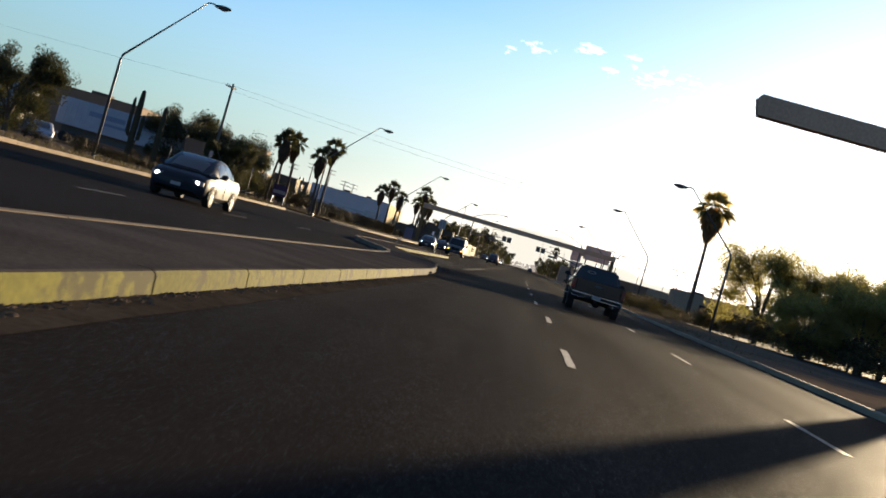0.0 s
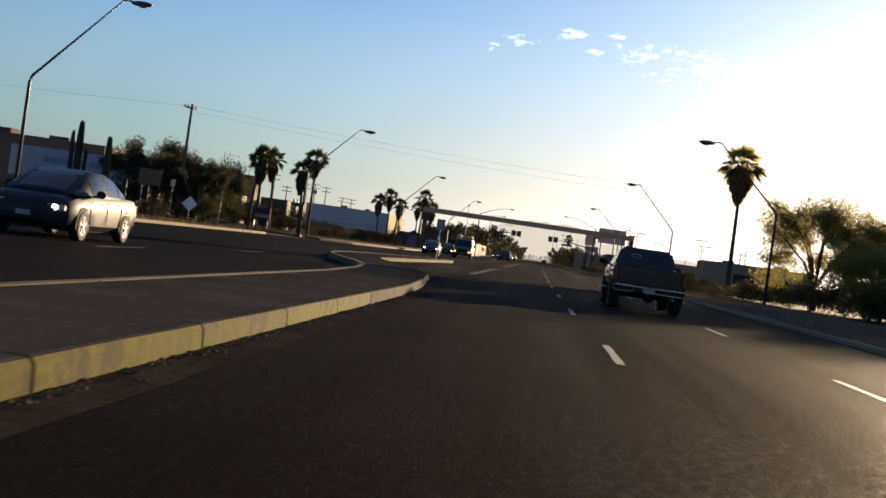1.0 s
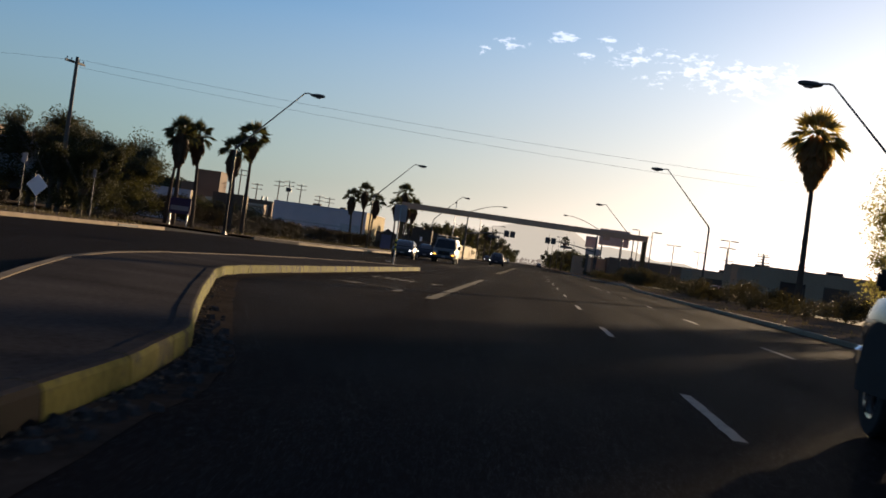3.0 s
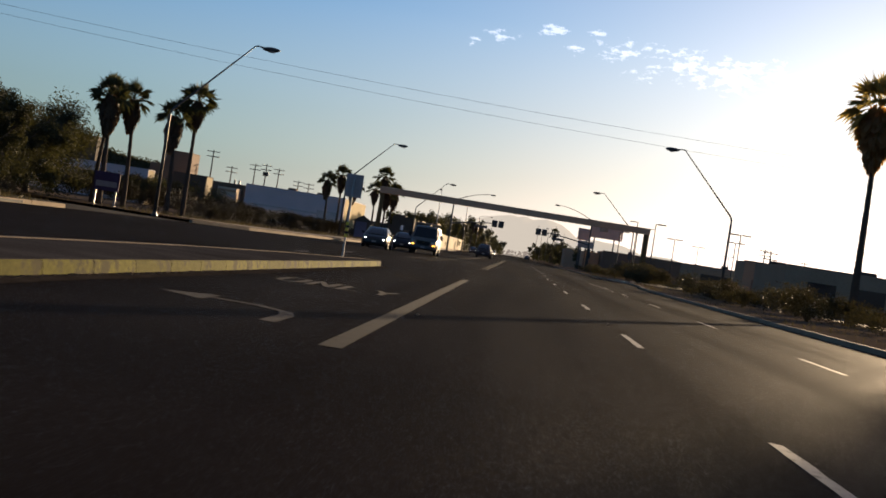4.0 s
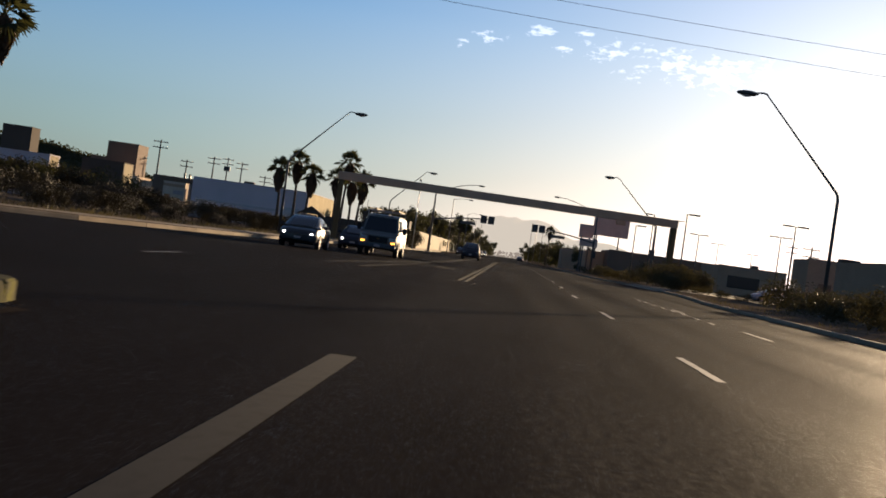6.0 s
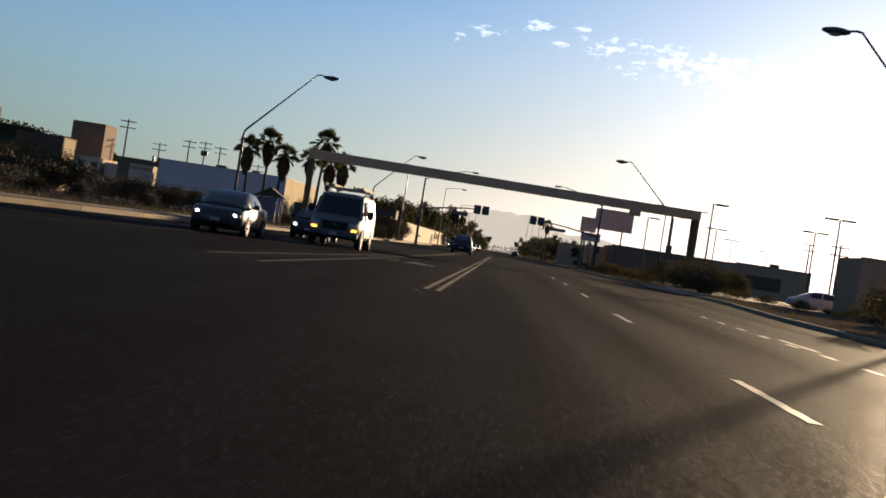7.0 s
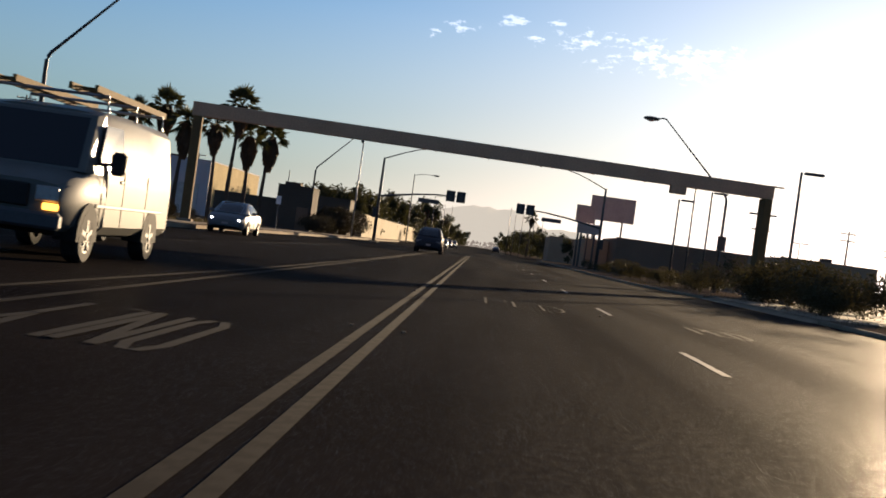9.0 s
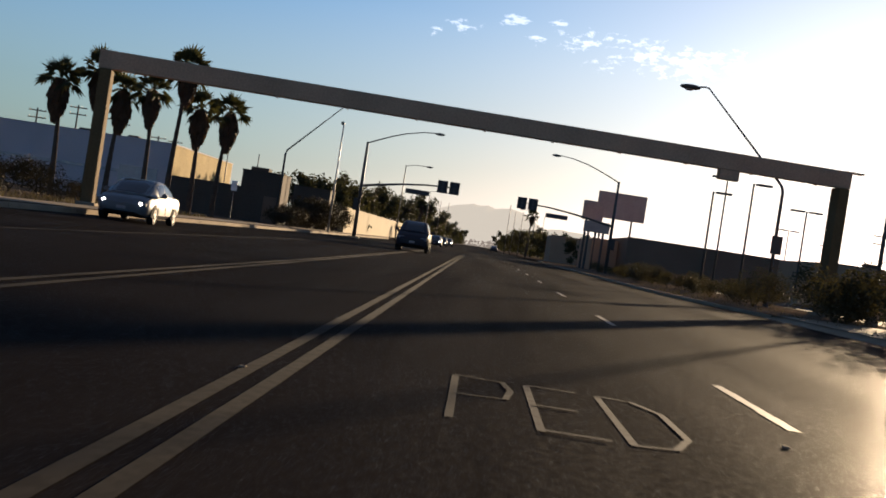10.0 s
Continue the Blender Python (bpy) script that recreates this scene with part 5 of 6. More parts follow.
# ---- mountains ----
def ridge(name, x0, x1, y, peaks, label):
    bm = bmesh.new()
    n = 60
    rows = []
    for i in range(n + 1):
        x = x0 + (x1 - x0) * i / n
        z = 0
        for cx, w, h in peaks:
            z = max(z, h * math.exp(-((x - cx) / w) ** 2))
        z *= 1 + 0.10 * noise.noise((x * 0.01, 2, 0)) + 0.05 * noise.noise((x * 0.04, 5, 0))
        rows.append([bm.verts.new((x, y - 500, -5)), bm.verts.new((x, y - 180, z * 0.55)), bm.verts.new((x, y, z)), bm.verts.new((x, y + 300, -5))])
    for r, q in zip(rows, rows[1:]):
        for k in range(3):
            bm.faces.new((r[k], r[k + 1], q[k + 1], q[k]))
    solid(name, bm, M_MOUNTAIN, label, "mountain", "structure", smooth=True)


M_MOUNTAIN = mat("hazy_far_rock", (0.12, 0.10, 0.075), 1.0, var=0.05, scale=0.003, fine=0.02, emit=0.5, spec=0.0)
# haze is painted on: dark rock with a pale emission over it
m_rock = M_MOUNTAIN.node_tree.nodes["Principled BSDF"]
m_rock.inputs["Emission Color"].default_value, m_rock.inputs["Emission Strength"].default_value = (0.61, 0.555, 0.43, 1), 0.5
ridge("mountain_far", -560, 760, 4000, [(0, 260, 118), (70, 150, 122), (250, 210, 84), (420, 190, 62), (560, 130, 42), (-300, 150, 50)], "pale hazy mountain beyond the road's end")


# ---- buildings ----
def block(name, x0, x1, y0, y1, h, wall, label, roof=None, parapet=0.3, extra=(), end=None):
    cx, cy = (x0 + x1) / 2, (y0 + y1) / 2
    root = thing(name, pose(cx, cy, 0.1), label, "building")
    w, d = x1 - x0, y1 - y0
    t = 0.25
    for nm, c, s in (("wall", (0, -d / 2 + t / 2, h / 2), (w, t, h)), ("wall", (0, d / 2 - t / 2, h / 2), (w, t, h)), ("wall", (-w / 2 + t / 2, 0, h / 2), (t, d - 2 * t, h)), ("wall", (w / 2 - t / 2, 0, h / 2), (t, d - 2 * t, h))):
        bm = bmesh.new()
        bm_box(bm, c, s)
        # end recolours the +x wall, the one turned to the sun, as lit
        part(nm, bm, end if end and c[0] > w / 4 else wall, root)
    bm = bmesh.new()
    bm_box(bm, (0, 0, h - parapet), (w - 2 * t, d - 2 * t, 0.2))
    part("roof", bm, roof or M_CONC, root)
    bm = bmesh.new()
    for c, s in (((0, -d / 2 + t / 2, h + 0.04), (w + 0.08, t + 0.1, 0.09)), ((w / 2 - t / 2, 0, h + 0.04), (t + 0.1, d + 0.08, 0.088))):
        bm_box(bm, c, s)
    part("coping", bm, wall, root)
    for nm, c, s, material in extra:
        bm = bmesh.new()
        bm_box(bm, c, s)
        bevel(bm, min(s) * 0.1)
        part(nm, bm, material, root)
    return root


block("warehouse", -44.6, -28.4, 268, 297, 5.6, M_WALLWHITE, "long low pale warehouse with a sunlit yellow end wall", end=M_WALL_SUNLIT, extra=(("vent", (-2, -6, 5.8), (1.4, 1.4, 0.8), M_WALLDARK), ("vent", (3, -8, 5.8), (1.0, 1.0, 0.6), M_WALLDARK), ("band", (-1, -14.52, 2.6), (13, 0.06, 0.3), M_STEEL), ("door", (5.5, -14.53, 1.6), (3.4, 0.08, 3.2), M_STEEL)))
block("brown_tower", -68.0, -62.9, 303, 309, 10.4, M_WALLBROWN, "square brown block tower building")
block("tower_wing", -70.7, -68.05, 303.3, 308.7, 7.7, M_WALLBROWN, "lower brown wing beside the brown tower")
block("cream_annex", -61.8, -58.2, 288, 296, 4.9, M_WALLPALE, "low cream annex before the brown tower", extra=(("window", (-0.8, -4.02, 3.9), (1.0, 0.08, 0.8), M_GLASS), ("window", (0.9, -4.02, 3.9), (1.0, 0.08, 0.8), M_GLASS)))
block("cream_lean_to", -57.9, -55.5, 289, 295, 4.45, M_WALLPALE, "small tan lean-to beside the cream annex", extra=(("door", (0.3, -3.02, 1.05), (1.0, 0.08, 2.1), M_WALLDARK),))
block("brown_store", -55.4, -48.6, 287, 295, 5.6, M_WALLBROWN, "flat brown store with two roof pipes", extra=(("roof_pipe", (0.9, -2, 5.9), (0.3, 0.3, 1.1), M_DARKSTEEL), ("roof_pipe", (1.7, -2, 5.9), (0.3, 0.3, 1.0), M_DARKSTEEL), ("roof_edge", (0, -4.08, 5.4), (6.9, 0.12, 0.35), M_WALLBROWN)))
block("white_store", -52.6, -49.3, 283, 286.9, 4.75, M_WALLPALE, "small pale store with a dark doorway", extra=(("doorway", (-0.9, -1.98, 1.6), (0.8, 0.08, 2.6), M_GLASS), ("fascia", (0, -2.0, 4.3), (3.3, 0.1, 0.4), M_WALLTAN), ("sign_board", (0.7, -2.0, 3.3), (1.5, 0.1, 0.6), M_SIGNBACK)))
# the hall's cream end wall has the sunlight put into its colour
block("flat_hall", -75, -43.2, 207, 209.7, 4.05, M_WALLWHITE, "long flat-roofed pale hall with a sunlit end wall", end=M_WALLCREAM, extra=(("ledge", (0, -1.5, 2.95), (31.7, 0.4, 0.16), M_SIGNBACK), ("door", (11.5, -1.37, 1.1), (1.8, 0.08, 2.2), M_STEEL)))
# dark walls and cream end colour the shed as shaded and sunlit
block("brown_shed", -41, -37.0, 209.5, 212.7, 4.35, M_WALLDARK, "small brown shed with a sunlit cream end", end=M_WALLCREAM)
block("dark_block", -88.3, -83.2, 309, 313, 11.1, M_WALLDARK, "dark square block rising behind the pale hall")
block("dark_shop", -18.9, -15.8, 252, 256, 3.85, M_WALLDARK, "dark brown stucco shop beside the pavement", extra=(("roof_unit", (-0.5, 0, 4.0), (1.4, 1.4, 0.5), M_WALLDARK), ("door", (0.8, -2.02, 1.05), (1.0, 0.08, 2.1), M_WALLBROWN)))
block("dark_side_wing", -24.6, -18.85, 253, 261, 2.55, M_WALLDARK, "low dark wing of the stucco shop")
block("dark_rear_shop", -18.2, -14.75, 275, 279, 3.75, M_WALLDARK, "low dark stucco block beyond the dark shop", extra=(("door", (0.4, -2.02, 1.05), (1.0, 0.08, 2.1), M_WALLBROWN),))
block("cream_wall", -14.6, -14.0, 284, 400, 2.6, M_WALLCREAM, "cream block wall lining the far roadway")
block("left_hall", -75, -46, 152, 172, 6.3, M_WALLBROWN, "flat-topped brown hall behind parked trailers", extra=(("roof_unit", (2, -8, 6.5), (3.5, 2.5, 0.9), M_WALLDARK), ("roof_unit", (9, -8, 6.4), (2.2, 2.0, 0.7), M_WALLDARK)))
# separate cream block that stands in for the brown hall's sunlit face
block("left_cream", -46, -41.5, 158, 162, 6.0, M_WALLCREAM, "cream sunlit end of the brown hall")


block("right_shop", 26, 34.5, 255, 270, 3.6, M_WALLTAN, "low flat tan shop beyond the car park", extra=(("roof_unit", (1.5, 0, 3.9), (1.0, 1.0, 0.6), M_WALLDARK), ("window", (-1, -7.52, 1.7), (4, 0.08, 1.5), M_GLASS)))
block("right_near_shop", 22.1, 28.1, 188.5, 194.0, 3.85, M_WALLTAN, "tan flat-roofed shop with a plain side wall", extra=(("roof_unit", (0.8, 0.5, 4.0), (1.4, 1.6, 0.6), M_WALLDARK), ("service_door", (-1.6, -2.78, 1.05), (1.0, 0.08, 2.1), M_WALLBROWN)))
block("right_end_shop", 20.4, 31, 160, 173, 3.4, M_WALLTAN, "tan flat-roofed shop at the end of the row", extra=(("window", (-2.4, -6.52, 1.7), (2.2, 0.08, 1.3), M_GLASS), ("window", (1.4, -6.52, 1.7), (2.2, 0.08, 1.3), M_GLASS), ("roof_unit", (2.5, 0, 3.6), (1.4, 1.2, 0.6), M_WALLDARK)))
block("right_far_shop", 12.0, 14.9, 300, 318, 3.6, M_WALLTAN, "low tan shop beyond the signal mast")
block("pale_shop", 10.6, 18.2, 358, 372, 4.2, M_WALLTAN, "small tan shop at the crossing corner")
block("right_strip", 15, 36.6, 292, 310, 4.1, M_WALLBROWN, "long low brown shop row beyond the crossing")


def trailer(x, y, yaw, label):
    root = thing("box_trailer", pose(x, y, 0.85, 0, 0, yaw), label, "trailer", "parked box trailers")
    bm = bmesh.new()
    bm_box(bm, (0, 0, 2.55), (2.5, 14.0, 2.8))
    bevel(bm, 0.05)
    body = part("box", bm, M_TRAILER, root)
    for k in range(24):
        bm = bmesh.new()
        bm_box(bm, (1.26, -6.7 + 0.58 * k, 2.55), (0.025, 0.05, 2.7))
        part("rib", bm, M_TRAILER, body)
    for a, b, z, hh in ((-3.6, 0.4, 2.9, 0.5), (0.9, 3.6, 2.9, 0.5), (-2.0, 2.4, 2.2, 0.28)):
        bm = bmesh.new()
        bm_box(bm, (1.285, (a + b) / 2, z), (0.02, b - a, hh))
        part("lettering_bar", bm, M_BLUE, body, "plain blue lettering bar")
    for dy in (-4.6, -5.8, 4.6):
        for dx in (-0.95, 0.95):
            bm = bmesh.new()
            bm_disc_solid(bm, (dx, dy, -0.05), 0.5, 0.5, 18)
            part("wheel", bm, M_BLACK, root)
    bm = bmesh.new()
    bm_box(bm, (0, 0, 0.75), (1.0, 13.0, 0.85))
    part("chassis", bm, M_DARKSTEEL, root)


trailer(-41.4, 134, -96, "white box trailer with blue lettering parked on the lot")
trailer(-57.5, 132, -96, "plain white box trailer parked on the lot")


def bus_shelter(x, y):
    root = thing("bus_shelter", pose(x, y, 0.2, 0, 0, 6), "dark bus shelter with a gabled roof and solid side", "bus shelter")
    for dx in (-1.0, 1.0):
        for dy in (-1.5, 1.5):
            bm = bmesh.new()
            bm_tube(bm, [(dx, dy, -0.05), (dx, dy, 2.15)], 0.06, 6)
            part("post", bm, M_DARKSTEEL, root)
    for s in (-1, 1):
        bm = bmesh.new()
        a = [(0, 2.75), (s * 1.5, 2.02), (s * 1.5, 1.94), (0, 2.65)]
        v0 = [bm.verts.new((u, -2.0, v)) for u, v in a]
        v1 = [bm.verts.new((u, 2.0, v)) for u, v in a]
        for i in range(4):
            bm.faces.new((v0[i], v0[(i + 1) % 4], v1[(i + 1) % 4], v1[i]))
        bm.faces.new(v0[::-1])
        bm.faces.new(v1)
        part("roof_slope", bm, M_WALLDARK, root, "dull dark roof slope")
    for dy in (-1.55, 1.55):
        bm = bmesh.new()
        vs = [bm.verts.new(p) for p in ((-1.2, dy, 2.1), (1.2, dy, 2.1), (0, dy, 2.66))]
        ws = [bm.verts.new((v.co.x, dy + 0.04, v.co.z)) for v in vs]
        bm.faces.new(vs)
        bm.faces.new(ws[::-1])
        for i in range(3):
            bm.faces.new((vs[i], vs[(i + 1) % 3], ws[(i + 1) % 3], ws[i]))
        part("gable", bm, M_DARKSTEEL, root)
    small = ((-1.0, 0, 1.1, 0.05, 2.9, 1.8, "back_panel", M_DARKSTEEL), (-0.15, -1.5, 1.1, 1.6, 0.05, 1.8, "side_panel", M_SHELTER))
    for cx, cy, cz, sx, sy, sz, nm, m in small:
        bm = bmesh.new()
        bm_box(bm, (cx, cy, cz), (sx, sy, sz))
        part(nm, bm, m, root)
    bm = bmesh.new()
    bm_box(bm, (-0.6, 0.2, 0.48), (0.4, 2.0, 0.06))
    bench = part("bench", bm, M_STEEL, root)
    for dy in (-0.6, 1.0):
        bm = bmesh.new()
        bm_box(bm, (-0.6, dy, 0.22), (0.3, 0.06, 0.45))
        part("leg", bm, M_DARKSTEEL, bench)
    return root


M_SHELTER = mat("slate_purple_panel", (0.10, 0.09, 0.14), 0.6, var=0.2)
bus_shelter(-15.55, 187.0).scale = (0.68, 0.8, 0.86)


def verge_sign(x, y, h, w, hh, yaw, label, material=None, diamond=False):
    root = thing("verge_sign", pose(x, y, 0.2, 0, 0, yaw), label, "road sign")
    bm = bmesh.new()
    bm_tube(bm, [(0, 0, -0.2), (0, 0, h)], 0.025, 6)
    part("post", bm, M_POST, root)
    bm = bmesh.new()
    bm_box(bm, (0, -0.05, h - hh / 2), (w, 0.012, hh), pose(0, 0, 0, 0, 45, 0) if diamond else None)
    part("plate", bm, material or M_SIGNBACK, root)


verge_sign(-22.5, 101.4, 1.55, 0.72, 0.72, 0, "pale diamond-shaped sign on the dirt verge", M_SIGNWHITE, True)
verge_sign(-25.3, 106.6, 2.75, 0.28, 0.5, 0, "tall thin sign post with a small pale plate", M_SIGNBACK)
verge_sign(-25.0, 100, 3.1, 1.5, 1.05, 0, "broad brown board sign on a post", M_WALLBROWN)
verge_sign(-28.1, 105, 2.3, 0.07, 1.2, 0, "slim pale marker post on the verge", M_POST)
verge_sign(-27.0, 105, 2.3, 0.07, 1.2, 0, "slim pale marker post on the verge", M_POST)
verge_sign(-21.8, 107, 2.4, 0.16, 0.4, 0, "slim pale marker post on the verge", M_POST)
verge_sign(-15.6, 232, 2.4, 0.35, 0.6, 0, "narrow white sign beside the pavement", M_SIGNWHITE)
verge_sign(13.0, 213.2, 3.25, 0.5, 0.85, 0, "dark rectangular sign on a tall post", M_DARKSTEEL)


def board_sign(x, y):
    root = thing("board_sign", pose(x, y, 0.2), "low purple and white board sign on two legs", "sign")
    bm = bmesh.new()
    bm_box(bm, (0, 0, 1.35), (1.5, 0.1, 1.1))
    bevel(bm, 0.02)
    part("panel", bm, mat("purple_sign_panel", (0.075, 0.045, 0.085), 0.7, spec=0.1), root)
    bm = bmesh.new()
    bm_box(bm, (0, -0.06, 1.2), (1.25, 0.02, 0.32))
    part("white_band", bm, M_SIGNBACK, root)
    for dx in (-0.6, 0.6):
        bm = bmesh.new()
        bm_box(bm, (dx, 0, 0.4), (0.1, 0.1, 0.9))
        part("leg", bm, M_STEEL, root)


board_sign(-24.2, 132.5)


# ---- vehicles ----
def bm_loft(bm, stations, cap=True):
    """Joins rings of points, each a list of (x, y, z), all of one length."""
    rings = [[bm.verts.new(p) for p in st] for st in stations]
    n = len(rings[0])
    for r, q in zip(rings, rings[1:]):
        for k in range(n):
            bm.faces.new((r[k], r[(k + 1) % n], q[(k + 1) % n], q[k]))
    if cap:
        bm.faces.new(rings[0][::-1])
        bm.faces.new(rings[-1])


def body_ring(y, w, z0, z1, crown):
    """A rounded cross-section of the lower body at y: half width w from sill z0 to belt z1."""
    m = z0 + (z1 - z0) * 0.55
    right = [(0.86 * w, z0), (0.97 * w, z0 + 0.10), (w, m), (0.97 * w, z1 - 0.10), (0.92 * w, z1 - 0.015), (0.6 * w, z1 + crown * 0.7)]
    left = [(-x, z) for x, z in right[::-1]]
    return [(x, y, z) for x, z in right + left]


def shade_body(ob, angle=38):
    me = ob.data
    for p in me.polygons:
        p.use_smooth = True
    bm = bmesh.new()
    bm.from_mesh(me)
    for e in bm.edges:
        if len(e.link_faces) == 2 and e.calc_face_angle(0) > radians(angle):
            e.smooth = False
    bm.to_mesh(me)
    bm.free()


def wheel(parent, x, y, r, w, rim_mat):
    s = 1 if x > 0 else -1
    bm = bmesh.new()
    prof = [(-w / 2, r * 0.62), (-w / 2, r * 0.93), (-w * 0.36, r), (w * 0.36, r), (w / 2, r * 0.93), (w / 2, r * 0.62)]
    n = 24
    rings = [[bm.verts.new((x + a, y + b * math.cos(2 * math.pi * k / n), r + b * math.sin(2 * math.pi * k / n))) for a, b in prof] for k in range(n)]
    for k in range(n):
        q = rings[(k + 1) % n]
        for j in range(5):
            bm.faces.new((rings[k][j], rings[k][j + 1], q[j + 1], q[j]))
    tyre = part("wheel", bm, M_BLACK, parent, "black tyre on a pale rim")
    bm = bmesh.new()
    bm_disc_solid(bm, (x + s * w * 0.30, y, r), r * 0.63, 0.05, 24)
    part("rim_back", bm, M_PLASTIC, tyre)
    bm = bmesh.new()
    for k in range(5):
        a = 2 * math.pi * k / 5 + 0.3
        bm_box(bm, (x + s * w * 0.42, y + 0.32 * r * math.cos(a), r + 0.32 * r * math.sin(a)), (0.04, r * 0.58, r * 0.17), pose(0, 0, 0, math.degrees(a), 0, 0))
    bm_disc_solid(bm, (x + s * w * 0.42, y, r), r * 0.14, 0.06, 12)
    rings = []
    for b, a in ((r * 0.55, w * 0.47), (r * 0.64, w * 0.5), (r * 0.64, w * 0.3), (r * 0.55, w * 0.3)):
        rings.append([(x + s * a, y + b * math.cos(2 * math.pi * k / n), r + b * math.sin(2 * math.pi * k / n)) for k in range(n)])
    vs = [[bm.verts.new(p) for p in rg] for rg in rings]
    for j in range(4):
        for k in range(n):
            bm.faces.new((vs[j][k], vs[j][(k + 1) % n], vs[(j + 1) % 4][(k + 1) % n], vs[(j + 1) % 4][k]))
    part("rim", bm, rim_mat, tyre, "silver five-spoke rim")


def arch(parent, x, y, r, rw):
    """A dark wheel opening with a lip, set just proud of the body side."""
    s = 1 if x > 0 else -1
    bm = bmesh.new()
    n = 16
    outer = [(x, y + rw * math.cos(math.pi * k / n), r + rw * math.sin(math.pi * k / n)) for k in range(n + 1)]
    outer += [(x, y - rw, r - 0.08), (x, y + rw, r - 0.08)]
    a = [bm.verts.new((p[0] + s * 0.012, p[1], p[2])) for p in outer]
    b = [bm.verts.new((p[0] - s * 0.3, p[1], p[2])) for p in outer]
    m = len(a)
    for k in range(m):
        bm.faces.new((a[k], a[(k + 1) % m], b[(k + 1) % m], b[k]))
    bm.faces.new(a)
    bm.faces.new(b[::-1])
    part("wheel_arch", bm, M_BLACK, parent)


def pane(parent, pts, name="window", material=None, off=0.006):
    bm = bmesh.new()
    p = [Vector(q) for q in pts]
    nrm = (p[1] - p[0]).cross(p[2] - p[0]).normalized()
    bm.faces.new([bm.verts.new(q + nrm * off) for q in p])
    ext = bmesh.ops.extrude_face_region(bm, geom=bm.faces[:])
    for v in ext["geom"]:
        if isinstance(v, bmesh.types.BMVert):
            v.co -= nrm * (off + 0.01)
    return part(name, bm, material or M_GLASS, parent)


def inset(pts, f):
    c = sum((Vector(p) for p in pts), Vector()) / len(pts)
    return [tuple(c + (Vector(p) - c) * f) for p in pts]


def small_box(parent, name, c, s, material, bev=0.01, label="", rot=None):
    bm = bmesh.new()
    bm_box(bm, c, s, rot)
    if bev:
        bevel(bm, bev)
    return part(name, bm, material, parent, label)


def cabin(parent, name, yb0, yr0, yr1, yb1, wb, wr, zb, zr, paint, splits, rear_glass=True):
    """A cabin: base from yb0 (rear) to yb1 (front), roof from yr0 to yr1; half widths wb and wr. splits: side window ends as fractions."""
    bm = bmesh.new()
    base = [(-wb, yb0, zb), (wb, yb0, zb), (wb, yb1, zb), (-wb, yb1, zb)]
    roof = [(-wr, yr0, zr), (wr, yr0, zr), (wr, yr1, zr - 0.02), (-wr, yr1, zr - 0.02)]
    vb, vr = [bm.verts.new(p) for p in base], [bm.verts.new(p) for p in roof]
    for k in range(4):
        bm.faces.new((vb[k], vb[(k + 1) % 4], vr[(k + 1) % 4], vr[k]))
    bm.faces.new(vr)
    bm.faces.new(vb[::-1])
    bevel(bm, 0.07, 3)
    top = part(name, bm, paint, parent)
    shade_body(top)

    def side(s, f, g):
        # a point on the side face: f along, g up
        b0, b1 = Vector((s * wb, yb0, zb)), Vector((s * wb, yb1, zb))
        r0, r1 = Vector((s * wr, yr0, zr)), Vector((s * wr, yr1, zr))
        return tuple(b0.lerp(b1, f).lerp(r0.lerp(r1, f), g))
    for s in (-1, 1):
        for a, b in splits:
            q = [side(s, a, 0.1), side(s, b, 0.1), side(s, b, 0.86), side(s, a, 0.86)]
            pane(top, q if s > 0 else q[::-1], "side_window")
    front = [(wb, yb1, zb), (-wb, yb1, zb), (-wr, yr1, zr - 0.02), (wr, yr1, zr - 0.02)]
    pane(top, inset(front, 0.86), "windscreen")
    if rear_glass:
        rear = [(-wb, yb0, zb), (wb, yb0, zb), (wr, yr0, zr), (-wr, yr0, zr)]
        pane(top, inset(rear, 0.8), "rear_window")
    return top


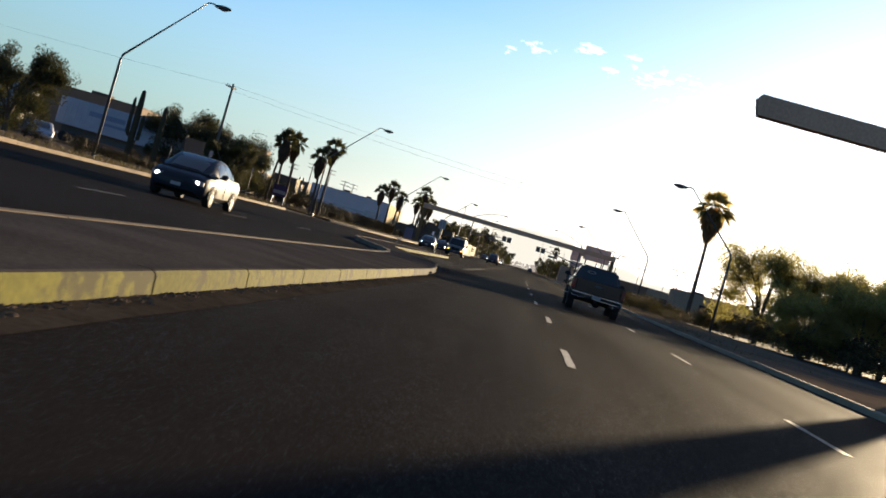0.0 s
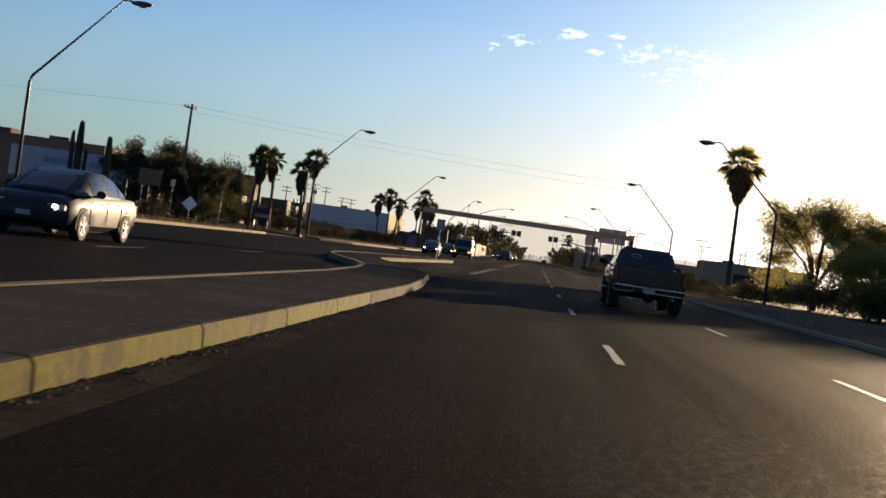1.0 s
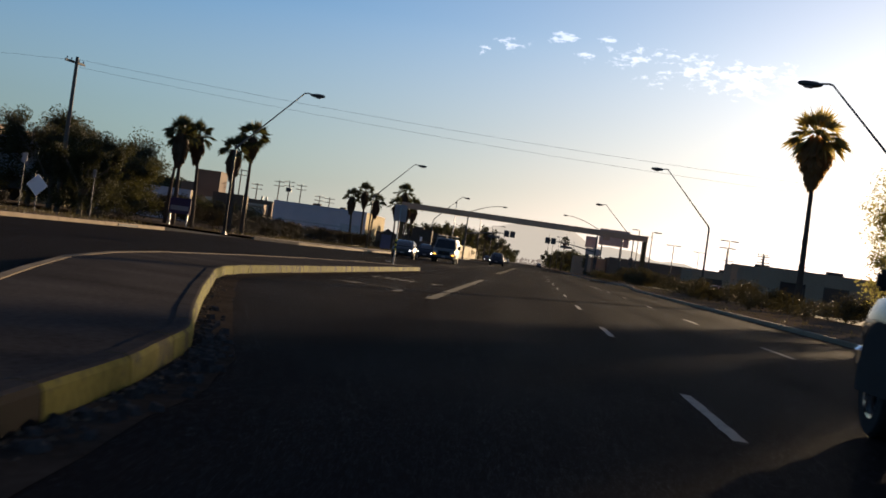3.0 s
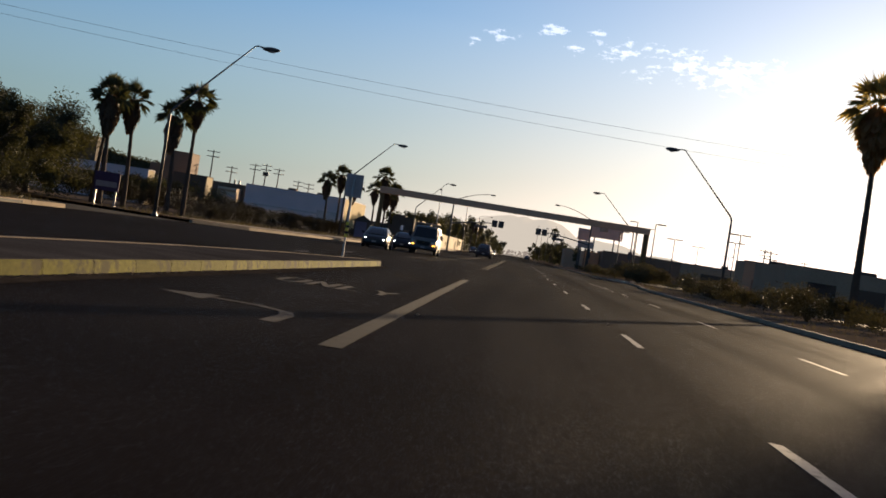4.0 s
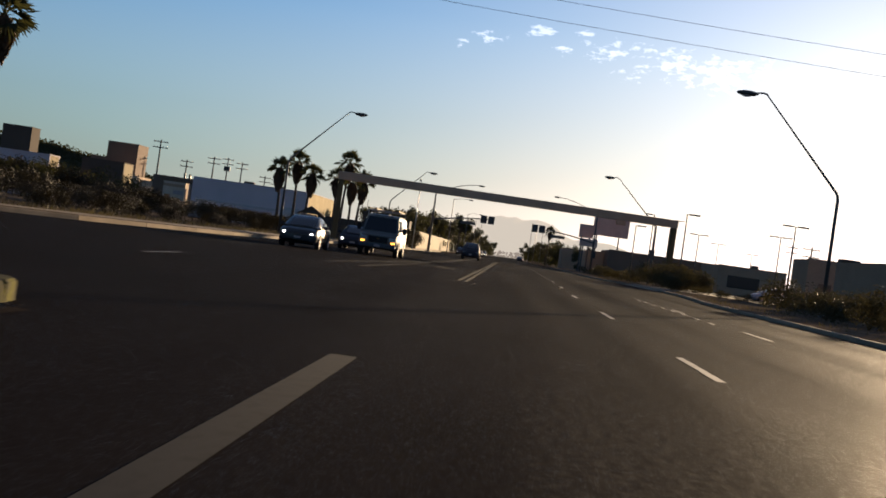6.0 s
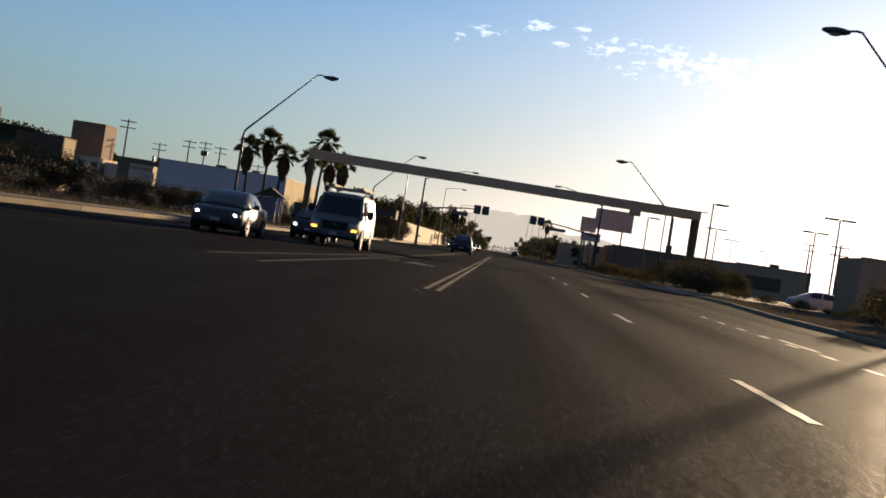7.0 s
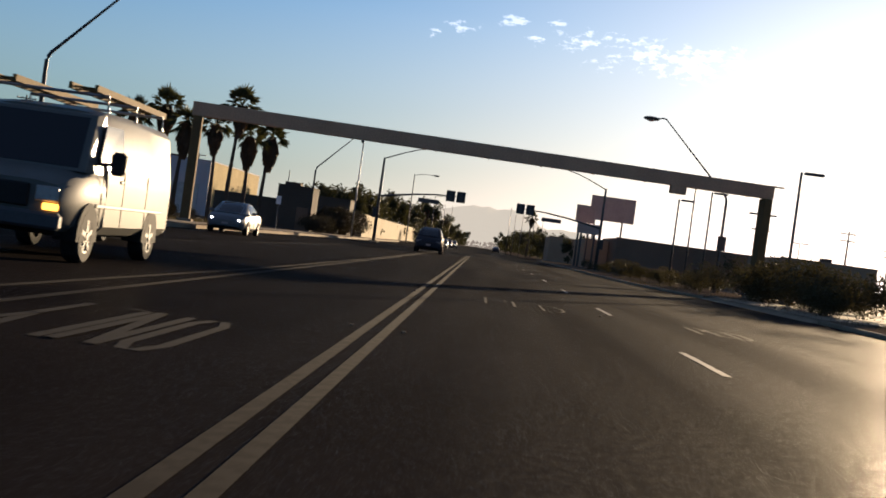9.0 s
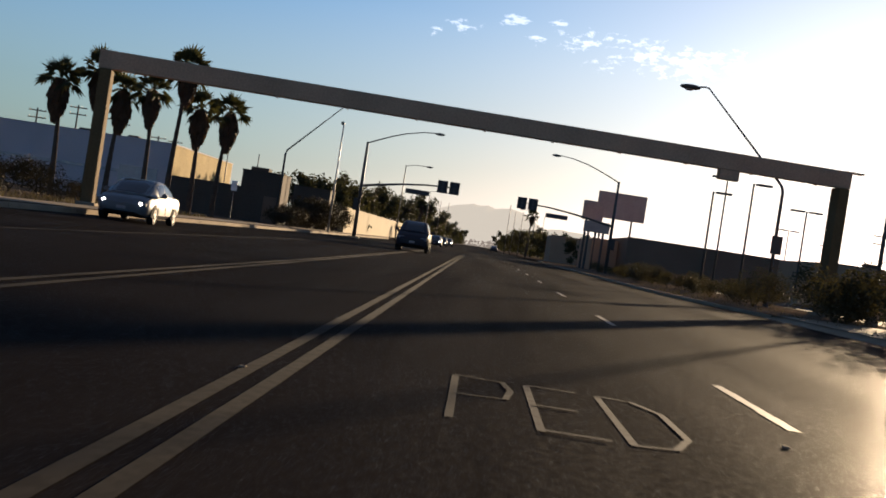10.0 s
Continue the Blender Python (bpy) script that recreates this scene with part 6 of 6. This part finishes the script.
def greenhouse(parent, stations, paint, panes):
    """A curved car cabin lofted through (y, half base, base z, half roof, roof z), with side glass over the y spans in panes."""
    bm = bmesh.new()

    def ring(y, wb, zb, wr, zr):
        r = [(wb, zb), (wb * 0.5 + wr * 0.5 + 0.02, (zb + zr) / 2 + 0.02), (wr, zr - 0.05), (wr * 0.9, zr - 0.015), (wr * 0.5, zr)]
        return [(x, y, z) for x, z in r] + [(-x, y, z) for x, z in r[::-1]]
    bm_loft(bm, [ring(*t) for t in stations])
    top = part("cabin", bm, paint, parent)
    shade_body(top, 50)

    def at(y):
        for a, b in zip(stations, stations[1:]):
            if y <= b[0]:
                f = max(0.0, (y - a[0]) / (b[0] - a[0]))
                return [p + (q - p) * f for p, q in zip(a, b)]
        return list(stations[-1])

    def patch(name, grid):
        bm = bmesh.new()
        rows = [[bm.verts.new(p) for p in row] for row in grid]
        for r, q in zip(rows, rows[1:]):
            for k in range(len(r) - 1):
                bm.faces.new((r[k], r[k + 1], q[k + 1], q[k]))
        return part(name, bm, M_GLASS, top, smooth=True)
    for s in (-1, 1):
        for y0, y1 in panes:
            grid = []
            for i in range(6):
                y = y0 + (y1 - y0) * i / 5
                _, wb, zb, wr, zr = at(y)
                xm, zm = wb * 0.5 + wr * 0.5 + 0.02, (zb + zr) / 2 + 0.02
                low, high = 0.18, 0.80
                grid.append([(s * (wb + (xm - wb) * low + 0.008), y, zb + (zm - zb) * low), (s * (xm + 0.009), y, zm), (s * (xm + (wr - xm) * high + 0.008), y, zm + (zr - 0.05 - zm) * high)])
            patch("side_window", grid)
    crest = max(t[4] for t in stations)
    flat = [t[0] for t in stations if t[4] > crest - 0.03]
    for name, ya, yb in (("windscreen", flat[-1] + 0.06, stations[-1][0] - 0.06), ("rear_window", flat[0] - 0.06, stations[0][0] + 0.1)):
        grid = []
        for i in range(6):
            y = ya + (yb - ya) * i / 5
            _, wb, zb, wr, zr = at(y)
            lift = 0.012
            grid.append([(f * wr * 0.94, y, zr + lift - (0.035 if abs(f) > 0.95 else 0.0)) for f in (-1, -0.52, 0, 0.52, 1)])
        patch(name, grid)
    return top


def mirrors(parent, y, x, z, material):
    for s in (-1, 1):
        bm = bmesh.new()
        bm_box(bm, (s * (x + 0.12), y, z), (0.2, 0.12, 0.15))
        bevel(bm, 0.03, 2)
        bm_box(bm, (s * (x + 0.01), y + 0.02, z - 0.05), (0.1, 0.05, 0.05))
        part("wing_mirror", bm, material, parent)


def seam(parent, x, y, z0, z1):
    small_box(parent, "door_seam", (x, y, (z0 + z1) / 2), (0.012, 0.012, z1 - z0), M_BLACK, 0)


def sedan(x, y, yaw, paint, label, lights=True, s=1.0):
    root = thing("sedan", pose(x, y, 0, 0, 0, yaw), label, "car", "cars on the road")
    W = 0.88
    st = [(-2.3, 0.72, 0.42, 0.78, 0.03), (-2.24, 0.82, 0.32, 0.90, 0.05), (-2.0, 0.86, 0.26, 0.95, 0.06), (-1.5, W, 0.24, 0.96, 0.05), (-0.5, W, 0.22, 0.94, 0.03), (0.6, W, 0.22, 0.92, 0.03), (1.2, W, 0.22, 0.90, 0.05), (1.7, 0.865, 0.23, 0.84, 0.06), (2.02, 0.83, 0.25, 0.77, 0.05), (2.2, 0.75, 0.27, 0.68, 0.04), (2.3, 0.6, 0.34, 0.58, 0.02)]
    bm = bmesh.new()
    bm_loft(bm, [body_ring(*t) for t in st])
    body = part("body", bm, paint, root)
    shade_body(body)
    greenhouse(root, [(-1.9, 0.66, 0.93, 0.55, 0.97), (-1.5, 0.76, 0.93, 0.58, 1.15), (-1.05, 0.80, 0.92, 0.60, 1.33), (-0.55, 0.81, 0.91, 0.61, 1.42), (0.0, 0.82, 0.91, 0.62, 1.44), (0.4, 0.82, 0.91, 0.62, 1.42), (0.8, 0.81, 0.91, 0.62, 1.31), (1.25, 0.79, 0.91, 0.63, 1.11), (1.6, 0.72, 0.90, 0.62, 0.95)], paint, ((-1.35, -0.98), (-0.92, -0.12), (-0.04, 0.78)))
    mirrors(root, 0.75, 0.86, 0.98, paint)
    for sx in (-1, 1):
        for wy in (-1.35, 1.35):
            arch(root, sx * 0.865, wy, 0.31, 0.38)
            wheel(root, sx * 0.79, wy, 0.31, 0.21, M_SIGNBACK)
        for yy in (-0.98, -0.05, 0.98):
            seam(root, sx * 0.882, yy, 0.36, 0.84)
        for yy in (-0.75, 0.2):
            small_box(root, "door_handle", (sx * 0.885, yy, 0.78), (0.03, 0.16, 0.03), paint)
        small_box(root, "headlight", (sx * 0.60, 2.17, 0.62), (0.36, 0.14, 0.13), M_LENS, 0.02)
        if lights:
            bm = bmesh.new()
            bm_disc_solid(bm, (sx * 0.60, 2.25, 0.62), 0.055, 0.03, 14, "y")
            part("lit_bulb", bm, M_LAMP_ON, root, "glowing headlight bulb")
        small_box(root, "tail_light", (sx * 0.66, -2.24, 0.78), (0.3, 0.1, 0.14), M_RED, 0.02)
        small_box(root, "fog_lamp", (sx * 0.55, 2.2, 0.38), (0.16, 0.1, 0.07), M_PLASTIC, 0.015)
    small_box(root, "grille", (0, 2.25, 0.56), (0.7, 0.06, 0.12), M_BLACK, 0.015)
    small_box(root, "lower_intake", (0, 2.24, 0.37), (0.9, 0.08, 0.12), M_BLACK, 0.015)
    small_box(root, "number_plate", (0, 2.3, 0.45), (0.3, 0.02, 0.1), M_SIGNBACK, 0.004, "blank pale number plate")
    small_box(root, "underside", (0, 0, 0.24), (1.4, 3.9, 0.12), M_BLACK, 0.02)
    return root


def pickup(x, y, yaw, paint, label):
    root = thing("pickup_truck", pose(x, y, 0, 0, 0, yaw), label, "pickup truck")
    W = 0.93
    st = [(0.45, W, 0.52, 1.10, 0.02), (1.5, W, 0.52, 1.10, 0.03), (1.75, W, 0.54, 1.10, 0.07), (2.3, 0.92, 0.56, 1.06, 0.08), (2.65, 0.86, 0.56, 0.98, 0.06), (2.78, 0.78, 0.62, 0.90, 0.02)]
    bm = bmesh.new()
    bm_loft(bm, [body_ring(*t) for t in [(-0.62, W, 0.52, 1.10, 0.02)] + st])
    body = part("body", bm, paint, root, "glossy black cab and bonnet")
    shade_body(body)
    # cargo bed: two sides, floor, tailgate
    for sx in (-1, 1):
        bm = bmesh.new()
        bm_loft(bm, [[(sx * 0.80, yy, 0.55), (sx * 0.90, yy, 0.56), (sx * 0.935, yy, 0.80), (sx * 0.92, yy, 1.05), (sx * 0.90, yy, 1.10), (sx * 0.78, yy, 1.10)] for yy in (-2.52, -1.6, -0.66)])
        side = part("bed_side", bm, paint, root)
        shade_body(side)
    small_box(root, "bed_floor", (0, -1.6, 0.64), (1.62, 1.85, 0.06), M_PLASTIC, 0.01)
    small_box(root, "bed_front", (0, -0.7, 0.85), (1.6, 0.05, 0.5), paint, 0.01)
    gate = small_box(root, "tailgate", (0, -2.55, 0.84), (1.58, 0.08, 0.54), paint, 0.02, "glossy black tailgate")
    small_box(gate, "gate_handle", (0, -2.60, 0.95), (0.24, 0.03, 0.08), M_PLASTIC, 0.01)
    small_box(gate, "gate_crease", (0, -2.597, 0.70), (1.4, 0.012, 0.03), paint, 0.004)
    cabin(root, "cabin", -0.72, -0.55, 0.85, 1.62, 0.84, 0.66, 1.07, 1.62, paint, ((0.06, 0.34), (0.40, 0.74)))
    bm = bmesh.new()
    ring = [(-0.28 + 0.14 * math.cos(k * math.pi / 10), -0.665 + 0.01 * math.sin(k * math.pi / 10), 1.40 + 0.042 * math.sin(k * math.pi / 10)) for k in range(21)]
    bm_tube(bm, ring, 0.014, 6)
    part("window_sticker", bm, M_SIGNBACK, root, "pale oval ring on the rear glass")
    bm = bmesh.new()
    bm_tube(bm, [(-0.8, 1.72, 1.08), (-0.8, 1.66, 1.5), (-0.8, 1.58, 2.0)], [0.008, 0.006, 0.004], 6)
    part("aerial", bm, M_DARKSTEEL, root, "thin whip aerial on the wing")
    mirrors(root, 1.28, 0.92, 1.17, M_BLACK)
    for sx in (-1, 1):
        for wy in (-1.62, 1.85):
            arch(root, sx * 0.925, wy, 0.40, 0.47)
            wheel(root, sx * 0.80, wy, 0.37, 0.25, M_CHROME)
        for yy in (-0.6, 0.35, 1.35):
            seam(root, sx * 0.935, yy, 0.62, 1.04)
        small_box(root, "side_trim", (sx * 0.94, 0.4, 0.78), (0.02, 1.85, 0.035), M_CHROME, 0.004, "bright chrome side strip")
        small_box(root, "side_trim", (sx * 0.945, -1.15, 0.78), (0.02, 0.25, 0.035), M_CHROME, 0.004, "bright chrome side strip")
        small_box(root, "side_trim", (sx * 0.945, -2.3, 0.78), (0.02, 0.35, 0.035), M_CHROME, 0.004, "bright chrome side strip")
        small_box(root, "side_step", (sx * 0.93, 0.15, 0.48), (0.12, 1.9, 0.045), M_PLASTIC, 0.015, "dark side step")
        for yy in (0.55, -0.3):
            small_box(root, "door_handle", (sx * 0.935, yy, 0.95), (0.03, 0.15, 0.035), M_CHROME, 0.006)
        small_box(root, "tail_light", (sx * 0.87, -2.55, 0.88), (0.13, 0.08, 0.32), M_RED, 0.015)
        small_box(root, "headlight", (sx * 0.66, 2.72, 0.82), (0.3, 0.12, 0.16), M_STEEL, 0.02)
    bump = small_box(root, "rear_bumper", (0, -2.68, 0.55), (1.8, 0.18, 0.17), M_BLACK, 0.035, "dark step bumper")
    small_box(bump, "bumper_strip", (0, -2.775, 0.615), (1.74, 0.016, 0.025), M_CHROME, 0.004, "thin chrome bumper strip")
    small_box(bump, "bumper_strip", (0.35, -2.772, 0.49), (0.9, 0.016, 0.02), M_CHROME, 0.004, "thin chrome bumper strip")
    for sx in (-1, 1):
        bm = bmesh.new()
        loop = [(0.40, 0.49), (0.40, 0.615), (0.46, 0.632), (0.80, 0.632), (0.87, 0.60), (0.87, 0.50), (0.82, 0.478), (0.46, 0.478), (0.40, 0.49)]
        bm_tube(bm, [(sx * u, -2.775, v) for u, v in loop], 0.008, 6)
        part("bumper_rim", bm, M_CHROME, bump, "bright chrome rim of the bumper end")
    small_box(bump, "number_plate", (0, -2.78, 0.56), (0.3, 0.015, 0.13), M_SIGNBACK, 0.003, "blank pale number plate")
    small_box(bump, "step_pad", (0, -2.68, 0.64), (0.8, 0.16, 0.012), M_BLACK, 0)
    small_box(root, "front_bumper", (0, 2.78, 0.56), (1.7, 0.16, 0.18), M_CHROME, 0.035)
    small_box(root, "tow_hitch", (0, -2.72, 0.42), (0.1, 0.25, 0.08), M_BLACK, 0.01)
    bm = bmesh.new()
    bm_tube(bm, [(-0.79, -1.62, 0.39), (0.79, -1.62, 0.39)], 0.07, 8)
    bmesh.ops.create_uvsphere(bm, u_segments=10, v_segments=6, radius=0.17, matrix=Matrix.Translation((0.1, -1.62, 0.39)))
    part("rear_axle", bm, M_BLACK, root)
    small_box(root, "chassis", (0, 0.1, 0.47), (1.1, 4.8, 0.14), M_BLACK, 0.02)
    bm = bmesh.new()
    bm_tube(bm, [(0.5, -0.9, 0.42), (0.55, -2.3, 0.40), (0.62, -2.75, 0.40)], 0.035, 8)
    part("exhaust", bm, M_STEEL, root)
    return root


def van(x, y, yaw, label):
    root = thing("cargo_van", pose(x, y, 0, 0, 0, yaw), label, "van")
    W = 1.0

    def ring(yy, w, z0, z1, wt):
        m = (z0 + z1) / 2
        r = [(0.9 * w, z0), (w, z0 + 0.12), (w, m - 0.15), (0.985 * w, m + 0.05), (wt, z1 - 0.12), (wt * 0.9, z1 - 0.02), (wt * 0.5, z1 + 0.02)]
        return [(a, yy, b) for a, b in r + [(-a, b) for a, b in r[::-1]]]
    bm = bmesh.new()
    bm_loft(bm, [ring(-2.72, 0.97, 0.45, 2.02, 0.84), ring(-2.6, W, 0.40, 2.10, 0.88), ring(-0.5, W, 0.38, 2.12, 0.88), ring(0.75, W, 0.38, 2.10, 0.87), ring(1.05, W, 0.38, 2.04, 0.84)])
    body = part("body", bm, M_VANPAINT, root, "grey slab-sided body")
    shade_body(body)
    bm = bmesh.new()
    bm_loft(bm, [body_ring(1.0, W, 0.38, 1.24, 0.06), body_ring(1.8, W, 0.38, 1.20, 0.06), body_ring(2.35, 0.97, 0.40, 1.10, 0.06), body_ring(2.62, 0.88, 0.44, 1.0, 0.03)])
    nose = part("bonnet", bm, M_VANPAINT, root)
    shade_body(nose)
    bm = bmesh.new()
    base = [(-0.95, 1.0, 1.2), (0.95, 1.0, 1.2), (0.93, 1.95, 1.2), (-0.93, 1.95, 1.2)]
    roof = [(-0.84, 1.0, 2.04), (0.84, 1.0, 2.04), (0.80, 1.22, 2.0), (-0.80, 1.22, 2.0)]
    vb, vr = [bm.verts.new(p) for p in base], [bm.verts.new(p) for p in roof]
    for k in range(4):
        bm.faces.new((vb[k], vb[(k + 1) % 4], vr[(k + 1) % 4], vr[k]))
    bm.faces.new(vr)
    bm.faces.new(vb[::-1])
    cab = part("cab_front", bm, M_VANPAINT, root)
    pane(cab, inset([(0.93, 1.95, 1.2), (-0.93, 1.95, 1.2), (-0.80, 1.22, 2.0), (0.80, 1.22, 2.0)], 0.88), "windscreen")
    for s in (-1, 1):
        q = [(s * 0.985, 0.35, 1.36), (s * 0.965, 1.5, 1.33), (s * 0.89, 1.12, 1.88), (s * 0.90, 0.35, 1.90)]
        pane(root, q if s > 0 else q[::-1], "side_window", off=0.02)
        for wy in (-1.55, 1.75):
            arch(root, s * 0.995, wy, 0.37, 0.44)
            wheel(root, s * 0.89, wy, 0.36, 0.24, M_PLASTIC)
        for yy in (-1.1, 0.22, 1.28):
            seam(root, s * 1.0, yy, 0.5, 1.3)
        small_box(root, "door_handle", (s * 1.0, 0.35, 1.15), (0.03, 0.16, 0.05), M_PLASTIC)
        small_box(root, "rub_strip", (s * 1.0, -0.3, 0.78), (0.03, 3.6, 0.05), M_PLASTIC, 0.006)
        small_box(root, "headlight", (s * 0.70, 2.62, 0.86), (0.3, 0.08, 0.2), M_STEEL, 0.02)
        small_box(root, "turn_lamp", (s * 0.76, 2.63, 0.70), (0.2, 0.06, 0.09), M_AMBER, 0.01, "lit amber turn lamp")
        small_box(root, "tail_light", (s * 0.88, -2.72, 1.0), (0.12, 0.05, 0.5), M_RED, 0.01)
        bm = bmesh.new()
        bm_box(bm, (s * 1.16, 1.22, 1.38), (0.2, 0.14, 0.32))
        bevel(bm, 0.03, 2)
        bm_box(bm, (s * 1.02, 1.25, 1.36), (0.14, 0.04, 0.04))
        part("wing_mirror", bm, M_BLACK, root)
    small_box(root, "grille", (0, 2.64, 0.82), (0.95, 0.06, 0.3), M_BLACK, 0.02)
    small_box(root, "grille_badge", (0, 2.68, 0.86), (0.16, 0.02, 0.05), M_RUST, 0.006, "small plain brass-coloured badge")
    small_box(root, "front_bumper", (0, 2.68, 0.52), (1.85, 0.16, 0.22), M_PLASTIC, 0.04)
    small_box(root, "number_plate", (0, 2.77, 0.52), (0.3, 0.015, 0.12), M_SIGNBACK, 0.003, "blank pale number plate")
    small_box(root, "rear_bumper", (0, -2.78, 0.52), (1.85, 0.14, 0.18), M_PLASTIC, 0.03)
    small_box(root, "underside", (0, 0, 0.40), (1.6, 4.8, 0.12), M_BLACK, 0.02)
    # roof rack with ladders
    rack = thing("ladder_rack", Matrix(), "", "")
    for k in ("label", "category"):
        if k in rack:
            del rack[k]
    rack.parent = root
    for yy in (-2.2, -0.6, 0.9):
        bm = bmesh.new()
        bm_tube(bm, [(-0.82, yy, 2.08), (-0.82, yy, 2.3), (0.82, yy, 2.3), (0.82, yy, 2.08)], 0.025, 6)
        part("hoop", bm, M_STEEL, rack)
    for xx in (-0.72, -0.36, 0.42, 0.78):
        bm = bmesh.new()
        bm_box(bm, (xx, -0.7, 2.37), (0.05, 3.9, 0.09))
        part("ladder_rail", bm, M_RUST, rack)
    for k in range(11):
        for x0, x1 in ((-0.72, -0.36), (0.42, 0.78)):
            bm = bmesh.new()
            bm_tube(bm, [(x0, -2.5 + 0.36 * k, 2.37), (x1, -2.5 + 0.36 * k, 2.37)], 0.016, 5)
            part("rung", bm, M_RUST, rack)
    return root


pickup(3.83, 50.35, 0, M_BLACKPAINT, "glossy black pickup truck with chrome side strips")
sedan(-9.0, 41.5, 180, M_BLUEGREY, "slate blue sedan with lit headlights in the far lane")
sedan(-9.6, 146.6, 180, M_SILVER, "dark grey sedan with lit headlights beside the kerb")
van(-6.95, 155.5, 180, "grey cargo van carrying ladders on a rack")
sedan(-11.95, 196.4, 180, M_PALESILVER, "pale silver sedan with lit headlights near the gantry")
sedan(-9.3, 164.6, 180, M_DARKCAR, "dark sedan with lit headlights behind the van")
tall_car = sedan(-4.4, 233.0, 180, M_DARKCAR, "tall dark car waiting in the centre turning bay", False)
tall_car.scale = (1.12, 1.05, 1.28)
for x, y, p in ((-6.2, 330, M_SILVER), (-9.4, 345, M_DARKCAR), (-6.2, 362, M_DARKCAR), (-9.3, 385, M_SILVER), (-6.1, 402, M_SILVER), (-9.4, 430, M_DARKCAR)):
    sedan(x, y, 180, p, "distant car with lit headlights approaching")
sedan(3.4, 470, 0, M_DARKCAR, "distant dark car driving away", False)
sedan(22.4, 199.0, 82, M_TRAILER, "white car parked in the roadside lot", False)
sedan(-33.5, 92.0, 200, M_TRAILER, "white car parked on the dirt lot", False)
